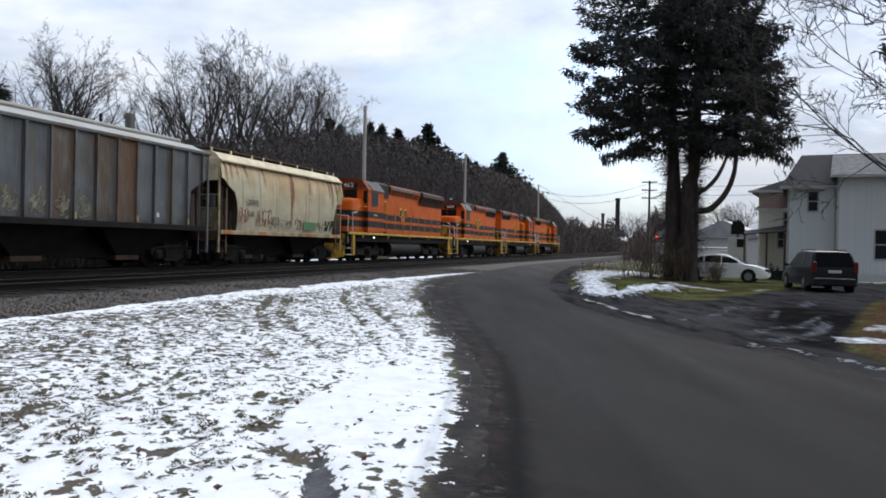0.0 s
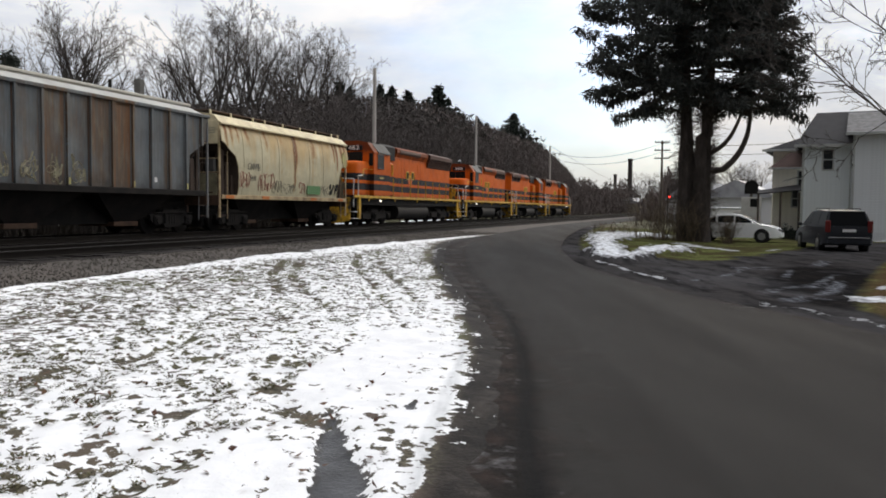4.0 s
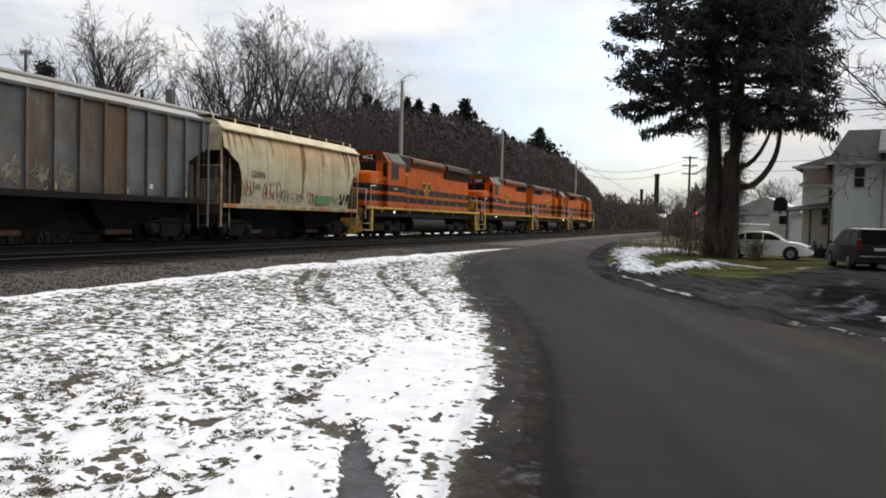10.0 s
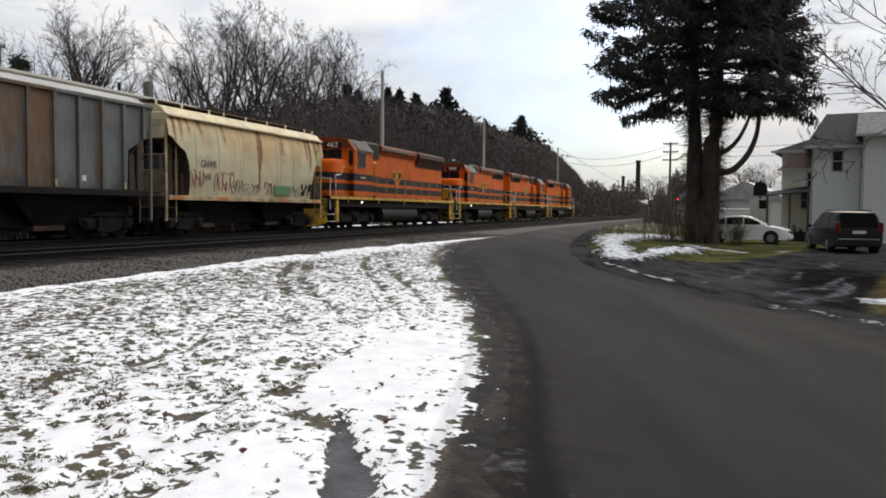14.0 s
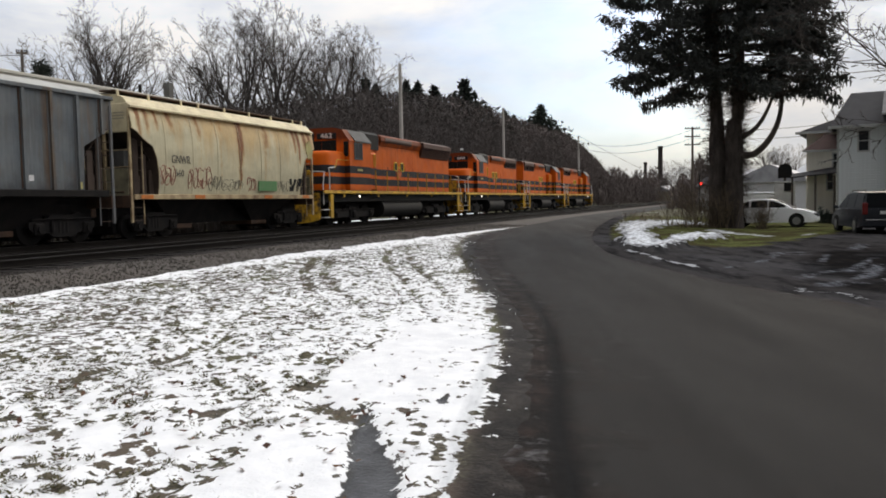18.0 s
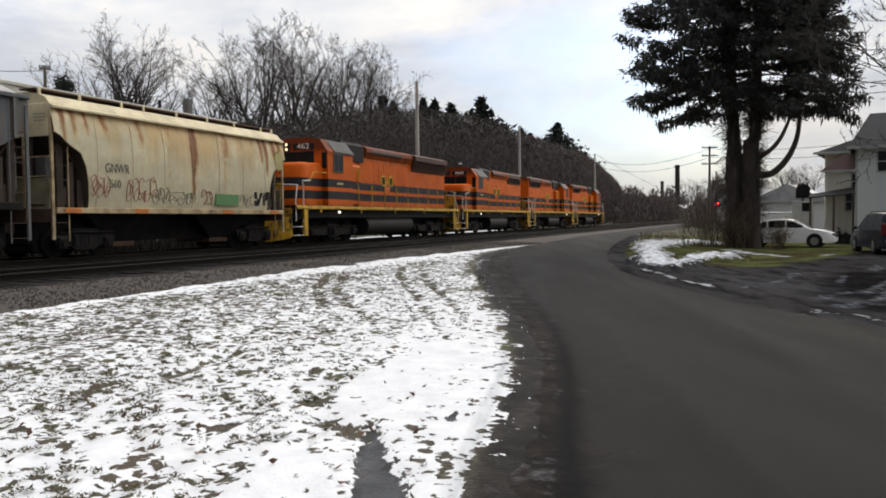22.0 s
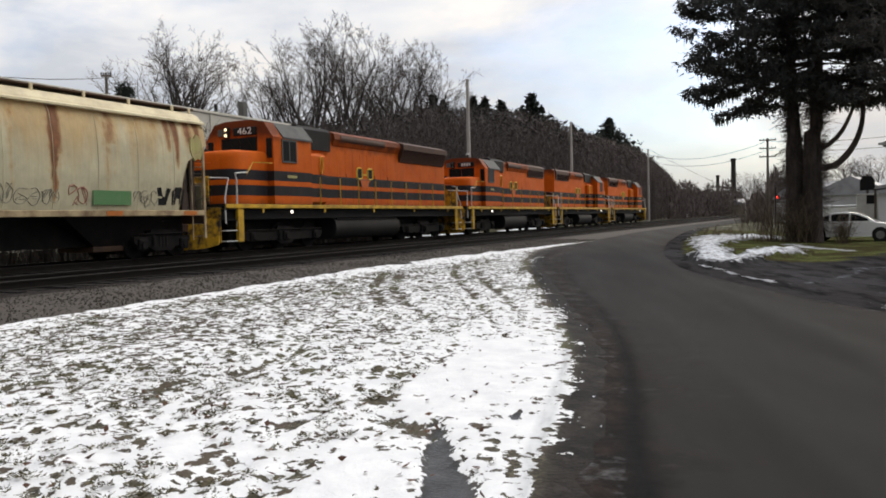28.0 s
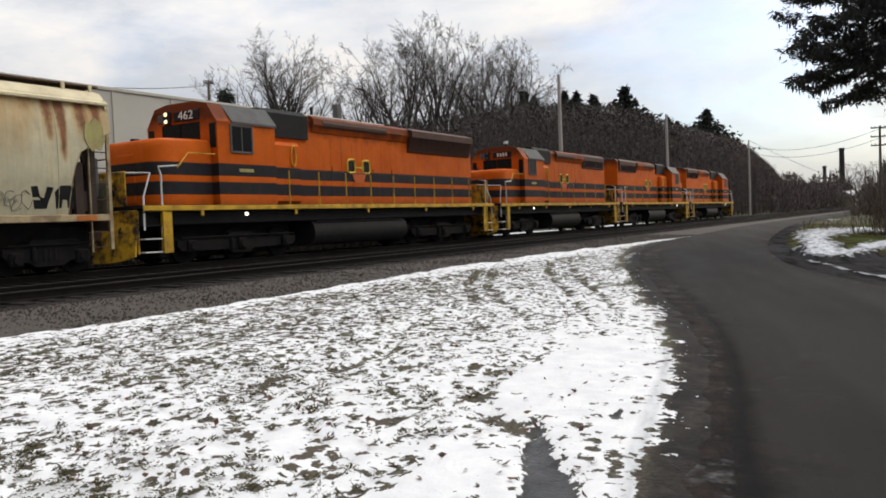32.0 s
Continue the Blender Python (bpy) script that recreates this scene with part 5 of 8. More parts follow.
def hopper_end(parent, x, d, material):
    """The open end of a covered hopper: sill, ladder, corner posts, brake gear and cross bars."""
    part("end_sill", Build().span(x, x + d * 0.16, -1.48, 1.48, 1.02, 1.42, 0.02), RUSTY, parent, "rusty end sill")
    for y in (-1.46, 1.46):
        post = part("corner_post", Build().span(x + d * 0.02, x + d * 0.12, y - 0.035, y + 0.035, 0.55, 4.15, 0.01), material, parent, "corner post")
        for k in range(8):
            bar(post, [(x + d * 0.06, y, 0.62 + k * 0.40), (x + d * 0.62, y, 0.62 + k * 0.40)], 0.014, END_RUST, "ladder_rung")
        bar(post, [(x + d * 0.62, y, 0.5), (x + d * 0.62, y, 3.6)], 0.02, END_RUST if y > 0 else material, "ladder_rail")
    for y in (-0.62, 0.62):
        part("slope_support", Build().tube([(x + d * 0.15, y, 1.42), (x + d * 0.15, y, 3.7)], 0.05, 6), END_RUST, parent)
    web = [(x + d * 0.16, 1.30), (x + d * 0.16, 3.35), (x + d * 0.3, 3.40), (x + d * 2.05, 1.45), (x + d * 2.05, 1.30)]
    part("shear_plate", Build().prism_y(web, -0.03, 0.03), END_RUST, parent, "grimy web plate under the slope sheet")
    for y in (-1.0, 1.0):
        part("side_brace", Build().tube([(x + d * 0.2, y, 1.45), (x + d * 0.55, y, 3.2)], 0.05, 5), END_RUST, parent)
    for y in (-1.30, 1.30):
        for k in range(3):
            part("gusset", Build().span(x + d * (0.34 + 0.36 * k), x + d * (0.58 + 0.36 * k), y - 0.03, y + 0.03, 1.42, 3.25 - 0.5 * k, 0.01), END_RUST, parent, "grimy gusset plate")
    part("brake_valve", Build().span(x + d * 0.55, x + d * 0.95, -1.28, -0.95, 1.50, 2.05, 0.04), END_RUST, parent, "brake valve")
    part("control_box", Build().span(x + d * 0.14, x + d * 0.34, -1.15, -0.75, 1.9, 2.9, 0.02), GREY_ROOF if d > 0 else GREY_PLAIN, parent, "grey metal box")
    part("brake_platform", Build().span(x + d * 0.02, x + d * 0.4, -1.2, 1.2, 1.50, 1.55, 0.01), RUSTY, parent)
    part("brake_reservoir", Build().tube([(x + d * 0.9, -0.7, 1.85), (x + d * 0.8, -0.7, 1.85), (x + d * 1.8, -0.7, 1.85), (x + d * 1.9, -0.7, 1.85)], [0.1, 0.2, 0.2, 0.1], 12), SOOTY, parent, "brake air tank", True)
    part("brake_wheel", ring_mark(x + d * 0.02, 0.5, 2.6, 0.28, 0.28), RUSTY, parent)
    coupler(parent, x, -d)


def white_hopper():
    """Cream two-bay covered hopper with curved sides, x from its middle."""
    ob = thing("covered_hopper", Matrix(), "weathered cream covered hopper car with rust runs and graffiti", "freight car", "cars of the train")
    L = 5.75
    side = [(-1.50, 1.45), (-1.60, 2.0), (-1.64, 2.7), (-1.62, 3.4), (-1.52, 4.0), (-1.40, 4.22)]
    full = side + [(-y, z) for y, z in side[::-1]]
    # side sheets, cut back at both ends where the slope sheets run in under them
    cut = ((0.0, 3.52), (0.18, 3.44), (0.45, 3.22), (0.88, 2.98), (1.06, 2.60), (1.15, 2.15), (1.20, 1.75), (1.22, 1.45), (3.2, 1.45))
    heights, halves = [z for _, z in side], [-y for y, _ in side]
    stations = [(-L + a, b) for a, b in cut] + [(0, 1.45)] + [(L - a, b) for a, b in cut[::-1]]
    rings = []
    for x, bottom in stations:
        zs = [bottom + (4.22 - bottom) * k / 7 for k in range(8)]
        half = [float(np.interp(z, heights, halves)) for z in zs]
        rings.append([(x, -h, z) for h, z in zip(half, zs)] + [(x, h, z) for h, z in zip(half[::-1], zs[::-1])])
    shell = Build()
    n = len(rings[0])
    shell.add([p for ring in rings for p in ring], [(i * n + k, i * n + k + 1, (i + 1) * n + k + 1, (i + 1) * n + k) for i in range(len(rings) - 1) for k in range(n - 1)])
    body = part("body", shell, CREAM, ob, "cream curved side sheets streaked with rust", True)
    under = Build()
    under.add([p for ring in rings for p in (ring[0], ring[-1])], [(2 * i, 2 * i + 1, 2 * i + 3, 2 * i + 2) for i in range(len(rings) - 1)])
    part("floor_sheet", under, END_RUST, body, "dark brown underside between the bays")
    for sgn in (-1, 1):
        for d in (-1, 1):
            lip = [(d * (L - a), sgn * (float(np.interp(b, heights, halves)) + 0.006), b + 0.01) for a, b in cut[:-1]]
            part("edge_angle", Build().tube(lip, 0.014, 4), SILL_CREAM, body, "stained angle along the cut edge")
    for k in range(-3, 4):
        for sgn in (-1, 1):
            pts = [(k * 1.42, sgn * (-y + 0.004), z) for y, z in side]
            part("weld_seam", Build().tube(pts, 0.008, 4), CREAM_PLAIN, body)
    # eave and roof
    for sgn in (-1, 1):
        part("eave", Build().loft([[(x, sgn * 1.38, 4.20), (x, sgn * 1.56, 4.20), (x, sgn * 1.56, 4.26), (x, sgn * 1.30, 4.36)] for x in (-L, L)]), CREAM_PLAIN, ob, "pale eave strip")
        sill = part("side_sill", Build().span(-L + 0.1, L - 0.1, sgn * 1.50 - 0.04, sgn * 1.50 + 0.04, 1.28, 1.45, 0.015), SILL_CREAM, ob, "rust-stained side sill with orange marks")
        for x in (-5.1, -2.4, 2.0, 5.0):
            part("reflector", Build().span(x - 0.28, x + 0.28, sgn * 1.545 - 0.004, sgn * 1.545 + 0.004, 1.30, 1.43), ORANGE_MARK, sill, "orange reflective patch")
    roof = [(-1.46, 4.24), (-1.40, 4.36), (-1.26, 4.52), (-0.95, 4.63), (0, 4.70), (0.95, 4.63), (1.26, 4.52), (1.40, 4.36), (1.46, 4.24)]
    part("roof", Build().prism_x(roof + [(1.3, 4.2), (-1.3, 4.2)], -L + 0.02, L - 0.02), CREAM_PLAIN, ob, "pale curved roof")
    part("hatch_trough", Build().prism_x([(-0.33, 4.60), (-0.33, 4.76), (-0.2, 4.80), (0.2, 4.80), (0.33, 4.76), (0.33, 4.60)], -L + 0.6, L - 0.6), GREY_ROOF, ob, "grey loading hatch trough")
    for sgn in (-1, 1):
        run = part("running_board", Build().span(-L - 0.1, L + 0.1, sgn * 0.74 - 0.30, sgn * 0.74 + 0.30, 4.72, 4.765, 0.008), RUSTY, ob, "rusty grating walkway on the roof")
        for x in (-5.72, -4.31, -2.66, -1.7, -0.13, 1.51, 3.1, 4.85, 5.6):
            part("walkway_bracket", Build().span(x - 0.045, x + 0.045, sgn * 1.06 - 0.03, sgn * 1.06 + 0.03, 4.56, 4.76, 0.01), CREAM_PLAIN, run, "short pale bracket")
    # hopper bays under the sill
    for cx in (-2.45, 2.45):
        for a in (-1, 1):
            x0 = cx + a * 1.25
            rings = [[(cx + a * 2.2, -1.35, 1.45), (cx + a * 2.2, 1.35, 1.45), (cx, 1.35, 1.45), (cx, -1.35, 1.45)],
                     [(cx + a * 0.45, -0.7, 0.40), (cx + a * 0.45, 0.7, 0.40), (cx, 0.7, 0.40), (cx, -0.7, 0.40)]]
            part("bay", Build().loft(rings), SOOTY, ob, "near-black sloping discharge bay")
        part("outlet_gate", Build().span(cx - 0.55, cx + 0.55, -0.75, 0.75, 0.26, 0.42, 0.02), RUSTY, ob, "rusty outlet gate")
    part("center_sill", Build().span(-L, L, -0.5, 0.5, 0.42, 1.30, 0.02), SOOTY, ob)
    for d, x in ((1, -L - 0.05), (-1, L + 0.05)):
        hopper_end(ob, x, d, SILL_CREAM)
        sheet_pts = [[(x + d * 0.28, -1.35, 3.55), (x + d * 0.28, 1.35, 3.55), (x + d * 0.30, 1.35, 3.50), (x + d * 0.30, -1.35, 3.50)],
                     [(x + d * 2.1, -1.30, 1.45), (x + d * 2.1, 1.30, 1.45), (x + d * 2.12, 1.30, 1.40), (x + d * 2.12, -1.30, 1.40)]]
        part("slope_sheet", Build().loft(sheet_pts), END_RUST, ob, "grimy sloping end sheet")
        panel = part("end_panel", Build().span(x + d * 0.04, x + d * 0.12, -1.46, 1.46, 3.42, 4.34, 0.02), CREAM_PLAIN, ob, "pale upper end panel")
        for k in range(3):
            part("stencil_bar", Build().span(x + d * 0.036, x + d * 0.042, -1.30, -0.86, 4.02 - 0.09 * k, 4.06 - 0.09 * k), MARK_DARK, panel)
        for y in (-0.45, 0.45):
            part("end_post", Build().span(x + d * 0.02, x + d * 0.12, y - 0.05, y + 0.05, 1.40, 3.44, 0.01), SILL_CREAM, ob, "dirty pale end post")
        part("end_plate", Build().span(x + d * 0.05, x + d * 0.09, -1.36, 1.36, 1.05, 2.28, 0.01), OLIVE, ob, "dirty olive lower end plate")
        for z in (2.32, 2.86):
            part("grab_rail", Build().tube([(x + d * 0.04, -1.42, z), (x + d * 0.04, 1.42, z)], 0.022, 5), SILL_CREAM, ob, "pale cross rail")
        truck(ob, x + d * 1.55, (-0.85, 0.85), 2.3, 0.42)
    # lettering and graffiti on both sides; the camera side is low y
    face = Matrix(((1, 0, 0, 0), (0, 0, -1, 0), (0, 1, 0, 0), (0, 0, 0, 1)))
    text("reporting_mark", "GNWR", 0.40, MARK_BLACK, body, Matrix.Translation((-3.50, -1.652, 2.62)) @ pose(0, 0, 0, 0, 0, 0) @ face, "dark reporting mark letters", 0.78)
    text("car_number", "560", 0.34, MARK_BLACK, body, Matrix.Translation((-3.58, -1.640, 2.16)) @ face, "worn car number", 0.9)
    for x, shape in ((3.66, ((0.0, 0.0), (0.30, 0.0), (0.34, 0.16), (0.46, 0.50), (0.30, 0.52), (0.22, 0.24), (0.12, 0.30), (0.06, 0.54), (-0.10, 0.52))),
                     (4.20, ((0.0, 0.0), (0.14, 0.02), (0.16, 0.22), (0.28, 0.20), (0.30, 0.02), (0.46, 0.0), (0.48, 0.46), (0.34, 0.56), (0.10, 0.55), (-0.04, 0.40)))):
        ring = [(x + px, -float(np.interp(1.60 + pz, heights, halves)), 1.60 + pz) for px, pz in shape]
        part("graffiti", Build().loft([[(px, py + 0.01, pz) for px, py, pz in ring], [(px, py - 0.006, pz) for px, py, pz in ring]]), BLACK, body, "solid black sprayed letter")
    rng = random.Random(12)
    for x, z, w, h, col in ((-4.15, 2.10, 0.75, 0.62, MARK_RED), (-2.45, 2.05, 1.25, 0.74, MARK_RED), (-1.55, 1.86, 0.75, 0.5, MARK_DARK), (-0.75, 1.82, 0.7, 0.45, MARK_DARK),
                            (-0.1, 1.80, 0.5, 0.42, MARK_DARK), (0.75, 1.84, 0.6, 0.5, MARK_RED), (2.95, 1.84, 0.5, 0.4, MARK_DARK), (3.35, 1.80, 0.5, 0.4, MARK_DARK)):
        g = Build()
        letters = max(2, int(w / 0.24))
        for j in range(letters):
            lx, lw, lz = x - w / 2 + (j + 0.5) * w / letters, w / letters * 0.62, z + rng.uniform(-0.1, 0.1) * h
            # a bubble outline with a stroke or two across it
            turn, start = rng.uniform(-0.5, 0.5), rng.uniform(0, 6)
            shapes = [[(lw * math.cos(start + a) * rng.uniform(0.75, 1.1), h / 2 * math.sin(start + a) * rng.uniform(0.75, 1.1)) for a in np.linspace(0, rng.uniform(4.2, 6.0), 8)]]
            shapes += [[(lw * rng.uniform(-1, 1), h / 2 * rng.uniform(-1, 1)) for _ in range(3)] for _ in range(2)]
            for shape in shapes:
                pts = []
                for px, pz in shape:
                    zz = lz + pz + turn * px
                    pts.append((lx + px, -float(np.interp(zz, heights, halves)) - 0.002, zz))
                g.tube(smooth_line(pts, 0.08), 0.014, 4)
        tagged(part("graffiti", g, col, body, "sprayed scrawl"), kind="stuff")
    part("paint_patch", Build().loft([[(x, -1.575, 1.60), (x, -1.60, 1.60), (x, -1.626, 2.0), (x, -1.60, 2.0)] for x in (1.22, 2.55)]), MARK_GREEN, body, "green painted patch")
    part("paint_patch", Build().loft([[(x, -1.60, 3.35 - a), (x, -1.652 + a * 0.02, 3.35 - a), (x, -1.612 + c * 0.03, 3.42 + c), (x, -1.56, 3.42 + c)] for x, a, c in ((4.98, 0.02, 0.06), (5.06, 0.20, 0.34), (5.18, 0.34, 0.28), (5.30, 0.26, 0.44), (5.42, 0.30, 0.36), (5.52, 0.08, 0.26), (5.56, 0.02, 0.05))]), MARK_YELLOW, body, "faded yellow patch")
    TRAIN.append((ob, -10.4, False))
    return ob


def grey_hopper():
    """Long grey covered hopper with outside posts, x from its middle."""
    ob = thing("covered_hopper", Matrix(), "weathered grey ribbed covered hopper car with rust and graffiti", "freight car", "cars of the train")
    L = 8.1
    body_prof = [(-1.46, 1.55), (-1.46, 4.34), (1.46, 4.34), (1.46, 1.55)]
    rings = []
    for x, bottom in ((-L, 3.5), (-L + 1.15, 2.85), (-L + 1.2, 1.55), (L - 1.2, 1.55), (L - 1.15, 2.85), (L, 3.5)):
        rings.append([(x, y, max(z, bottom)) for y, z in body_prof])
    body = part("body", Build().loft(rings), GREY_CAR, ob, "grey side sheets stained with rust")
    for sgn in (-1, 1):
        part("side_sill", Build().span(-L + 0.3, L - 0.3, sgn * 1.50 - 0.06, sgn * 1.50 + 0.06, 1.36, 1.57, 0.02), SOOTY, ob, "sooty side sill")
        part("top_chord", Build().span(-L, L, sgn * 1.50 - 0.06, sgn * 1.50 + 0.06, 4.30, 4.42, 0.02), GREY_CAR, ob)
        k = 0
        x = 6.70 + 0.945
        while x > -L + 0.3:
            low = 1.57 if abs(x) < 6.9 else 3.25
            post = part("side_post", Build().prism_y([(x - 0.055, low), (x + 0.055, low), (x + 0.055, 4.30), (x - 0.055, 4.30)], sgn * 1.455, sgn * 1.55), GREY_CAR, body, "pressed steel side post")
            part("post_flange", Build().span(x - 0.10, x - 0.055, sgn * 1.455, sgn * 1.475, low + 0.03, 4.30), GREY_PLAIN if k % 3 else RUSTY, body)
            if k % 3 == 1 and low < 2:
                part("reflector", Build().span(x - 0.04, x + 0.04, sgn * 1.55, sgn * 1.556, 1.60, 1.80), MARK_YELLOW, post, "yellow reflective strip")
            x -= 0.945
            k += 1
    roof = [(-1.52, 4.40), (-0.9, 4.68), (0, 4.76), (0.9, 4.68), (1.52, 4.40)]
    part("roof", Build().prism_x(roof + [(1.4, 4.34), (-1.4, 4.34)], -L + 0.3, L - 0.3), PALE_ROOF, ob, "pale grey roof")
    part("placard", Build().span(4.94, 5.10, -1.478, -1.466, 1.80, 1.96), WHITE_PAINT, body, "small white card")
    for k in range(6):
        x = -L + 1.6 + k * 2.55
        part("roof_hatch", Build().tube([(x, 0, 4.74), (x, 0, 4.82), (x, 0, 4.84)], [0.40, 0.40, 0.3], 16), PALE_ROOF, ob, "round roof hatch")
    for cx in (-4.4, 0, 4.4):
        rings = [[(cx - 2.1, -1.35, 1.5), (cx + 2.1, -1.35, 1.5), (cx + 2.1, 1.35, 1.5), (cx - 2.1, 1.35, 1.5)], [(cx - 0.5, -0.7, 0.42), (cx + 0.5, -0.7, 0.42), (cx + 0.5, 0.7, 0.42), (cx - 0.5, 0.7, 0.42)]]
        part("bay", Build().loft(rings), SOOTY, ob, "sooty discharge bay")
        part("outlet_gate", Build().span(cx - 0.6, cx + 0.6, -0.75, 0.75, 0.28, 0.44, 0.02), RUSTY, ob)
    # oversized sill blocks the bright view so the underside stays dark
    part("center_sill", Build().span(-L, L, -0.5, 0.5, 0.36, 1.35, 0.02), SOOTY, ob)
    for d, x in ((1, -L), (-1, L)):
        hopper_end(ob, x, d, GREY_PLAIN)
        part("slope_sheet", Build().loft([[(x + d * 0.25, -1.35, 3.5), (x + d * 0.25, 1.35, 3.5), (x + d * 0.27, 1.35, 3.44), (x + d * 0.27, -1.35, 3.44)],
                                          [(x + d * 1.9, -1.3, 1.5), (x + d * 1.9, 1.3, 1.5), (x + d * 1.92, 1.3, 1.44), (x + d * 1.92, -1.3, 1.44)]]), END_RUST, ob)
        truck(ob, x + d * 1.7, (-0.88, 0.88), 2.4, 0.46)
    rng = random.Random(5)
    for lx in (1.48, 0.56, -0.38, -1.3, -2.2):
        g = Build()
        for _ in range(9):
            cx, cz, rx, rz, start = lx + rng.uniform(-0.22, 0.22), 1.95 + rng.uniform(-0.16, 0.16), rng.uniform(0.05, 0.16), rng.uniform(0.08, 0.24), rng.uniform(0, 6)
            pts = [(cx + rx * math.cos(start + a), -1.463, cz + rz * math.sin(start + a)) for a in np.linspace(0, rng.uniform(2.5, 5.8), 7)]
            g.tube(smooth_line(pts, 0.08), rng.uniform(0.010, 0.022), 4)
        for _ in range(5):
            px, pz = lx + rng.uniform(-0.3, 0.3), 1.95 + rng.uniform(-0.3, 0.3)
            g.tube([(px, -1.463, pz), (px + rng.uniform(-0.12, 0.12), -1.463, pz + rng.uniform(0.1, 0.35))], rng.uniform(0.02, 0.045), 4)
        tagged(part("graffiti", g, MARK_CREAM, body, "pale sprayed letters"), kind="stuff")
    TRAIN.append((ob, -24.95, False))
    return ob


EMBLEM = worn("bright_yellow_paint", (0.78, 0.54, 0.05), (0.4, 0.25, 0.04), 3, 0.3)
CAB_GLASS = worn("cab_glass", (0.010, 0.011, 0.012), (0.014, 0.014, 0.014), 3, 0.3, 0.3, 0.0, 0.10, 0.0)
NUMERAL_WHITE = worn("numeral_white", (0.82, 0.82, 0.80), (0.6, 0.6, 0.58), 6, 0.3)
WARM_GLOW = Mat("warm_lamp_glow", 0.3).color((0.9, 0.75, 0.5)).glow((1.0, 0.80, 0.50), 2.2).m
MARK_BLACK = worn("faded_black_lettering", (0.10, 0.095, 0.085), (0.3, 0.27, 0.2), 6, 0.6)
MARK_RED = worn("sprayed_red", (0.47, 0.19, 0.14), (0.45, 0.36, 0.26), 5, 0.5)
MARK_DARK = worn("sprayed_dark", (0.36, 0.33, 0.25), (0.42, 0.38, 0.28), 5, 0.6)
MARK_CREAM = worn("sprayed_cream", (0.36, 0.33, 0.22), (0.16, 0.12, 0.08), 5, 0.9)
MARK_GREEN = worn("painted_green", (0.10, 0.26, 0.10), (0.2, 0.25, 0.15), 5, 0.4)
MARK_YELLOW = worn("faded_yellow", (0.40, 0.36, 0.13), (0.3, 0.2, 0.1), 4, 0.6)
ORANGE_MARK = worn("orange_reflector", (0.62, 0.18, 0.03), (0.2, 0.1, 0.05), 5, 0.4)

locomotive("diesel_locomotive", 0.0, "orange diesel locomotive with black bands, yellow sill and lit headlights", 19.75, 15.1, 3, True, "462")
locomotive("diesel_locomotive", 20.55, "shorter orange diesel locomotive with black bands, cab leading", 17.1, 12.4, 2, False)
locomotive("diesel_locomotive", 47.95, "sooty orange diesel locomotive running long hood first", 17.1, 12.4, 2, False, "", True)
locomotive("diesel_locomotive", 65.85, "orange diesel locomotive at the far end of the train", 17.1, 12.4, 2, False, "", True)
white_hopper()
grey_hopper()


# ---- trees ----
def polar(az, r, z=0.0):
    """A place r metres from the eye, az degrees to the right of y."""
    a = radians(az)
    return Vector((r * math.sin(a), r * math.cos(a), z))


def bough(thick, fine, rng, p, way, length, r, level, lift, twigs):
    """One branch that bends upwards, the smaller ones from it and, last, slender twigs."""
    n = (3, 4, 5, 6)[level]
    pts, radii, q = [p.copy()], [r], p.copy()
    for i in range(n):
        way = (way + Vector((rng.gauss(0, 1), rng.gauss(0, 1), rng.gauss(0, 1))) * (0.16, 0.15, 0.11, 0.08)[level] + Vector((0, 0, lift))).normalized()
        q = q + way * length / n
        pts.append(q.copy())
        radii.append(max(0.008, r * (1 - 0.80 * (i + 1) / n)))
    thick[level > 0].tube(pts, radii, 6 if level == 3 else 4 if level == 2 else 3, False)
    count = twigs if level == 0 else (0, 4, 5, 6)[level]
    for k in range(count):
        t = (0.12 if level == 0 else 0.30) + (0.88 if level == 0 else 0.70) * (k + rng.random()) / count
        i = min(int(t * n), n - 1)
        start = pts[i].lerp(pts[i + 1], min(t * n - i, 1))
        ahead = (pts[i + 1] - pts[i]).normalized()
        side = ahead.cross(Vector((rng.gauss(0, 1), rng.gauss(0, 1), rng.gauss(0, 1)))).normalized()
        a = rng.uniform(0.45, 0.95)
        out = (ahead * math.cos(a) + side * math.sin(a)).normalized()
        if level == 0:
            reach = length * rng.uniform(0.35, 0.70) * (1.05 - 0.5 * t)
            for _ in range(2):
                w = out.cross(Vector((rng.gauss(0, 1), rng.gauss(0, 1), rng.gauss(0, 1)))).normalized() * rng.uniform(0.006, 0.012)
                tip = start + (out + Vector((rng.gauss(0, 0.28), rng.gauss(0, 0.28), rng.gauss(0.12, 0.2)))).normalized() * reach * rng.uniform(0.6, 1.1)
                fine[1].append((len(fine[0]), len(fine[0]) + 1, len(fine[0]) + 2))
                fine[0].extend((tuple(start - w), tuple(start + w), tuple(tip)))
        else:
            bough(thick, fine, rng, start, out, length * rng.uniform(0.36, 0.58) * (1.2 - 0.45 * t), max(radii[i] * 0.60, 0.016), level - 1, lift * 0.8, twigs)


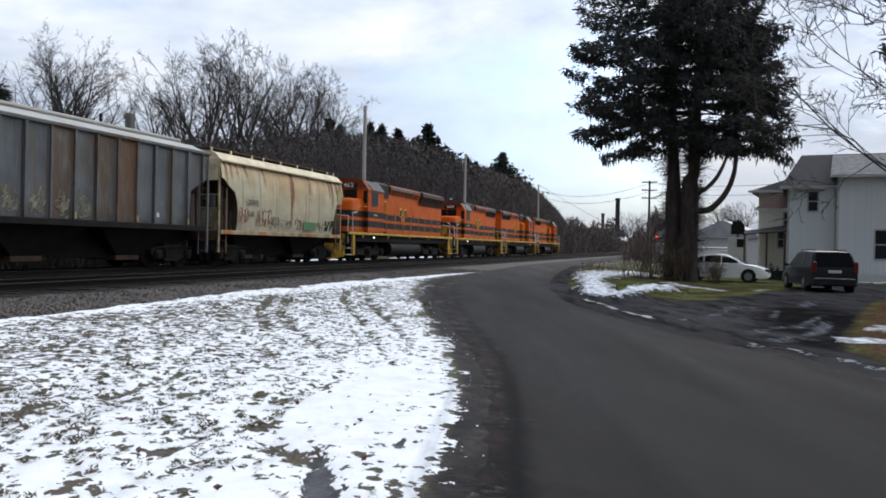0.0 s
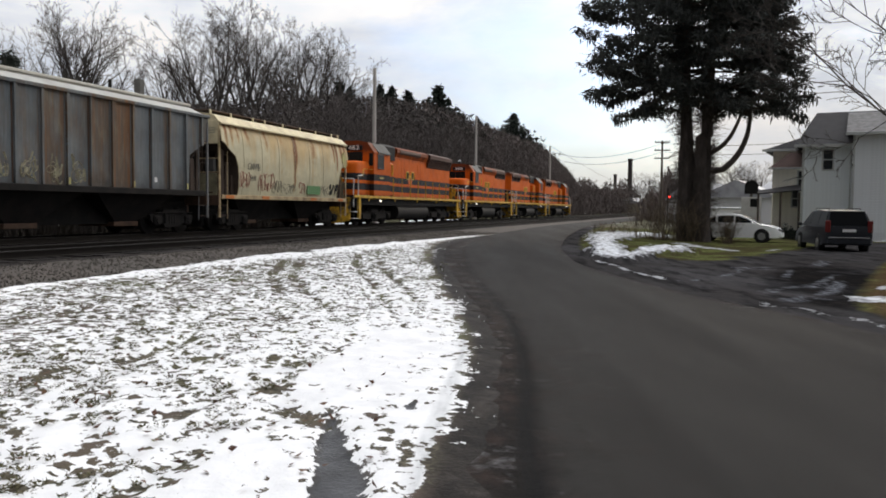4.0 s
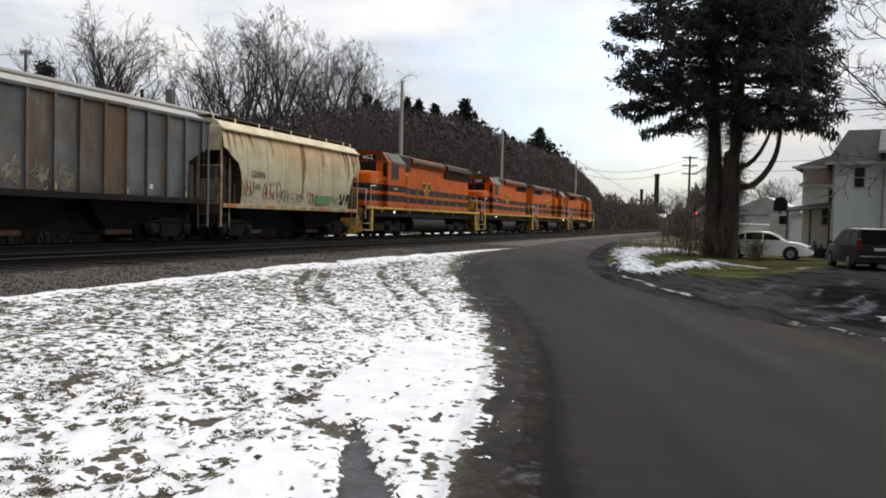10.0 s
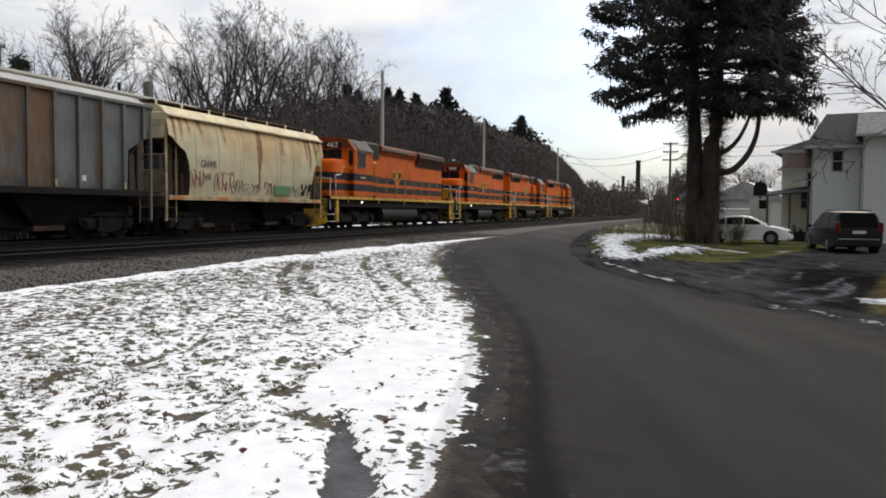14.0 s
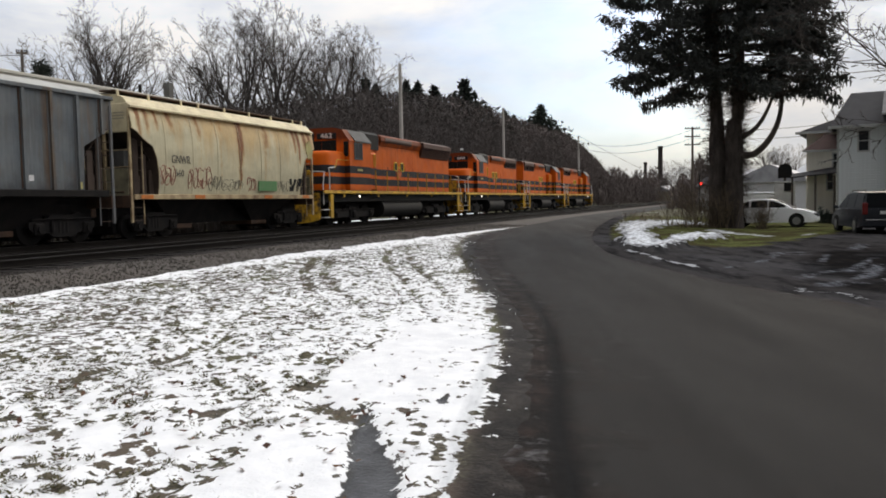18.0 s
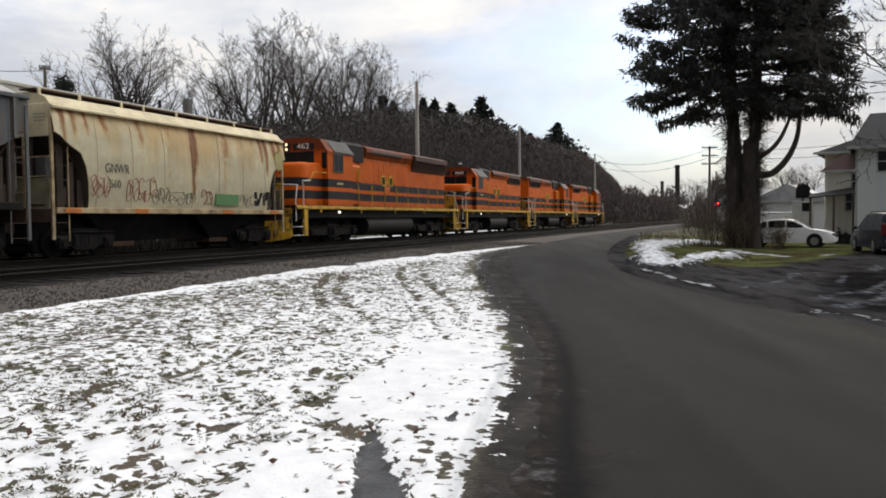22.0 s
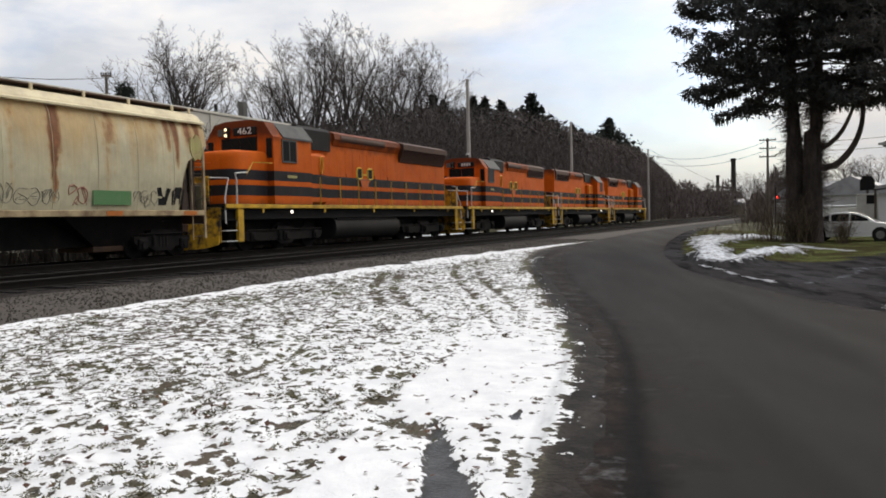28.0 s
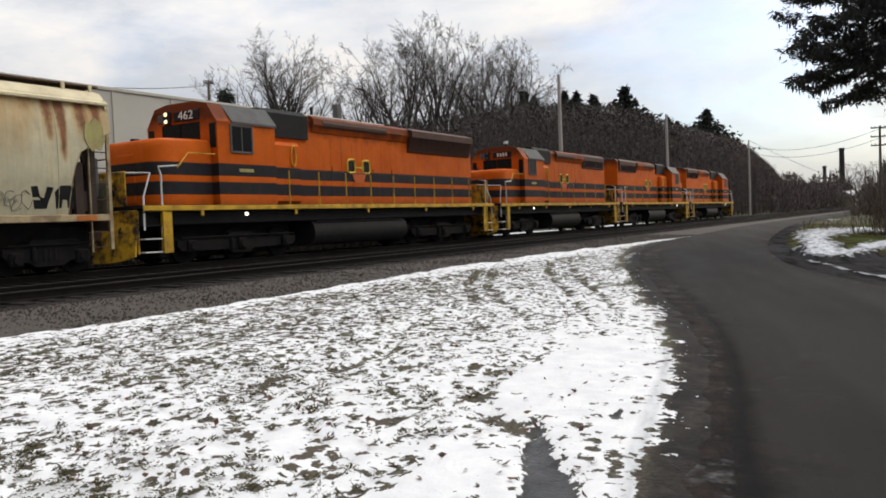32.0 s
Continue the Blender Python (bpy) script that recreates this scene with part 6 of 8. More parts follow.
def bare_tree_mesh(name, seed, height, stems=1, spread=1.0, trunk_r=0.3, clear=0.25, boughs=8, material=TWIGS, twigs=11):
    """A leafless broadleaf tree: a trunk that forks into a fan of rising limbs, their branches and a haze of twigs."""
    rng = random.Random(seed)
    trunk, thin, fine = Build(), Build(), ([], [])
    for k in range(stems):
        turn = 2 * math.pi * k / stems + rng.random()
        lean = Vector((math.cos(turn) * 0.20 * (stems > 1), math.sin(turn) * 0.20 * (stems > 1), 1)).normalized()
        base = Vector((math.cos(turn) * 0.5, math.sin(turn) * 0.5, 0)) * (stems > 1)
        pts, radii, q, way = [base - Vector((0, 0, 0.3))], [trunk_r * 1.3], base.copy(), lean
        n = 8
        for i in range(n):
            way = (way + Vector((rng.gauss(0, 0.08), rng.gauss(0, 0.08), 0.06))).normalized()
            q = q + way * height * 0.74 / n
            pts.append(q.copy())
            radii.append(trunk_r * (1 - 0.84 * ((i + 1) / n) ** 0.8))
        trunk.tube(pts, radii, 8)
        for j in range(boughs):
            t = clear + (0.96 - clear) * ((j + rng.random() * 0.6) / boughs) ** 1.15
            i = min(int(t * n), n - 1)
            start = pts[i].lerp(pts[i + 1], t * n - i)
            w = 2.4 * j + turn + rng.uniform(-0.5, 0.5)
            a = spread * (0.92 - 0.55 * (t - clear) / (1 - clear)) * rng.uniform(0.75, 1.15)
            way = Vector((math.cos(w) * math.sin(a), math.sin(w) * math.sin(a), math.cos(a)))
            bough((thin, trunk), fine, rng, start, way, height * (0.60 - 0.32 * t) * rng.uniform(0.9, 1.15), radii[i] * 0.80, 3, 0.09, twigs)
    n = len(fine[0])
    verts = fine[0] + thin.v
    faces = fine[1] + [tuple(i + n for i in f) for f in thin.f]
    return trunk.mesh(name + "_trunk", BARK_GREY, True), raw_mesh(name + "_branches", verts, faces, material)


def place_bare_tree(meshes, m, label, size=1.0, group=""):
    ob = thing("bare_tree", m, label, "tree", group)
    t = part("trunk", meshes[0], None, ob)
    c = part("crown", meshes[1], None, ob, "leafless branches and twigs")
    for o in (t, c):
        o.matrix_basis = Matrix.Scale(size, 4)
    return ob


def conifer_arrays(rng, h, w, tiers, per, card):
    """A far conifer as many small drooping sprays."""
    vs, fs = [], []
    for i in range(tiers):
        f = (i + 0.3) / tiers
        z = h * (0.10 + 0.90 * f)
        reach = min(w * 0.33, w * (1 - f)) * rng.uniform(0.7, 1.15) + 0.10
        n = max(4, int(per * (1 - 0.7 * f)))
        for k in range(n):
            a = 2 * math.pi * (k + rng.random()) / n
            ln = reach * rng.uniform(0.55, 1.1)
            steps = max(2, int(ln / card))
            for s in range(steps):
                d = ln * (s + rng.random()) / steps
                c = Vector((math.cos(a) * d, math.sin(a) * d, z - 0.22 * d + rng.uniform(-0.15, 0.15)))
                for _ in range(2):
                    t = Vector((rng.gauss(0, 1), rng.gauss(0, 1), rng.gauss(-0.3, 0.7))).normalized() * card * rng.uniform(0.6, 1.3)
                    u = Vector((rng.gauss(0, 1), rng.gauss(0, 1), rng.gauss(0, 1))).normalized() * card * 0.35
                    n0 = len(vs)
                    vs += [tuple(c - u), tuple(c + u), tuple(c + t)]
                    fs.append((n0, n0 + 1, n0 + 2))
    return vs, fs


def place_conifer(m, h, w, seed, label):
    rng = random.Random(seed)
    ob = thing("conifer", m, label, "tree", "dark conifers among the woods")
    part("trunk", Build().tube([(0, 0, -0.5), (0, 0, h * 0.5), (0, 0, h * 0.97)], [h * 0.018, h * 0.012, 0.02], 7), BARK_SPRUCE, ob)
    vs, fs = conifer_arrays(rng, h, w, int(h * 2.6), 44, h * 0.040)
    part("crown", raw_mesh("conifer_crown", vs, fs, FAR_NEEDLES), None, ob, "dark green drooping foliage")
    return ob


def ridge_z(s, p):
    return rise(p) - 0.03 + (0.06 * min(p - 24, 60) * (0.6 + 0.5 * noise.noise(Vector((s * 0.012, p * 0.012, 0)))) if p > 24 else 0)


TREE_MESHES = [bare_tree_mesh("bare_tree", 11 + k, 20, stems, spread, 0.42, clear, boughs, TWIGS, twigs) for k, (stems, spread, clear, boughs, twigs) in
               enumerate(((1, 1.10, 0.30, 8, 6), (2, 0.95, 0.30, 5, 6), (1, 0.90, 0.26, 9, 7), (3, 0.8, 0.30, 3, 4), (1, 0.80, 0.30, 6, 4)))]


def tree_at(az, p, top_el, kind, label, turn=0.0):
    """A bare tree p metres across, whose top stands at that elevation."""
    r = p / math.sin(radians(17.35 - az))
    q = polar(az, r)
    z = ridge_z(*across(q.x, q.y))
    h = EYE + r * math.tan(radians(top_el)) - z
    m = pose(q.x, q.y, z, 0, 0, turn)
    place_bare_tree(TREE_MESHES[kind], m, label, h / 21.5, "bare trees behind the train")


for k, (az, p, el, kind) in enumerate(((-27.6, 56, 12.2, 4), (-26.2, 57, 13.6, 3), (-24.2, 55, 13.4, 4), (-20.0, 52, 11.3, 2), (-18.0, 54, 12.6, 0),
                                       (-16.6, 50, 14.4, 2), (-15.4, 53, 14.0, 1), (-14.2, 56, 12.9, 2), (-12.2, 50, 12.8, 0), (-10.6, 54, 12.9, 1), (-9.2, 52, 12.4, 2), (-7.9, 51, 11.6, 0))):
    tree_at(az, p, el, kind, "tall leafless grey tree with fine twigs against the sky" if k % 2 else "leafless broad-crowned tree behind the railway", k * 67.0)


# ---- woods behind the railway ----
def make_woods():
    rng = random.Random(21)
    stems = Build()
    near_lists, far_lists = ([], []), ([], [])
    vs, fs = near_lists

    def line(az):
        """Elevation of the wood's top round the eye."""
        return float(np.interp(az, [-40, -21, -15, -9, -5, -1.3, 1.1, 4.3, 6.0, 7.1, 8.2, 8.8, 10.0], [6.2, 7.3, 7.4, 8.6, 8.4, 7.9, 6.8, 5.6, 4.95, 3.95, 2.8, 1.7, 1.5]))

    for _ in range(1000):
        s = 28 + 300 * rng.random() ** 1.2
        p = rng.choice((27, 30, 34, 40, 47)) + rng.uniform(-2.5, 2.5)
        z0 = ridge_z(s, p)
        q = at(s, p, z0)
        r = math.hypot(q.x, q.y)
        top = EYE + r * math.tan(radians(line(math.degrees(math.atan2(q.x, q.y)))))
        h = (top - z0) * rng.uniform(0.74, 1.03)
        if h < 1.5:
            continue
        h = min(h, 22)
        far = 1 + s / 110
        # stems beyond about 115 m take the haze-paled colour
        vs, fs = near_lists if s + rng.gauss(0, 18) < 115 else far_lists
        stems.tube([q - Vector((0, 0, 0.3)), q + Vector((rng.gauss(0, 0.3), rng.gauss(0, 0.3), h * 0.85))], [0.06 * far ** 0.5, 0.02], 4, False)
        w = rng.uniform(1.2, 2.3)
        for _ in range(480):
            f = rng.random() ** 0.8
            a, rad = rng.uniform(0, 6.28), w * math.sqrt(rng.random()) * (0.35 + 0.65 * math.sin(math.pi * min(1, f * 0.9 + 0.12)))
            c = q + Vector((math.cos(a) * rad, math.sin(a) * rad, h * (0.02 + 0.90 * f)))
            up = Vector((math.cos(a) * 0.5 + rng.gauss(0, 0.45), math.sin(a) * 0.5 + rng.gauss(0, 0.35), rng.uniform(0.1, 1.1))).normalized() * rng.uniform(0.4, 1.1)
            side = up.cross(Vector((rng.gauss(0, 1), rng.gauss(0, 1), rng.gauss(0, 1)))).normalized() * rng.uniform(0.004, 0.011) * far
            n = len(vs)
            vs += [tuple(c - side), tuple(c + side), tuple(c + up)]
            fs.append((n, n + 1, n + 2))
    vs, fs = near_lists
    n = len(vs)
    vs += stems.v
    fs += [tuple(i + n for i in f) for f in stems.f]
    solo("woodland", raw_mesh("woodland", vs, fs, BRUSH), BRUSH, "dense brown leafless woods on the bank behind the train", "woods", kind="stuff")
    under = [], []
    # undergrowth low in the wood, which closes the gaps
    for _ in range(110000):
        s = 26 + 300 * rng.random() ** 1.15
        p = rng.uniform(30, 52)
        z0 = ridge_z(s, p)
        q = at(s, p)
        r = math.hypot(q.x, q.y)
        top = (EYE + r * math.tan(radians(line(math.degrees(math.atan2(q.x, q.y))))) - z0) * 0.92
        if top < 0.8:
            continue
        # far undergrowth joins the haze-paled mesh too
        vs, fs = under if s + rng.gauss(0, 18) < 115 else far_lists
        c = q + Vector((0, 0, z0 + top * rng.random()))
        up = Vector((rng.gauss(0, 0.7), rng.gauss(0, 0.7), rng.gauss(0.4, 0.6))) * rng.uniform(0.3, 0.8)
        side = Vector((rng.gauss(0, 1), rng.gauss(0, 1), rng.gauss(0, 0.6))).normalized() * rng.uniform(0.05, 0.13) * (1 + s / 200)
        n = len(vs)
        vs += [tuple(c - side), tuple(c + side), tuple(c + up)]
        fs.append((n, n + 1, n + 2))
    solo("hazed_woods", raw_mesh("hazed_woods", *far_lists, HAZED_BRUSH), HAZED_BRUSH, "far end of the leafless woods, paled by painted haze", "woods", kind="stuff")
    solo("underwood", raw_mesh("underwood", *under, UNDERWOOD), UNDERWOOD, "tangled brown undergrowth between the trees", "undergrowth", kind="stuff")


make_woods()

for k, (az, p, el, w) in enumerate(((-1.27, 44, 8.65, 27.0), (4.12, 40, 6.75, 30.0), (-4.6, 46, 8.5, 14.0), (-5.4, 47, 8.6, 12.0), (-3.4, 46, 8.3, 12.0), (-7.6, 46, 8.4, 10.0), (-8.3, 47, 8.8, 10.0),
                                    (1.6, 44, 6.4, 9.5), (2.2, 44, 6.1, 9.5))):
    r = p / math.sin(radians(17.35 - az))
    q = polar(az, r)
    z = ridge_z(*across(q.x, q.y))
    place_conifer(pose(q.x, q.y, z, 0, 0, k * 50), EYE + r * math.tan(radians(el)) - z, w, 40 + k, "dark conifer rising over the leafless woods")


# ---- the two-stemmed spruce on the corner ----
def clothe(vs, fs, rng, line, d, bare, hanging, size, gap=0.062):
    """Side twigs with ragged tufts of needles along a limb; some of them hang as tassels."""
    n = len(line) - 1
    steps = int(sum((line[i + 1] - line[i]).length for i in range(n)) / gap)
    across_way = Vector((-d.y, d.x, 0))
    for k in range(steps):
        t = bare + (1 - bare) * (k + rng.random()) / steps
        i0 = min(int(t * n), n - 1)
        c = line[i0].lerp(line[i0 + 1], t * n - i0)
        side = across_way * rng.choice((-1, 1))
        w = (0.22 + 0.80 * math.sin(math.pi * min(1, t * 0.80 + 0.1))) * rng.uniform(0.3, 1.0) * size
        tip = c + side * w + d * w * rng.uniform(0.5, 1.0) + Vector((0, 0, rng.uniform(-0.30, 0.12) * w))
        tassel = rng.random() < hanging
        for j in range(6):
            o = c.lerp(tip, (j + rng.random()) / 6) + Vector((rng.gauss(0, 0.08), rng.gauss(0, 0.08), rng.gauss(0, 0.14)))
            if tassel:
                hang = Vector((rng.gauss(0, 0.05), rng.gauss(0, 0.05), -rng.uniform(0.10, 0.38)))
            else:
                hang = (side * rng.uniform(0.0, 0.9) + d * rng.uniform(0.3, 1.0) + Vector((rng.gauss(0, 0.3), rng.gauss(0, 0.3), rng.gauss(-0.10, 0.42)))).normalized() * rng.uniform(0.12, 0.32)
            th = hang.cross(Vector((rng.gauss(0, 1), rng.gauss(0, 1), rng.gauss(0, 1)))).normalized() * rng.uniform(0.025, 0.060)
            n0 = len(vs)
            vs += [tuple(o - th), tuple(o + th), tuple(o + hang * 0.7 + th * 0.8), tuple(o + hang * 1.1)]
            fs += [(n0, n0 + 1, n0 + 2), (n0, n0 + 2, n0 + 3)]


def spruce(name, m, label, stems, seed, dense=1.0, holes=()):
    """A big old spruce: stems, drooping limbs and hanging sprays of needles. Stems: foot x, y, radius, where it starts and ends, top x, crown's start and reach."""
    rng = random.Random(seed)
    ob = thing(name, m, label, "tree")
    vs, fs = [], []
    for sx, sy, sr, z0, sh, tx, crown_from, reach in stems:
        pts = [(sx + (tx - sx) * k, sy, z0 + (sh - z0) * k) for k in (0.30, 0.45, 0.75, 1.0)]
        radii = [sr * 0.8, sr * 0.6, sr * 0.35, 0.03]
        # the old stems have grown together low down
        pts = ([(sx, sy, -0.3), (sx, sy, 0.5), (sx, sy, 2.4), (sx, sy, 4.6), (sx, sy, 5.5)] if z0 <= 0 else [(sx, sy, z0)]) + pts
        radii = ([sr * 1.45, sr * 1.18, sr * 1.16, sr * 1.14, sr * 0.94] if z0 <= 0 else [sr]) + radii
        part("trunk", Build().tube(pts, radii, 12), BARK_SPRUCE, ob, "thick grey-brown trunk", True)
        n = int(12.0 * dense * (sh - crown_from))
        for i in range(n):
            f = (i + rng.random()) / n
            z = crown_from + (sh - crown_from) * f
            a = 2.39996 * i + rng.uniform(-0.5, 0.5)
            outline = reach * (0.78 + 0.22 * min(1, f / 0.10)) * (1 - max(0, f - 0.30) / 0.70) ** 0.75
            ln = max(0.5, outline * rng.choice((0.5, 0.8, 0.92, 0.97, 1.0)) * rng.uniform(0.90, 1.03))
            d = Vector((math.cos(a), math.sin(a), 0))
            k0 = (z - z0) / (sh - z0)
            base = Vector((sx + (tx - sx) * k0, sy, z))
            # a gap in the crown where the sky shows beside the stems
            if 8.1 < z < 9.1 and d.x > 0.2 and rng.random() < 0.6:
                continue
            droop = rng.uniform(0.15, 0.62) if f < 0.4 else rng.uniform(-0.05, 0.45)
            turn_up = rng.uniform(0.10, 0.42)
            line = [base + d * ln * t + Vector((0, 0, ln * (0.12 * t - droop * t * t + turn_up * t ** 4))) for t in (0, 1 / 6, 2 / 6, 3 / 6, 4 / 6, 5 / 6, 1)]
            part("limb", raw_mesh("limb", *tube_arrays(line, [0.07 * (1 - 0.85 * k / 6) * (0.5 + ln / reach * 0.5) for k in range(7)]), BARK_SPRUCE), None, ob)
            clothe(vs, fs, rng, line, d, 0.40 if f < 0.35 else 0.28, 0.22 if f < 0.3 else 0.06, min(1, ln / 2.2))
    # dead twigs that stand out all round the bare stems
    twig = Build()
    for sx, sy, sr, z0, sh, tx, crown_from, reach in stems:
        for _ in range(420 if z0 <= 0 else 30):
            z, a = rng.uniform(max(0.35, z0), crown_from + 1.0), rng.uniform(0, 6.28)
            d = Vector((math.cos(a), math.sin(a), rng.uniform(-0.5, 0.3)))
            o = Vector((sx + (tx - sx) * max(0, z - z0) / (sh - z0), sy, z))
            ln = sr + rng.uniform(0.12, 0.95) * rng.random() ** 0.7
            bend = o + d * ln * 0.6 + Vector((0, 0, rng.gauss(0, 0.08)))
            tip = o + d * ln + Vector((rng.gauss(0, 0.12), rng.gauss(0, 0.12), rng.gauss(-0.1, 0.15)))
            twig.tube([o + d * sr * 0.7, bend, tip], [0.022, 0.014, 0.005], 3, False)
            for _ in range(7):
                w = Vector((rng.gauss(0, 1), rng.gauss(0, 1), rng.gauss(0, 1))).normalized() * 0.012
                start = o + d * sr * 0.8 + Vector((rng.gauss(0, 0.1), rng.gauss(0, 0.1), rng.gauss(0, 0.2)))
                twig.add([start - w, start + w, start + Vector((d.x + rng.gauss(0, 0.5), d.y + rng.gauss(0, 0.5), rng.gauss(0.1, 0.5))) * rng.uniform(0.2, 0.6)], [(0, 1, 2)])
            twig.tube([bend, bend + (tip - bend) * 0.8 + Vector((rng.gauss(0, 0.15), rng.gauss(0, 0.15), -0.1))], [0.010, 0.004], 3, False)
    tagged(part("dead_twig", raw_mesh("dead_twig", twig.v, twig.f, BARK_SPRUCE), None, ob), "short dead twigs along the stems", kind="stuff")
    # holes in the crown that the light shows through
    keep = []
    for f in fs:
        x, z = vs[f[0]][0] - 0.04 * vs[f[0]][1], vs[f[0]][2] - 0.176 * vs[f[0]][1]
        open_to = any(math.hypot((x - hx) / rx, (z - hz) / rz) < 1 + 0.5 * noise.noise(Vector((x * 3, 0, z * 5))) for hx, hz, rx, rz in holes)
        if not open_to or rng.random() < 0.03:
            keep.append(f)
    part("crown", raw_mesh("crown", vs, keep, NEEDLES), None, ob, "dark hanging needle sprays with gaps of sky")
    return ob


def tube_arrays(line, radii):
    b = Build().tube(line, radii, 4, False)
    return b.v, b.f


TREE = polar(16.65, 44.5)
big_spruce = spruce("spruce_tree", pose(TREE.x, TREE.y, 0.05, 0, 0, -16), "large dark spruce with two thick stems on the snowy corner",
                    ((-0.42, 0.1, 0.36, 0, 25, -0.8, 7.5, 6.0), (0.42, -0.1, 0.40, 0, 19, 1.0, 7.0, 4.3), (2.5, -0.2, 0.15, 6.6, 13.9, 3.0, 6.9, 3.0)), 3, 0.92,
                    ((1.45, 8.87, 1.0, 0.40), (-0.2, 8.95, 0.4, 0.38), (1.45, 9.6, 0.5, 0.2), (1.7, 11.1, 0.4, 0.24), (2.0, 10.2, 0.4, 0.17), (2.9, 7.8, 0.42, 0.2), (1.9, 7.7, 0.35, 0.18), (3.3, 7.4, 0.35, 0.18),
                     (3.4, 8.9, 0.25, 0.2), (0.4, 7.4, 0.22, 0.24), (-3.5, 9.25, 0.4, 0.22), (-4.3, 10.0, 0.35, 0.18), (-2.0, 8.65, 0.35, 0.18), (-1.2, 8.1, 0.45, 0.26), (-2.5, 7.9, 0.55, 0.22),
                     (-3.1, 8.2, 0.45, 0.18), (-5.0, 11.0, 0.4, 0.3), (-3.9, 11.3, 0.45, 0.22)))


def bare_limb(points, r0, name="low_limb"):
    pts = smooth_line(points, 0.3)
    n = len(pts)
    part(name, Build().tube(pts, [r0 * (1 - 0.7 * k / n) for k in range(n)], 8), BARK_SPRUCE, big_spruce, "bare curved low limb", True)


bare_limb([(0.75, -0.2, 3.75), (1.4, -0.3, 3.8), (2.1, -0.4, 4.5), (2.55, -0.4, 5.5), (2.7, -0.3, 6.7), (2.65, -0.2, 7.6)], 0.19)
bare_limb([(0.6, -0.2, 4.6), (1.2, -0.3, 4.9), (1.75, -0.3, 5.5), (2.2, -0.3, 6.5), (2.4, -0.3, 7.4)], 0.14)
rng = random.Random(19)
for points, r0 in (([(-0.6, -0.1, 8.2), (-1.3, -0.4, 7.85), (-2.6, -0.7, 7.1), (-3.6, -0.9, 6.6), (-4.1, -1.0, 6.65)], 0.13), ([(-0.6, 0.1, 9.0), (-1.9, 0.0, 8.45), (-3.3, -0.1, 7.9), (-4.6, -0.2, 7.5), (-5.3, -0.2, 7.9)], 0.12),
                   ([(2.7, -0.2, 7.8), (3.5, -0.5, 7.3), (4.4, -0.8, 6.7), (5.2, -0.9, 6.3)], 0.09), ([(2.9, 0.1, 8.4), (4.0, 0.0, 8.0), (5.0, 0.1, 7.5), (5.7, 0.1, 7.6)], 0.09)):
    bare_limb(points, r0)
    vs, fs = [], []
    line = smooth_line(points, 0.3)
    clothe(vs, fs, rng, line, (line[-1] - line[0]).normalized(), 0.30, 0.7, 0.55, 0.06)
    tagged(part("spray", raw_mesh("spray", vs, fs, NEEDLES), None, big_spruce, "tassels of needles hanging from a low limb"), kind="stuff")
q = polar(35.6, 33)
spruce("spruce_tree", pose(q.x, q.y, 0, 0, 0, 0), "dark spruce standing in the yard beside the house", ((0, 0, 0.4, 0, 24, 0, 9.8, 4.9),), 8, 0.8)
q = polar(34.3, 31)
YARD_TREE = bare_tree_mesh("yard_tree", 78, 14, 3, 1.35, 0.07, 0.26, 6, DARK_TWIGS, 4)
place_bare_tree(YARD_TREE, pose(q.x, q.y, 0, 0, 0, 40), "leafless yard tree with wide thin branches", 1.15)
q = polar(37.5, 20)
place_bare_tree(YARD_TREE, pose(q.x, q.y, 0, 0, 0, 170), "leafless yard tree with wide thin branches", 0.9)


# ---- poles and wires ----
def pole(m, h, material, label, arms=0, r=0.15, half=0.8):
    ob = thing("utility_pole", m, label, "utility pole", "poles along the railway" if not arms else "")
    part("post", Build().tube([(0, 0, -0.3), (0, 0, h * 0.5), (0, 0, h)], [r, r * 0.85, r * 0.65], 10), material, ob, "", True)
    for k in range(arms):
        z = h - 0.25 - k * 0.85
        arm = part("crossarm", Build().span(-half, half, -0.06, 0.06, z, z + 0.12, 0.01), material, ob, "wooden crossarm")
        for x in (-half * 0.9, -half * 0.5, half * 0.5, half * 0.9):
            part("insulator", Build().tube([(x, 0, z + 0.12), (x, 0, z + 0.20), (x, 0, z + 0.26)], [0.03, 0.05, 0.03], 6), GLASS_DARK, arm)
    return ob


POLES = []
for az, h in ((-5.82, 11.35), (1.48, 11.0), (6.77, 11.1)):
    r = 22.0 / math.sin(radians(17.35 - az))
    q = polar(az, r, 0.36)
    POLES.append(q + Vector((0, 0, h - 0.36)))
    pole(pose(q.x, q.y, 0.36, 0, 0, 70), h - 0.36, POLE_WOOD, "bare grey wooden pole beside the track", 0, 0.17)
q = polar(14.5, 88)
pole(pose(q.x, q.y, 0.1, 0, 0, -12), 9.0, DARK_POLE, "dark wooden utility pole with three crossarms", 3, 0.16)
q2 = polar(-30.45, 52)
pole(pose(q2.x, q2.y, 0.3, 0, 0, 30), 10.6, DARK_POLE, "dark utility pole behind the warehouse", 1, 0.13, 0.30)


def wire(a, b, sag, r=0.012):
    pts = [a.lerp(b, k / 14) - Vector((0, 0, sag * 4 * (k / 14) * (1 - k / 14))) for k in range(15)]
    solo("overhead_wire", Build().tube(pts, r, 4, False), BLACK, "thin black overhead wire", "wire", group="overhead wires")


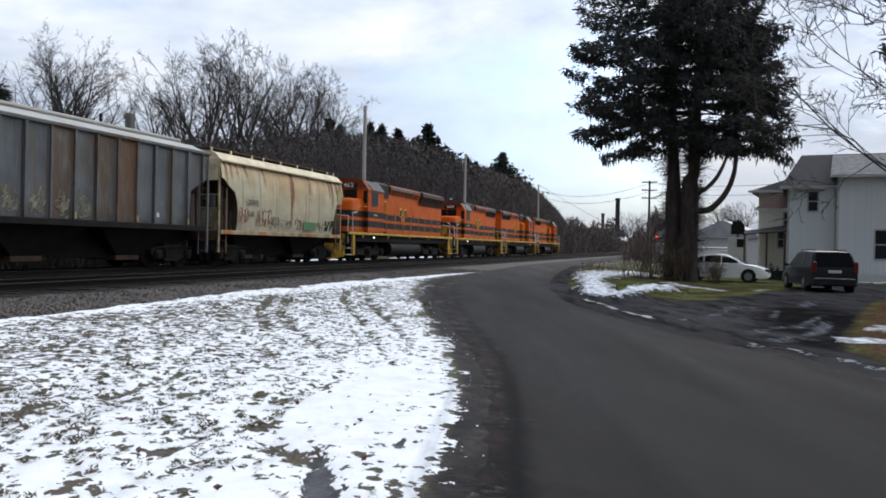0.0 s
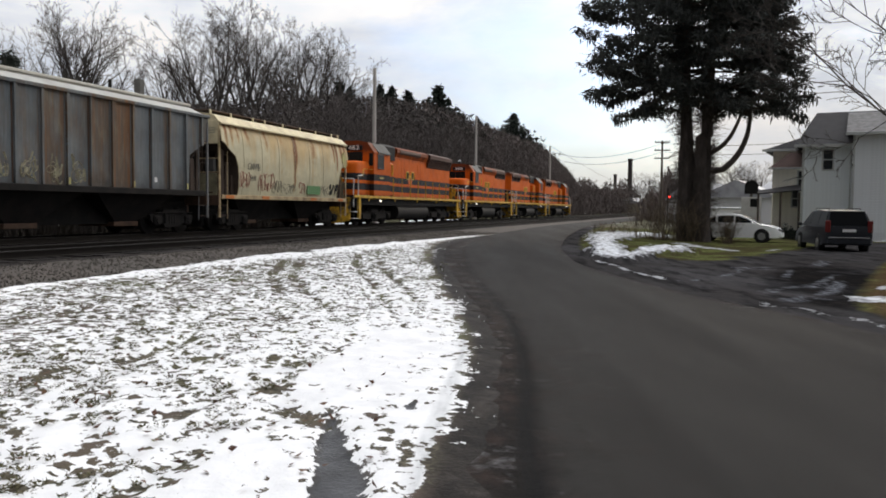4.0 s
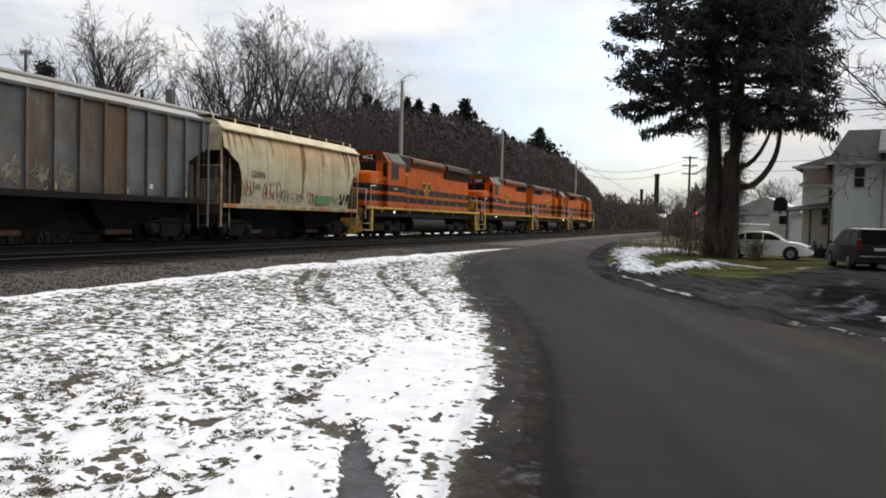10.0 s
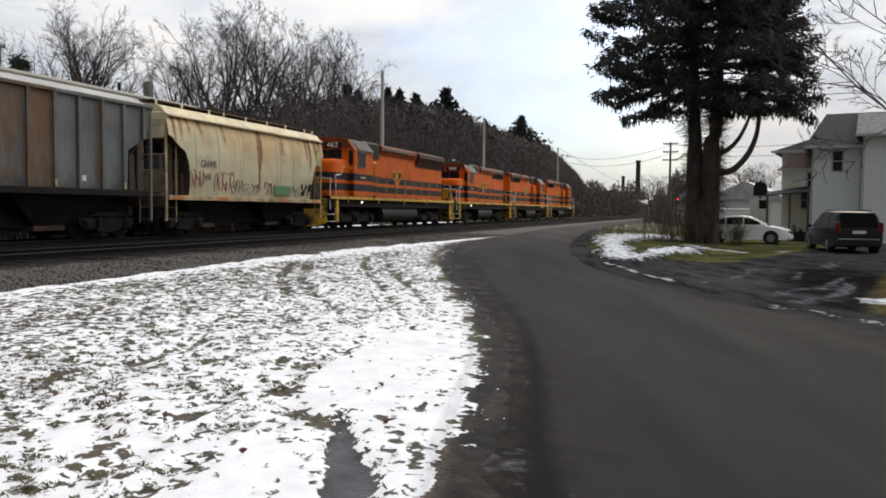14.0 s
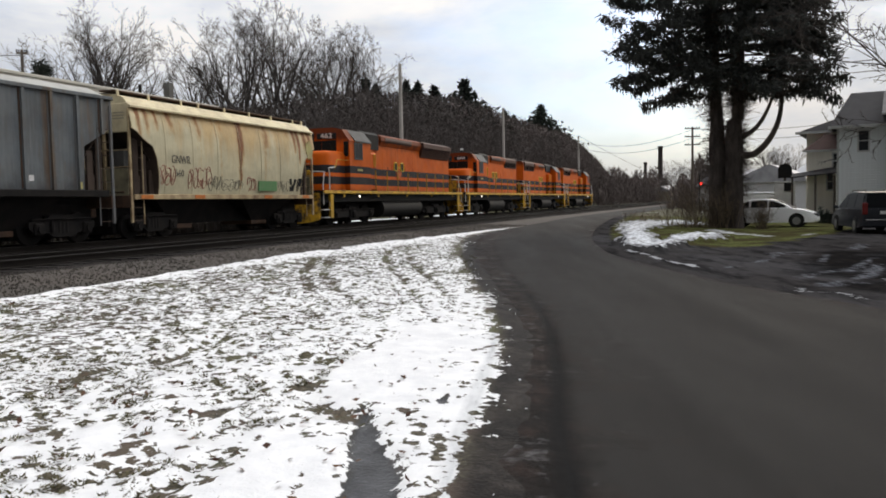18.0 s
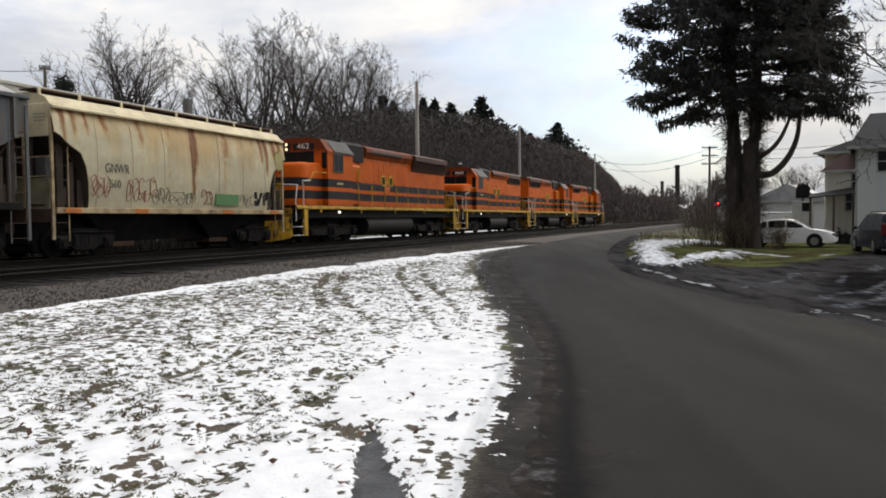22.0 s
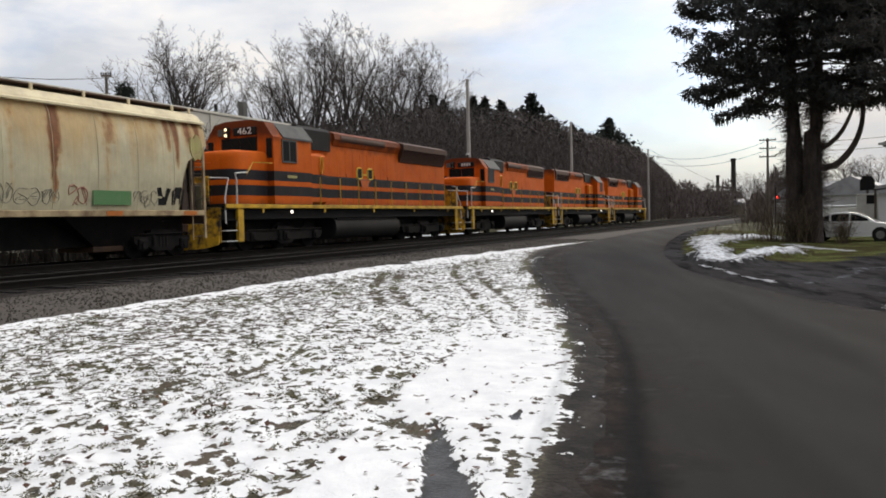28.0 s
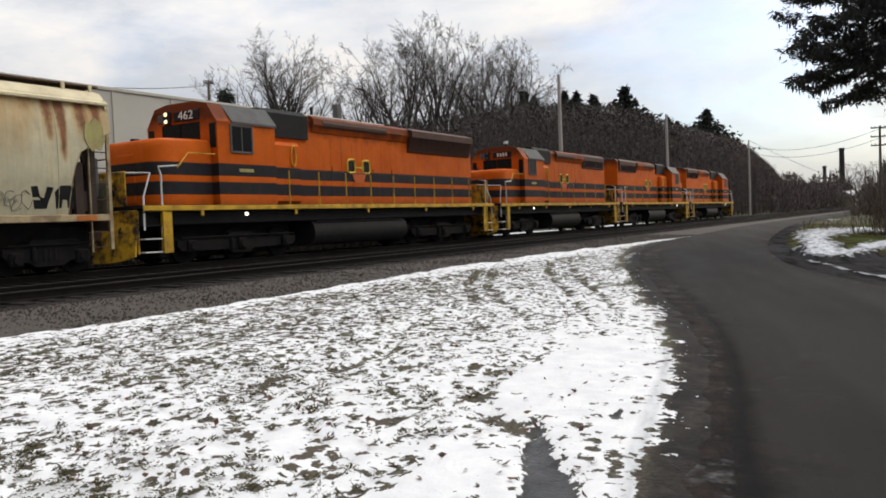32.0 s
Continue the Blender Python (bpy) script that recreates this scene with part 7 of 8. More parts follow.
far_end = at(400, 24, 9)
wire(POLES[1], POLES[2], 0.8, 0.012)
wire(POLES[2], far_end, 1.5, 0.03)
for dz in (8.8, 7.9):
    wire(polar(14.5, 88, dz), POLES[2] + Vector((0, 0, dz - 9.6)), 1.2, 0.022)
    wire(polar(14.5, 88, dz), polar(32, 75, dz + 0.5), 1.0, 0.02)
wire(Vector((q2.x, q2.y, 10.6)), polar(-48, 45, 10.5), 0.8, 0.018)


# ---- warehouse behind the train ----
def warehouse():
    ob = thing("warehouse", along(15.0, 30.0, 0.3), "long pale flat-roofed warehouse behind the train", "building")
    L0, L1, h = -35.0, 26.5, 7.42
    wall = worn("pale_metal_wall", (0.58, 0.56, 0.49), (0.42, 0.40, 0.35), 0.35, 0.4, 0.6)
    part("wall", Build().span(L0, L1, 0, 14, -0.5, h), wall, ob, "pale sheet-metal wall")
    part("roof_edge", Build().span(L0 - 0.05, L1 + 0.05, -0.06, 14.06, h - 0.02, h + 0.14, 0.02), wall, ob, "pale roof edge")
    for k in range(20):
        x = L0 + 1.5 + k * 3.1
        part("wall_rib", Build().span(x - 0.05, x + 0.05, -0.05, 0.0, -0.5, h - 0.03), wall, ob)
    part("roof_stack", Build().span(22.75, 23.15, 0.6, 1.0, h + 0.1, h + 1.15, 0.02), GREY_ROOF, ob, "dark square roof stack")
    part("vent_pipe", Build().tube([(20.6, 0.8, h), (20.6, 0.8, h + 0.75)], 0.09, 8), SOOTY, ob)


warehouse()


def ragged_top():
    """A thin dark conifer whose last boughs splay like a broom."""
    q = polar(-29.6, 50)
    rng = random.Random(99)
    ob = thing("conifer", pose(q.x, q.y, 0.3), "small ragged dark conifer top beyond the warehouse", "tree")
    part("trunk", Build().tube([(0, 0, -0.3), (0, 0, 6.0), (0, 0, 9.6)], [0.14, 0.08, 0.02], 7), BARK_SPRUCE, ob)
    vs, fs = [], []
    for i in range(15):
        z, a = rng.uniform(8.4, 9.3), rng.uniform(0, 6.28)
        d = Vector((math.cos(a), math.sin(a), 0))
        ln = rng.uniform(0.45, 0.75)
        line = [Vector((0, 0, z)) + d * ln * t + Vector((0, 0, ln * (0.75 * t - 0.25 * t * t))) for t in (0, 0.33, 0.66, 1)]
        clothe(vs, fs, rng, line, d, 0.25, 0.0, 0.06, 0.07)
    part("crown", raw_mesh("crown", vs, fs, FAR_NEEDLES), None, ob, "dark splayed boughs")


ragged_top()


# ---- the corner: snow bank, dirt drive, verge ----
def patch(name, material, label, category, cx, cy, rx, ry, turn, height, seed, kind="structure", n=44, rings=9, edge=0.42):
    """A low mound with an uneven outline that thins out at its edge."""
    vs, fs = [], []
    c, s = math.cos(radians(turn)), math.sin(radians(turn))
    for i in range(rings + 1):
        f = i / rings
        for k in range(n):
            w = 2 * math.pi * k / n
            wob = 1 + edge * noise.noise(Vector((math.cos(w) * 1.6, math.sin(w) * 1.6, seed))) + edge * 0.5 * noise.noise(Vector((math.cos(w) * 5, math.sin(w) * 5, seed)))
            x, y = rx * f * wob * math.cos(w), ry * f * wob * math.sin(w)
            X, Y = cx + c * x - s * y, cy + s * x + c * y
            z = height * (1 - f ** 2.2) + 0.25 * height * noise.noise(Vector((X * 1.3, Y * 1.3, seed))) * (1 - f) - 0.02 * (f > 0.99)
            vs.append((X, Y, ground_z(X, Y) + max(z, -0.02)))
    for i in range(rings):
        for k in range(n):
            a, b = i * n + k, i * n + (k + 1) % n
            fs.append((a, b, b + n, a + n))
    return solo(name, raw_mesh(name, vs, fs, material, True), material, label, category, kind=kind)


# old snow as strokes of (x, y, half width), with their thickness
BANKS = (
    (((5.9, 30.5, 0.32), (6.45, 34.3, 0.46), (7.5, 39.0, 0.65), (9.2, 44.5, 1.0), (11.0, 48.5, 1.2), (11.8, 46.5, 0.7), (11.4, 43.5, 0.3)), 0.18),
    (((6.9, 28.2, 0.34), (7.6, 29.4, 0.52), (8.4, 31.0, 0.62), (9.0, 32.6, 0.5)), 0.24),
    (((6.0, 31.2, 0.40), (5.6, 28.8, 0.44), (5.2, 26.8, 0.46), (4.85, 25.0, 0.40), (4.9, 24.2, 0.34), (5.6, 25.2, 0.34), (6.2, 26.6, 0.30)), 0.28),
    (((4.25, 23.6, 0.10), (4.45, 21.8, 0.12), (4.55, 20.3, 0.10), (4.9, 18.5, 0.11)), 0.035),
    (((11.1, 39, 0.40), (10.95, 36.5, 0.38), (11.15, 34.7, 0.34), (11.45, 32.5, 0.22)), 0.04),
    (((8.2, 23.0, 0.16), (8.8, 22.5, 0.18)), 0.02),
    (((5.2, 18.4, 0.10), (5.9, 18.9, 0.12)), 0.015),
    (((7.3, 17.2, 0.16), (8.0, 17.6, 0.22), (8.6, 18.6, 0.12), (9.95, 20.8, 0.10)), 0.02),
    (((7.2, 15.6, 0.10), (7.9, 16.6, 0.16), (9.1, 18.8, 0.12)), 0.02),
    (((6.4, 16.2, 0.14), (6.8, 16.9, 0.12)), 0.02),
    (((8.3, 19.9, 0.08), (9.4, 22.2, 0.10)), 0.02),
    (((6.2, 14.6, 0.16), (6.8, 15.4, 0.20), (7.0, 15.0, 0.14)), 0.02),
    (((6.8, 20.0, 0.12), (7.7, 21.6, 0.10), (8.6, 23.4, 0.14), (9.3, 23.6, 0.16)), 0.02),
    (((11.0, 24.2, 0.16), (12.4, 26.6, 0.16)), 0.02),
    (((5.5, 14.8, 0.10), (5.55, 13.8, 0.16), (5.85, 13.3, 0.13), (5.95, 12.5, 0.16), (6.2, 12.0, 0.20), (6.45, 11.1, 0.20), (6.9, 9, 0.25)), 0.0292),
    (((7.7, 15.2, 0.22), (7.95, 14.9, 0.36), (8.4, 14.6, 0.45), (9.6, 14.2, 0.5)), 0.05),
    (((9.1, 17.0, 0.20), (10.0, 17.8, 0.28), (11.5, 18.8, 0.35)), 0.04),
    (((22.6, 44.4, 0.5), (24.5, 44.5, 0.5), (26, 45, 0.4)), 0.10),
    (((13.0, 33.0, 0.18), (13.9, 34.2, 0.2)), 0.03),
)


def make_corner():
    """Verge, muddy drive and old snow on the corner: one fine surface round the eye, cut into objects."""
    road = smooth_line(ROAD_RIGHT, 0.5)
    road_y, road_x = [p.y for p in road], [p.x for p in road]
    banks = []
    for line, depth in BANKS:
        pts = smooth_line(line, 0.15)
        banks.append((np.array([(p.x, p.y) for p in pts]), np.array([p.z for p in pts]), depth))
    azs = np.arange(3.0, 35.0, 0.08)
    rs = np.geomspace(8.0, 64, 230)
    n = len(azs)
    vs, snow, slush, mud_at, litter, churned, owner = [], [], [], [], [], [], []
    for r in rs:
        for az in azs:
            x, y = r * math.sin(radians(az)), r * math.cos(radians(az))
            v = Vector((x, y, 0))
            out = x - float(np.interp(y, road_y, road_x))
            best, who, depth = 0.0, -1, 0.0
            if out > -0.3:
                for b, (xy, half, thick) in enumerate(banks):
                    if abs(x - xy[0][0]) > 7 or abs(y - xy[0][1]) > 22:
                        continue
                    k = 1.25 - np.sqrt(((xy - (x, y)) ** 2).sum(1)) / (half * 1.6)
                    k = float(k.max())
                    if k > best:
                        best, who, depth = k, b, thick
            lie = best + 0.55 * noise.noise(v * 1.4) + 0.42 * noise.noise(v * 4.0) + 0.2 * noise.noise(v * 9) if best > 0 else 0.0
            lie = min(1.0, max(0.0, lie))
            bound = float(np.interp(x, [4.5, 6.2, 7.4, 10.3, 14.8, 20], [29.5, 27.0, 25.6, 28.4, 34.5, 43])) + 1.2 * noise.noise(v * 0.5)
            right = float(np.interp(y, [9, 11.2, 13.4, 15.2, 19.9, 25.7, 31, 45], [6.0, 6.6, 6.9, 7.7, 10.4, 13.8, 17.5, 26]))
            drive = min((bound - y) * 0.6, right - x)
            near_road = 0.75 - out if y > 17 else -1.0
            soil = float(np.interp(max(drive, near_road), [-0.5, 0.5], [0.0, 1.0]))
            step = min(1.0, lie * 1.6)
            z = 0.020 + depth * step * step * (3 - 2 * step) * (0.7 + 0.5 * noise.noise(v * 2.3)) + 0.02 * noise.noise(v * 2.5)
            if drive > 0:
                z += 0.035 * math.sin((x * 0.86 - y * 0.5) * 3.4 + 1.5 * noise.noise(v * 0.4)) * min(1, drive) * max(0, 0.35 + noise.noise(v * 0.22))
            z += float(np.interp(out, [-0.3, 0.0, 0.25], [-0.06, -0.012, 0.0]))
            vs.append((x, y, ground_z(x, y) + z))
            snow.append(lie * float(np.interp(depth, [0.025, 0.03, 0.05, 0.08], [0.0, 0.46, 0.70, 0.82])))
            # thinnest strokes: slush together with painted wet sheen
            slush.append(lie if 0 < depth <= 0.025 else 0.0)
            mud_at.append(soil)
            # the deep churned part of the drive
            churned.append(min(1.0, max(0.0, 2.2 * (1.1 - math.hypot((0.42 * (x - 9.0) + 0.91 * (y - 19.3)) / 6.5, (0.91 * (x - 9.0) - 0.42 * (y - 19.3)) / 1.5) + 0.5 * noise.noise(v * 0.6)))))
            litter.append(float(np.interp(x - right, [-0.2, 0.6], [0.0, 1.0])))
            owner.append((out > -0.28, who if lie > 0.5 and depth > 0.025 else -1, soil > 0.5))
    faces = {}
    for i in range(len(rs) - 1):
        for k in range(n - 1):
            a = i * n + k
            q = (a, a + 1, a + n + 1, a + n)
            if all(owner[c][0] for c in q):
                who, soil = owner[a][1], owner[a][2]
                faces.setdefault(("snow", who) if who >= 0 else ("drive" if soil else "verge", 0), []).append(q)
    for (kind, who), fs in faces.items():
        used = sorted({c for q in fs for c in q})
        number = {c: j for j, c in enumerate(used)}
        name, label, category = {"snow": ("snow_bank", "dirty old snow with grass and soil showing through on the corner", "snow"), "drive": ("dirt_drive", "muddy rutted driveway with slush and puddles, sky sheen painted in", "driveway"),
                                 "verge": ("corner_verge", "green and brown winter turf with leaf litter on the corner", "verge")}[kind]
        me = raw_mesh(name, [vs[c] for c in used], [tuple(number[c] for c in q) for q in fs], CORNER, True)
        for key, values in (("snow", snow), ("slush", slush), ("mud", mud_at), ("litter", litter), ("churned", churned)):
            me.attributes.new(key, "FLOAT", "POINT").data.foreach_set("value", [values[c] for c in used])
        solo(name, me, CORNER, label, category, kind="structure", group="old snow on the corner" if kind == "snow" else "")


make_corner()


def grass_tufts():
    """Blades that stand out of the thin snow, thick near the eye."""
    rng = random.Random(31)
    vs, fs = [], []
    for _ in range(7000):
        y = 3.4 + 17 * rng.random() ** 1.25
        x = rng.uniform(-0.75 * y - 1.5, -0.2)
        s, p = across(x, y)
        if p > 9.3 or (x > -0.40 and y < 9) or (abs(x + 0.87 - 0.18 * (5.62 - y)) < 0.30 and y < 5.9):
            continue
        dens = 0.55 * noise.noise(Vector((x * 0.7, y * 0.5, 5))) + 0.9 * noise.noise(Vector((x * 2.6, y * 1.8, 8))) + 0.04 * (p - 5)
        smooth = 1.5 * max(0.0, 1 - math.hypot((x + 0.55 + 0.06 * (y - 8)) / 1.0, (y - 8.2) / 3.8))
        smooth += 2.0 * (math.hypot((x + 0.78 - 0.12 * (y - 7.8)) / 0.50, (y - 7.8) / 1.9) < 1.0 or math.hypot((x + 1.17) / 0.40, (y - 4.45) / 0.75) < 1.0)
        if dens - smooth < -0.05 + rng.uniform(-0.45, 0.25):
            continue
        z = ground_z(x, y) + 0.045
        r = rng.uniform(0.014, 0.038) * (1.6 if rng.random() < 0.25 else 1.0)
        hgt = rng.uniform(0.006, 0.024)
        for _ in range(int(8 + 240 * r)):
            a, d = rng.uniform(0, 6.28), r * math.sqrt(rng.random())
            c = Vector((x + math.cos(a) * d * 1.2, y + math.sin(a) * d * 1.5, z + 0.012 * rng.random()))
            tip = Vector((rng.gauss(0, 0.014) + math.cos(a) * 0.012, rng.gauss(0, 0.014) + math.sin(a) * 0.012, hgt * rng.uniform(0.3, 1.2)))
            w = rng.uniform(0.005, 0.013)
            b = rng.uniform(0, 6.28)
            sd = Vector((math.cos(b) * w, math.sin(b) * w, 0))
            n = len(vs)
            vs += [tuple(c - sd), tuple(c + sd), tuple(c + tip)]
            fs.append((n, n + 1, n + 2))
    solo("grass_tufts", raw_mesh("grass_tufts", vs, fs, BLADES), BLADES, "faded winter grass tufts poking through snow", "grass", kind="stuff")
    # fallen leaves on the snow
    rng = random.Random(77)
    vs, fs = [], []
    for _ in range(420):
        y = 3.6 + 14 * rng.random() ** 1.4
        x = rng.uniform(-0.62 * y - 1, -0.3)
        if across(x, y)[1] > 9.2:
            continue
        spin = Euler((rng.gauss(0, 0.35), rng.gauss(0, 0.35), rng.uniform(0, 6.28))).to_matrix()
        c, r, n = Vector((x, y, ground_z(x, y) + 0.058)), rng.uniform(0.018, 0.036), len(vs)
        vs += [tuple(c + spin @ Vector(o) * r) for o in ((1.2, 0, 0.25), (0.3, 0.7, 0), (-1.0, 0.2, 0.2), (-0.2, -0.65, 0.05))]
        fs.append((n, n + 1, n + 2, n + 3))
    solo("fallen_leaves", raw_mesh("fallen_leaves", vs, fs, DEAD_LEAVES), DEAD_LEAVES, "curled reddish-brown fallen leaves on the lawn", "leaves", kind="stuff")
    # snow crumbs and clods along the edge of the shoulder
    vs, fs, vs2, fs2 = [], [], [], []
    for k in range(64):
        y = 4 + 22 * rng.random() ** 1.3
        edge = np.interp(y, [4, 5.2, 8.3, 11.5, 17, 22.5, 30], [0.0, 0.05, 0.2, 0.15, -0.35, -0.65, -0.3])
        x = edge + abs(rng.gauss(0, 0.12)) + 0.02
        r = rng.uniform(0.004, 0.011) * (1 + 0.05 * y)
        v, f = (vs, fs) if k % 2 else (vs2, fs2)
        c = Vector((x, y, ground_z(x, y) + 0.035))
        n = len(v)
        spin = Euler((rng.random() * 6, rng.random() * 6, rng.random() * 6)).to_matrix()
        for o in ((1.6, 0, 0), (-1.6, 0, 0), (0, 1, 0), (0, -1, 0), (0, 0, 0.7), (0, 0, -0.7)):
            o = spin @ Vector(o) * r
            v.append((c.x + o.x, c.y + o.y * 1.6, c.z + o.z * 0.35))
        f += [(n + a, n + b, n + d) for a, b, d in ((0, 2, 4), (2, 1, 4), (1, 3, 4), (3, 0, 4), (2, 0, 5), (1, 2, 5), (3, 1, 5), (0, 3, 5))]
    solo("snow_crumbs", raw_mesh("snow_crumbs", vs, fs, CLEAN_SNOW), CLEAN_SNOW, "crumbs of snow along the muddy shoulder", "snow", kind="stuff")
    solo("soil_clods", raw_mesh("soil_clods", vs2, fs2, MUD), MUD, "clods of dark soil along the lawn's edge", "soil", kind="stuff")


grass_tufts()


def brush_clump(cx, cy, rx, ry, h, count, seed, label, material=DRY_STEMS, name="dry_brush"):
    """Thin dead stems and canes."""
    rng = random.Random(seed)
    b = Build()
    for _ in range(count):
        a, d = rng.uniform(0, 6.28), math.sqrt(rng.random())
        x, y = cx + math.cos(a) * rx * d, cy + math.sin(a) * ry * d
        z = ground_z(x, y)
        hh = h * rng.uniform(0.5, 1.1)
        lean = Vector((rng.gauss(0, 0.34), rng.gauss(0, 0.34), 1)).normalized() * hh
        p0 = Vector((x, y, z - 0.05))
        b.tube([p0, p0 + lean * 0.6, p0 + lean + Vector((rng.gauss(0, 0.1), rng.gauss(0, 0.1), 0))], [0.013, 0.010, 0.004], 3, False)
        for _ in range(6):
            q0 = p0 + lean * rng.uniform(0.35, 0.95)
            b.tube([q0, q0 + Vector((rng.gauss(0, 0.25), rng.gauss(0, 0.25), rng.uniform(0, 0.4))) * min(1, h)], [0.008, 0.003], 3, False)
    return solo(name, raw_mesh(name, b.v, b.f, material), material, label, "shrub", group="dead shrubs on the corner")


brush_clump(10.7, 42.0, 1.3, 1.0, 2.3, 70, 1, "dead brown brush at the foot of the spruce")
brush_clump(11.1, 42.6, 0.45, 0.4, 3.4, 34, 2, "tall dead stems at the foot of the spruce")
brush_clump(9.4, 46.5, 1.2, 1.0, 0.8, 40, 3, "low dead weeds beside the snow bank")
brush_clump(14.0, 40.8, 0.25, 0.2, 1.5, 50, 4, "pale dead ornamental grass beside the tree")
brush_clump(12.3, 41.9, 0.9, 0.5, 2.3, 70, 6, "tall dead stems at the foot of the spruce")

for az, r, h in ((22.9, 50.8, 0.75), (23.3, 50.6, 0.6), (22.5, 51.5, 0.9)):
    q = polar(az, r)
    rng = random.Random(int(az * 100))
    shrub = thing("evergreen_shrub", pose(q.x, q.y, 0), "small dark evergreen shrub beside the porch", "shrub", "shrubs by the porch")
    part("stem", Build().tube([(0, 0, -0.1), (0, 0, h * 0.8)], [0.04, 0.015], 5), BARK_SPRUCE, shrub)
    part("foliage", raw_mesh("foliage", *conifer_arrays(rng, h, h * 0.9, 12, 16, h * 0.12), FAR_NEEDLES), None, shrub, "dark green foliage")


# ---- vehicles ----
def wheel(parent, x, y, r=0.32, w=0.2):
    s = 1 if y > 0 else -1
    tyre = part("wheel", Build().tube([(x, y - s * w / 2, r), (x, y - s * w / 2 + s * 0.03, r), (x, y + s * w / 2 - s * 0.03, r), (x, y + s * w / 2, r)], [r * 0.9, r, r, r * 0.88], 20), TYRE, parent, "black tyre", True)
    part("rim", Build().tube([(x, y + s * (w / 2 - 0.02), r), (x, y + s * (w / 2 + 0.012), r)], [r * 0.66, r * 0.60], 14), ALLOY, tyre, "alloy rim")


TYRE = worn("tyre_rubber", (0.015, 0.015, 0.016), (0.04, 0.036, 0.032), 4, 0.5, 0.85)
ALLOY = worn("alloy", (0.35, 0.35, 0.36), (0.1, 0.1, 0.1), 5, 0.4, 0.35, 0.8)
CAR_WHITE = Mat("white_car_paint", 0.25, 0, 0.5)
CAR_WHITE.color(CAR_WHITE.ramp(CAR_WHITE.noise(1.5, 4), (0.3, (0.88, 0.89, 0.90)), (0.7, (0.93, 0.94, 0.95))))
CAR_WHITE = CAR_WHITE.m
VAN_PAINT = Mat("dark_blue_grey_paint", 0.4, 0.0, 0.25)
VAN_PAINT.color(VAN_PAINT.ramp(VAN_PAINT.noise(1.8, 5), (0.3, (0.014, 0.016, 0.021)), (0.7, (0.026, 0.029, 0.036))))
VAN_PAINT = VAN_PAINT.m
CAR_GLASS = worn("car_glass", (0.007, 0.008, 0.009), (0.010, 0.010, 0.011), 3, 0.3, 0.35, 0.0, 0.05, 0.0)
TAIL_RED = worn("tail_lamp", (0.14, 0.010, 0.010), (0.1, 0.01, 0.01), 4, 0.3, 0.25)


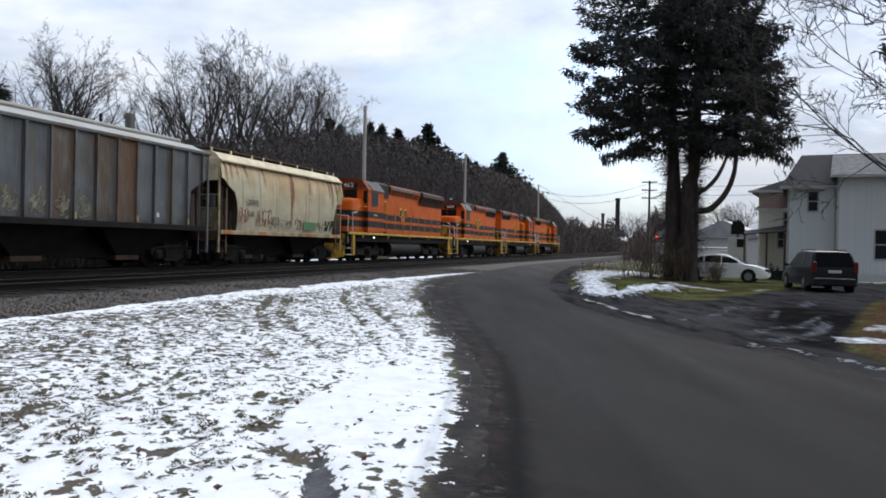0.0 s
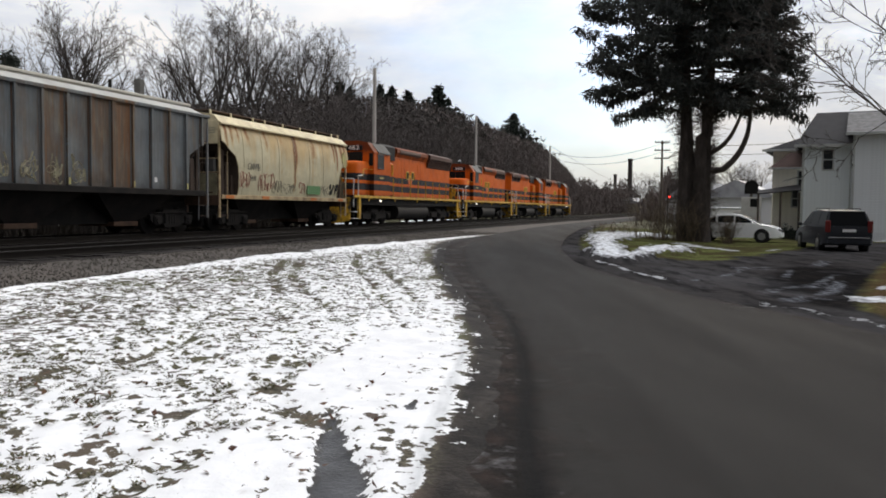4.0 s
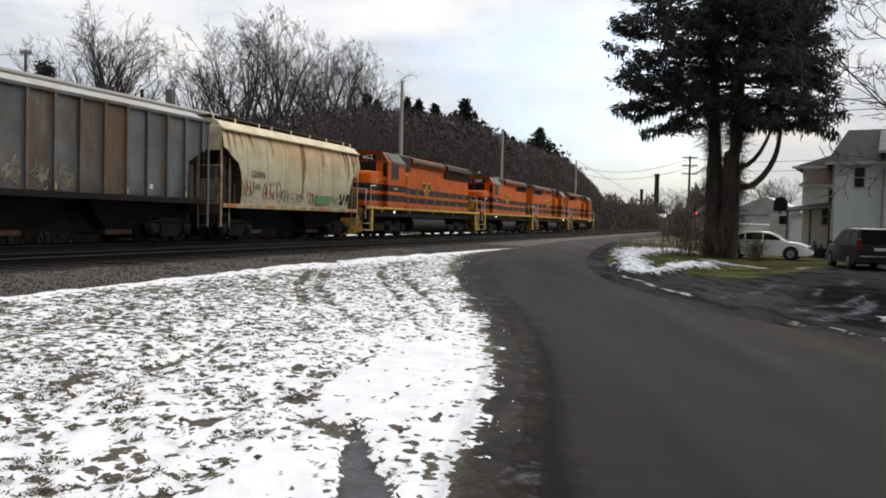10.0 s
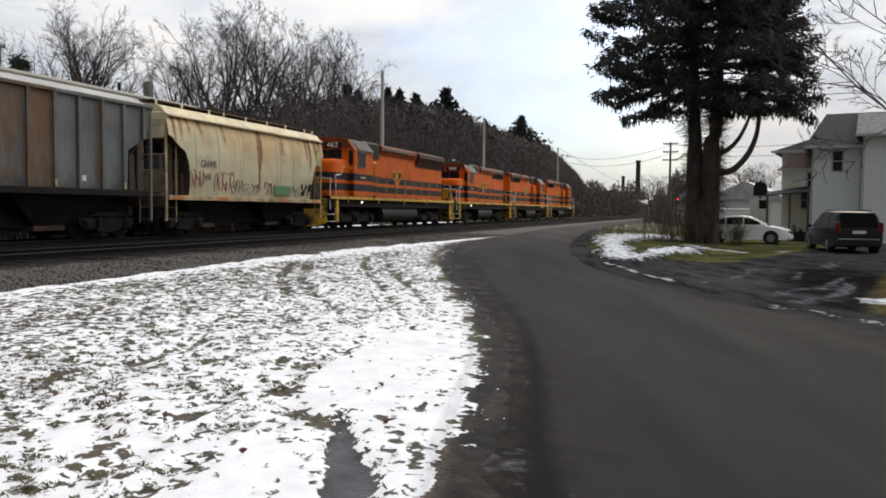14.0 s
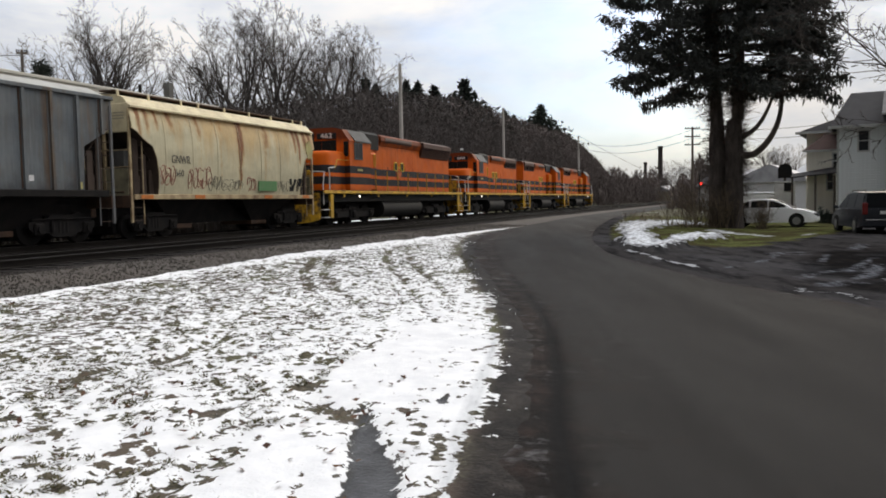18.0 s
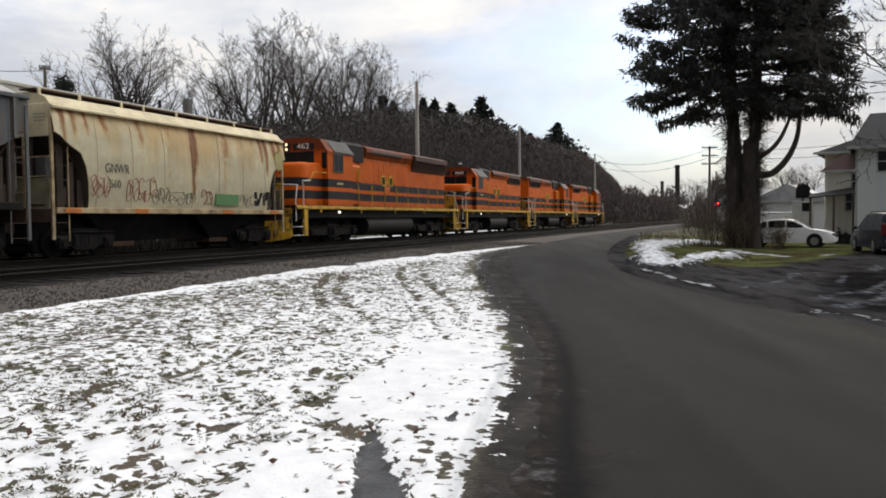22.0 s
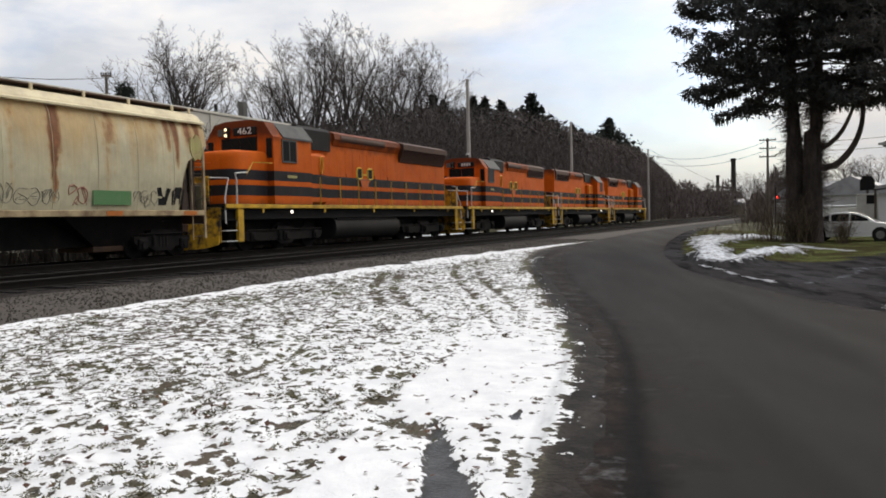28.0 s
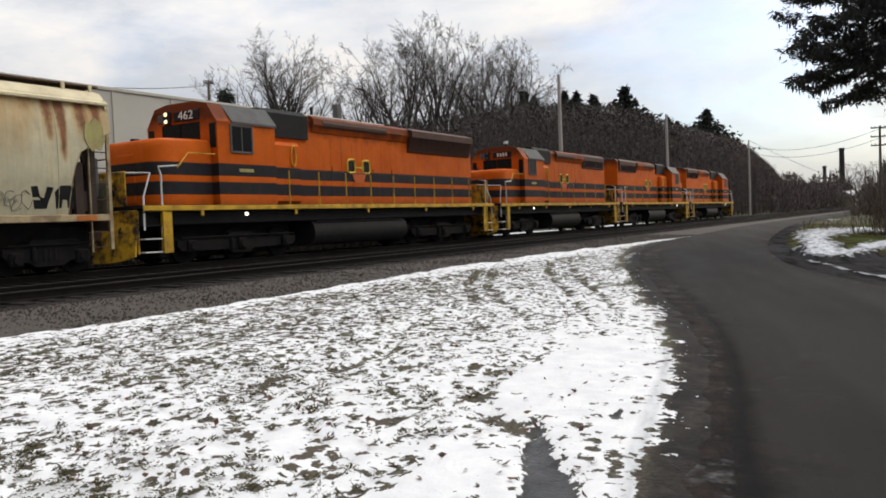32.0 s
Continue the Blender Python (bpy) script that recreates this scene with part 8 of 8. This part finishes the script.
def car(name, m, label, paint, body, glass, length, width, wheels, rear_wagon=False):
    """Body and cabin lofted from side profiles; x points forwards, the middle stands at 0."""
    ob = thing(name, m, label, "car")
    hw = width / 2

    def shell(profile, inset_top, base_half):
        top = max(z for _, z in profile)
        low = min(z for _, z in profile)
        rings = []
        for f in (-1.0, -0.94, -0.6, 0.6, 0.94, 1.0):
            ring = []
            for x, z in profile:
                half = base_half - inset_top * (z - low) / max(0.01, top - low)
                shrink = 1 - 0.035 * (abs(f) > 0.97)
                ring.append((x * shrink, f * half, low + (z - low) * (1 - 0.03 * (abs(f) > 0.97))))
            rings.append(ring)
        return Build().loft(rings)

    part("body", shell(body, 0.06, hw), paint, ob, "painted lower body", True)
    cabin = part("cabin", shell(glass, 0.20, hw - 0.06), paint, ob, "roof and pillars", True)
    zt, zb = max(z for _, z in glass), min(z for _, z in glass)
    half = lambda z: hw - 0.06 - 0.20 * (z - zb) / (zt - zb)
    f1 = glass[-1][0]
    roofline = lambda x: float(np.interp(x, [p[0] for p in glass], [p[1] for p in glass]))
    # side windows a little proud of the cabin, under the curve of the roof
    z0, z1 = zb + 0.07, zt - 0.07
    fits = [x for x in np.linspace(glass[0][0], f1, 200) if roofline(x) - 0.10 > z0 + 0.02]
    left, right = fits[0], fits[-1]
    cuts = [0.0, 0.30, 0.335, 0.64, 0.67, 1.0]
    for s in (-1, 1):
        for a, b in zip(cuts[0::2], cuts[1::2]):
            xs = np.linspace(left + (right - left) * a, left + (right - left) * b, 7)
            q = [(x, z0) for x in xs] + [(x, min(z1, roofline(x) - 0.08)) for x in xs[::-1]]
            part("side_window", Build().loft([[(x, s * (half(z) - 0.03), z) for x, z in q], [(x, s * (half(z) + 0.008), z) for x, z in q]]), CAR_GLASS, cabin, "dark tinted window")
    for line, d in ((glass, -1), (glass[::-1], 1)):
        edge = [line[0]]
        for p in line[1:]:
            k = min(1.0, (zb + 0.86 * (zt - zb) - edge[-1][1]) / max(0.01, p[1] - edge[-1][1]))
            edge.append((edge[-1][0] + (p[0] - edge[-1][0]) * k, edge[-1][1] + (p[1] - edge[-1][1]) * k))
            if k < 1.0:
                break
        edge[0] = (edge[0][0] * 0.92 + edge[1][0] * 0.08, edge[0][1] * 0.92 + edge[1][1] * 0.08)
        rings = [[(x + d * off, -half(z) + 0.10, z + abs(off) * 0.5) for x, z in edge] + [(x + d * off, half(z) - 0.10, z + abs(off) * 0.5) for x, z in edge[::-1]] for off in (-0.03, 0.014)]
        part("windscreen" if d > 0 else "rear_window", Build().loft(rings), CAR_GLASS, cabin, "dark glass")
    bx0, bx1 = -length / 2, length / 2
    part("bumper", Build().span(bx0 - 0.03, bx0 + 0.16, -hw + 0.08, hw - 0.08, 0.28, 0.58, 0.06), paint, ob)
    part("bumper", Build().span(bx1 - 0.16, bx1 + 0.02, -hw + 0.08, hw - 0.08, 0.24, 0.52, 0.06), paint, ob)
    part("grille", Build().span(bx1 - 0.03, bx1 + 0.03, -0.5, 0.5, 0.50, 0.66, 0.02), BLACK, ob)
    part("plate", Build().span(bx0 - 0.045, bx0 - 0.02, -0.26, 0.26, 0.60 if not rear_wagon else 0.82, 0.72 if not rear_wagon else 0.94, 0.005), WHITE_PAINT, ob, "plain plate")
    for s in (-1, 1):
        tz = (0.62, 0.86) if not rear_wagon else (0.80, 1.30)
        part("tail_lamp", Build().span(bx0 - 0.02, bx0 + 0.10, s * (hw - 0.26), s * (hw - 0.05), *tz, 0.03), TAIL_RED, ob, "red tail lamp")
        part("headlamp", Build().span(bx1 - 0.25, bx1 - 0.01, s * (hw - 0.42), s * (hw - 0.06), 0.56, 0.72, 0.04), GLASS_DARK, ob, "headlamp")
        part("mirror", Build().box((f1 - 0.35, s * (hw + 0.08), zb + 0.08), (0.10, 0.2, 0.14), 0.03), paint, ob)
        for d in (-0.05, 1.0):
            part("door_handle", Build().span(d - 0.55, d - 0.38, s * hw - 0.01, s * hw + 0.02, 0.80, 0.83, 0.006), paint, ob)
    for x in wheels:
        for y in (-hw + 0.10, hw - 0.10):
            s = 1 if y > 0 else -1
            part("wheel_arch", Build().tube([(x, y - s * 0.12, 0.34), (x, y + s * 0.104, 0.34)], 0.385, 20), BLACK, ob)
            wheel(ob, x, y + s * 0.02, 0.32 if not rear_wagon else 0.34)
    return ob


def sedan(m, label, paint):
    return car("sedan_car", m, label, paint, [(-2.30, 0.30), (-2.42, 0.62), (-2.38, 0.90), (-2.22, 1.02), (-1.5, 1.05), (0.0, 1.00), (1.05, 0.97), (1.75, 0.90), (2.22, 0.76), (2.40, 0.58), (2.42, 0.40), (2.28, 0.24), (-2.10, 0.22)],
               [(-2.02, 0.99), (-1.55, 1.22), (-1.05, 1.40), (-0.55, 1.475), (-0.05, 1.48), (0.40, 1.42), (0.85, 1.22), (1.32, 0.95)], 4.8, 1.84, (-1.42, 1.45))


q = polar(19.4, 46.2)
sedan(pose(q.x, q.y, 0.03, 0, 0, -27), "white sedan parked beside the spruce, nose to the house", CAR_WHITE)
q = polar(25.3, 39.4)
van = car("minivan", pose(q.x, q.y, 0.02, 0, 0, 80), "dark blue-grey minivan parked on the muddy drive", VAN_PAINT,
          [(-2.40, 0.34), (-2.46, 0.7), (-2.42, 1.04), (0.9, 1.04), (2.0, 0.92), (2.42, 0.70), (2.46, 0.4), (2.3, 0.26), (-2.2, 0.26)],
          [(-2.38, 1.02), (-2.08, 1.70), (-0.5, 1.76), (0.45, 1.70), (1.55, 1.02)], 4.9, 1.95, (-1.5, 1.5), True)
part("bumper_strip", Build().span(-2.50, -2.46, -0.8, 0.8, 0.56, 0.61, 0.01), ALLOY, van, "pale strip on the bumper")
for y in (-0.62, 0.62):
    part("roof_rail", Build().tube([(-1.8, y, 1.74), (-1.7, y, 1.80), (0.2, y, 1.80), (0.3, y, 1.74)], 0.018, 6), BLACK, van)
q = polar(9.2, 195)
sedan(pose(q.x, q.y, 0.42, 0, 0, 250), "small white car far down the road", CAR_WHITE)
q = polar(17.9, 63)
sedan(pose(q.x, q.y, 0.0, 0, 0, -30), "pale car parked in a far lot", CAR_WHITE)
q = polar(19.0, 58)
trailer = thing("box_trailer", pose(q.x, q.y, 0.0, 0, 0, -22), "white box trailer parked beyond the sedan", "trailer")
part("box", Build().span(-1.9, 1.9, -1.0, 1.0, 0.55, 1.82, 0.08), CAR_WHITE, trailer, "white box body")
part("roof", Build().span(-1.93, 1.93, -1.03, 1.03, 1.80, 1.94, 0.05), CLEAN_SNOW, trailer, "snow on the roof")
part("frame", Build().span(-1.8, 1.8, -0.9, 0.9, 0.42, 0.56, 0.02).span(-2.9, -1.8, -0.06, 0.06, 0.42, 0.54, 0.02), BLACK, trailer)
part("door", Build().span(0.3, 1.1, -1.02, -0.98, 0.7, 1.7, 0.01), WHITE_PAINT, trailer)
for x in (-0.4, 0.4):
    for y in (-0.95, 0.95):
        wheel(trailer, x, y, 0.33)



# ---- the house ----
def house():
    S_GREY = siding("pale_grey_siding", (0.79, 0.84, 0.87))
    S_WING = siding("grey_wing_siding", (0.77, 0.80, 0.83))
    S_CREAM = siding("cream_siding", (0.90, 0.875, 0.78))
    SHINGLE = worn("dark_shingles", (0.036, 0.034, 0.036), (0.022, 0.021, 0.022), 1.5, 0.6, 0.9, fine=14)
    BROWN = worn("brown_shingles", (0.068, 0.036, 0.030), (0.05, 0.03, 0.026), 1.5, 0.6, 0.9, fine=14)
    TRIM = worn("white_trim", (0.50, 0.52, 0.52), (0.4, 0.38, 0.34), 2, 0.4, 0.6)
    corner = polar(23.45, 53.5)
    ob = thing("house", pose(corner.x, corner.y, 0.0, 0, 0, -27), "two-storey pale sided house with dark hip roof and side porch", "house")
    W, D, H = 12.5, 8.0, 5.72

    def sided(name, x0, x1, y0, y1, z0, z1, mat):
        w = part(name, Build().span(x0, x1, y0, y1, z0, z1), mat, ob, "lapped siding wall")
        return w

    def boards(parent, x0, x1, y, z0, z1, mat, name="siding_board"):
        z = z0
        data = None
        while z < z1 - 0.05:
            if data is None:
                data = Build().loft([[(x0, y, 0.0), (x0, y - 0.022, 0.004), (x0, y - 0.008, 0.15), (x0, y, 0.15)], [(x1, y, 0.0), (x1, y - 0.022, 0.004), (x1, y - 0.008, 0.15), (x1, y, 0.15)]]).mesh(name, mat)
            part(name, data, None, parent, m=pose(0, 0, z))
            z += 0.15

    main = sided("wall", 0, W, 0, D, -0.2, H, S_GREY)
    boards(main, 0.0, W, 0.0, 0.45, H - 0.1, S_GREY)
    part("foundation", Build().span(-0.03, W + 0.03, -0.03, D, -0.2, 0.42), worn("foundation_block", (0.20, 0.19, 0.18)), ob, "grey block foundation")
    part("corner_board", Build().span(-0.04, 0.08, -0.04, 0.04, 0.42, H), TRIM, main)
    roof = [[(-0.45, -0.45, H - 0.05), (W + 0.45, -0.45, H - 0.05), (W + 0.45, D + 0.45, H - 0.05), (-0.45, D + 0.45, H - 0.05)],
            [(0.5, D / 2 - 0.05, 8.10), (W - 1.9, D / 2 - 0.05, 8.10), (W - 1.9, D / 2 + 0.05, 8.10), (0.5, D / 2 + 0.05, 8.10)]]
    part("roof", Build().loft(roof), SHINGLE, ob, "dark grey shingle hip roof")
    part("fascia", Build().span(-0.47, W + 0.47, -0.48, -0.44, H - 0.14, H + 0.02).span(-0.48, -0.44, -0.47, D + 0.47, H - 0.14, H + 0.02), TRIM, ob, "white fascia")
    # taller front wing with an older, paler roof
    front = sided("wall", 2.75, W - 0.3, -0.9, D - 0.3, -0.2, 6.30, S_WING)
    boards(front, 2.75, W - 0.3, -0.9, 0.45, 6.2, S_WING)
    part("corner_board", Build().span(2.71, 2.83, -0.94, -0.86, 0.42, 6.30), TRIM, front)
    old = worn("weathered_shingles", (0.115, 0.112, 0.112), (0.24, 0.24, 0.25), 2.5, 0.7, 0.9, fine=14)
    part("roof", Build().prism_x([(-1.35, 6.26), (D / 2 - 0.4, 8.0), (D / 2 - 0.3, 8.0), (D, 6.6)], 2.35, W + 0.1), old, ob, "weathered grey shingle roof of the front wing")
    part("fascia", Build().span(2.33, W + 0.12, -1.39, -1.35, 6.16, 6.32), TRIM, ob)
    # wing that sticks out beyond the corner
    wing = sided("wall", -2.0, 0.0, 3.2, D + 1.5, -0.2, H, S_CREAM)
    boards(wing, -2.0, 0.0, 3.2, 0.45, H - 0.1, S_CREAM)
    part("roof", Build().loft([[(-2.6, 2.7, H - 0.04), (0.2, 2.7, H - 0.04), (0.2, D + 2, H - 0.04), (-2.6, D + 2, H - 0.04)], [(0.6, 4.4, 6.9), (0.9, 4.4, 6.9), (0.9, 5.2, 6.9), (0.6, 5.2, 6.9)]]), SHINGLE, ob, "dark shingle wing roof")
    part("fascia", Build().span(-2.62, -0.46, 2.66, 2.70, H - 0.14, H + 0.02), TRIM, ob)
    # brown-roofed bay and porch in front of the wing
    bay = sided("wall", -1.75, -0.02, 1.4, 3.2, -0.2, 4.45, S_CREAM)
    boards(bay, -1.75, -0.02, 1.4, 0.45, 4.4, S_CREAM)
    part("roof", Build().loft([[(-2.05, 1.1, 4.42), (0.0, 1.1, 4.42), (0.0, 3.2, 4.42), (-2.05, 3.2, 4.42)], [(-0.9, 2.6, 5.5), (0.0, 2.6, 5.5), (0.0, 3.2, 5.5), (-0.9, 3.2, 5.5)]]), BROWN, ob, "faded brown shingle bay roof")
    part("fascia", Build().span(-2.07, -0.0, 1.06, 1.10, 4.34, 4.46), TRIM, ob)
    part("porch_roof", Build().loft([[(-2.6, 0.0, 2.72), (0.0, 0.0, 2.95), (0.0, 0.0, 3.03), (-2.6, 0.0, 2.80)], [(-2.6, 1.4, 2.95), (0.0, 1.4, 3.35), (0.0, 1.4, 3.43), (-2.6, 1.4, 3.03)]]), SHINGLE, ob, "sloping porch roof")
    for x in (-2.5, -1.2, -0.15):
        part("porch_post", Build().span(x - 0.06, x + 0.06, 0.05, 0.17, 0.0, 2.85, 0.01), DARK_POLE, ob, "dark porch post")
    part("porch_floor", Build().span(-2.6, 0.0, 0.0, 1.4, -0.1, 0.5, 0.02), SOOTY, ob, "dark porch floor")
    for x0, x1, z0, z1, y, wall in ((1.14, 1.64, 4.25, 5.40, 0.0, main), (4.75, 5.75, 1.40, 3.05, -0.9, front), (-0.62, -0.32, 2.0, 3.0, 1.4, bay), (-0.30, -0.06, 3.3, 4.2, 1.4, bay), (7.6, 8.4, 4.2, 5.4, -0.9, front)):
        win = part("window", Build().span(x0 - 0.09, x0, y - 0.05, y + 0.02, z0 - 0.09, z1 + 0.09, 0.01).span(x1, x1 + 0.09, y - 0.05, y + 0.02, z0 - 0.09, z1 + 0.09, 0.01)
                   .span(x0, x1, y - 0.05, y + 0.02, z1, z1 + 0.09, 0.01).span(x0, x1, y - 0.06, y + 0.02, z0 - 0.09, z0, 0.01).span(x0, x1, y - 0.045, y + 0.01, (z0 + z1) / 2 - 0.03, (z0 + z1) / 2 + 0.03, 0.005), TRIM, ob, "white sash window")
        part("pane", Build().span(x0, x1, y - 0.03, y + 0.01, z0, (z0 + z1) / 2 - 0.03), GLASS_DARK, win)
        part("pane", Build().span(x0, x1, y - 0.03, y + 0.01, (z0 + z1) / 2 + 0.03, z1), GLASS_DARK, win)
    part("downspout", Build().tube([(2.62, -0.07, 0.3), (2.62, -0.07, H - 0.1)], 0.045, 8), TRIM, main)


house()


# ---- distance: stacks, far houses, sign, signal ----
BRICK = worn("dark_stack_brick", (0.042, 0.033, 0.031), (0.02, 0.018, 0.017), 1.0, 0.6, 0.9)


def smokestack(az, r, el, w, label):
    q = polar(az, r)
    h = EYE + r * math.tan(radians(el))
    ob = thing("smokestack", pose(q.x, q.y, 0), label, "chimney", "factory stacks")
    part("shaft", Build().tube([(0, 0, 0), (0, 0, h * 0.6), (0, 0, h)], [w * 0.66, w * 0.52, w * 0.46], 16), BRICK, ob, "tall brick shaft", True)
    part("cap", Build().tube([(0, 0, h - 0.3), (0, 0, h + 0.5)], w * 0.56, 16), BRICK, ob)


smokestack(12.36, 330, 3.5, 1.9, "tall dark factory smokestack in the distance")
smokestack(11.35, 350, 2.42, 1.4, "shorter dark factory smokestack in the distance")


def far_house(az, r, w, d, h, roof_h, turn, wall, roof, label, z=0.2):
    q = polar(az, r)
    ob = thing("far_house", pose(q.x, q.y, z, 0, 0, turn), label, "house", "far buildings")
    part("wall", Build().span(-w / 2, w / 2, -d / 2, d / 2, -0.4, h), wall, ob)
    part("roof", Build().prism_x([(-d / 2 - 0.3, h - 0.1), (0, h + roof_h), (d / 2 + 0.3, h - 0.1)], -w / 2 - 0.3, w / 2 + 0.3), roof, ob)
    for k in range(3):
        x = -w / 2 + (k + 0.5) * w / 3
        part("window", Build().span(x - 0.45, x + 0.45, -d / 2 - 0.03, -d / 2 + 0.01, h * 0.35, h * 0.75, 0.01), GLASS_DARK, ob)


FAR_WALL = worn("far_pale_wall", (0.62, 0.63, 0.65), (0.3, 0.3, 0.3), 0.5, 0.4)
FAR_TAN = worn("far_tan_wall", (0.30, 0.265, 0.21), (0.2, 0.17, 0.14), 0.5, 0.4)
FAR_ROOF = worn("far_roof", (0.40, 0.41, 0.44), (0.12, 0.12, 0.13), 0.7, 0.5)
far_house(19.9, 95, 11, 8, 3.0, 1.8, 62, FAR_WALL, FAR_ROOF, "pale gabled house beyond the parked cars")
far_house(18.0, 110, 9, 8, 3.0, 2.0, 20, FAR_WALL, FAR_ROOF, "pale house beyond the spruce")
far_house(22.2, 120, 12, 8, 3.5, 2.4, 80, FAR_WALL, FAR_ROOF, "grey house behind the porch")
far_house(12.6, 300, 12, 9, 4.0, 2.0, 60, FAR_TAN, FAR_ROOF, "pale tan factory building below the stacks")
far_house(10.4, 330, 26, 10, 5.0, 1.5, 5, FAR_WALL, FAR_ROOF, "long low pale building in the distance")


def far_brush():
    """Bare brush, hedges and tree lines towards the town."""
    rng = random.Random(61)
    vs, fs = [], []
    for _ in range(62000):
        az = rng.uniform(8.2, 34) if rng.random() < 0.6 else rng.uniform(8.2, 16)
        r = rng.choice((120, 170, 230, 300)) * rng.uniform(0.85, 1.15)
        if az > 14.8 and r < 160:
            r += 60
        q = polar(az, r)
        if across(q.x, q.y)[1] > 8 and across(q.x, q.y)[1] < 24:
            continue
        hmax = (r * 0.046 if az < 16.6 else 2.4 if r < 150 else 4.5 if r < 220 else 7) * (0.55 + 0.9 * abs(noise.noise(Vector((az * 0.9, r * 0.01, 0)))))
        c = Vector((q.x, q.y, hmax * rng.random()))
        up = Vector((rng.gauss(0, 0.3), rng.gauss(0, 0.3), 1)).normalized() * rng.uniform(0.5, 1.6)
        side = up.cross(Vector((rng.gauss(0, 1), rng.gauss(0, 1), 0.1))).normalized() * rng.uniform(0.05, 0.13) * r / 130
        n = len(vs)
        vs += [tuple(c - side), tuple(c + side), tuple(c + up)]
        fs.append((n, n + 1, n + 2))
    solo("far_brush", raw_mesh("far_brush", vs, fs, HAZED_BRUSH), HAZED_BRUSH, "brown leafless brush and tree lines towards the town, haze in the colour", "brush", kind="stuff")


far_brush()
for k, (az, r, s) in enumerate(((13.5, 150, 0.42), (15.4, 130, 0.40), (19.2, 160, 0.55), (20.4, 150, 0.5), (18.6, 190, 0.6), (21.3, 200, 0.65), (10.6, 260, 0.5), (9.4, 240, 0.55), (14.0, 220, 0.55))):
    q = polar(az, r)
    place_bare_tree(TREE_MESHES[k % 5], pose(q.x, q.y, 0, 0, 0, k * 77), "small leafless tree towards the town", s, "far bare trees")


def yard_sign():
    q = polar(20.35, 56)
    ob = thing("yard_sign", pose(q.x, q.y, 0.2, 0, 0, -20), "dark rounded sign over a white panel on a post", "sign")
    part("post", Build().span(-0.08, 0.08, -0.05, 0.05, 0, 3.6, 0.01), DARK_POLE, ob)
    part("head", Build().prism_y([(-0.42, 2.6), (0.42, 2.6), (0.42, 3.2), (0.28, 3.44), (0, 3.52), (-0.28, 3.44), (-0.42, 3.2)], -0.13, 0.05), BLACK, ob, "dark rounded sign head")
    part("panel", Build().span(-0.62, 0.62, -0.10, 0.0, 0.6, 2.4, 0.02), WHITE_PAINT, ob, "white lower panel")
    part("panel_mark", Build().span(-0.05, 0.42, -0.115, -0.10, 1.75, 2.3), BLACK, ob, "dark mark")


yard_sign()


def road_signal():
    q = polar(14.95, 80)
    ob = thing("road_signal", pose(q.x, q.y, 0.2, 0, 0, -15), "road signal with a lit red lamp", "signal")
    part("mast", Build().tube([(0, 0, 0), (0, 0, 3.6)], 0.06, 8), BLACK, ob)
    part("hood", Build().tube([(0.15, -0.02, 2.75), (0.15, 0.10, 2.75)], 0.22, 16), BLACK, ob, "black round backing")
    part("lamp", Build().tube([(0.15, -0.06, 2.75), (0.15, -0.02, 2.75)], 0.085, 14), RED_GLOW, ob, "lit red lamp")


road_signal()
# old snow on the far side of the railway, seen under the train
for k, (sa, pa, rs, rp) in enumerate(((54.0, 25.6, 8.0, 1.6), (76.0, 26.0, 9.0, 1.6))):
    q = at(sa, pa)
    patch("snow_patch", CLEAN_SNOW, "old snow lying on the far side of the railway", "snow", q.x, q.y, rs, rp, 90 - 17.35, 0.10, 70 + k, edge=0.5)


def shade_weeds():
    """Dead weeds between the far track and the warehouse, added as under-train shade."""
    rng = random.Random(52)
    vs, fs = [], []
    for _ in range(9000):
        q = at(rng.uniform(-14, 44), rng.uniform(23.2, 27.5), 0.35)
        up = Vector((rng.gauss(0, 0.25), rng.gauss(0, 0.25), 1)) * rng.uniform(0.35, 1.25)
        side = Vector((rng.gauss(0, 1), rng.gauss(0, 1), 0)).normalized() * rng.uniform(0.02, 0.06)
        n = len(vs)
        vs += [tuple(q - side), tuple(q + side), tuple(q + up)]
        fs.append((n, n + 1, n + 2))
    solo("shade_weeds", raw_mesh("shade_weeds", vs, fs, SHADE_WEEDS), SHADE_WEEDS, "dead dark weeds added beyond the far track as shade under the train", "weeds", kind="stuff")


shade_weeds()


# ---- what moves ----
def motions():
    times = [k * 1.0 for k in range(33)]
    for ob, u, turned in TRAIN:
        rows = [(t, along(train_s(t) + u, FAR_TRACK, RAIL_TOP, 180 if turned else 0)) for t in times]
        walk(ob, rows)
    fine = [k / 3 for k in range(97)]
    for ws, radius in WHEELS:
        top = ws.parent.parent
        sign = -1 if any(o is top and flip for o, _, flip in TRAIN) else 1
        here = ws.matrix_basis.translation.copy()
        walk(ws, [(t, Matrix.Translation(here) @ pose(0, 0, 0, 0, math.degrees(sign * (train_s(t) - train_s(0)) / radius), 0)) for t in fine])


motions()
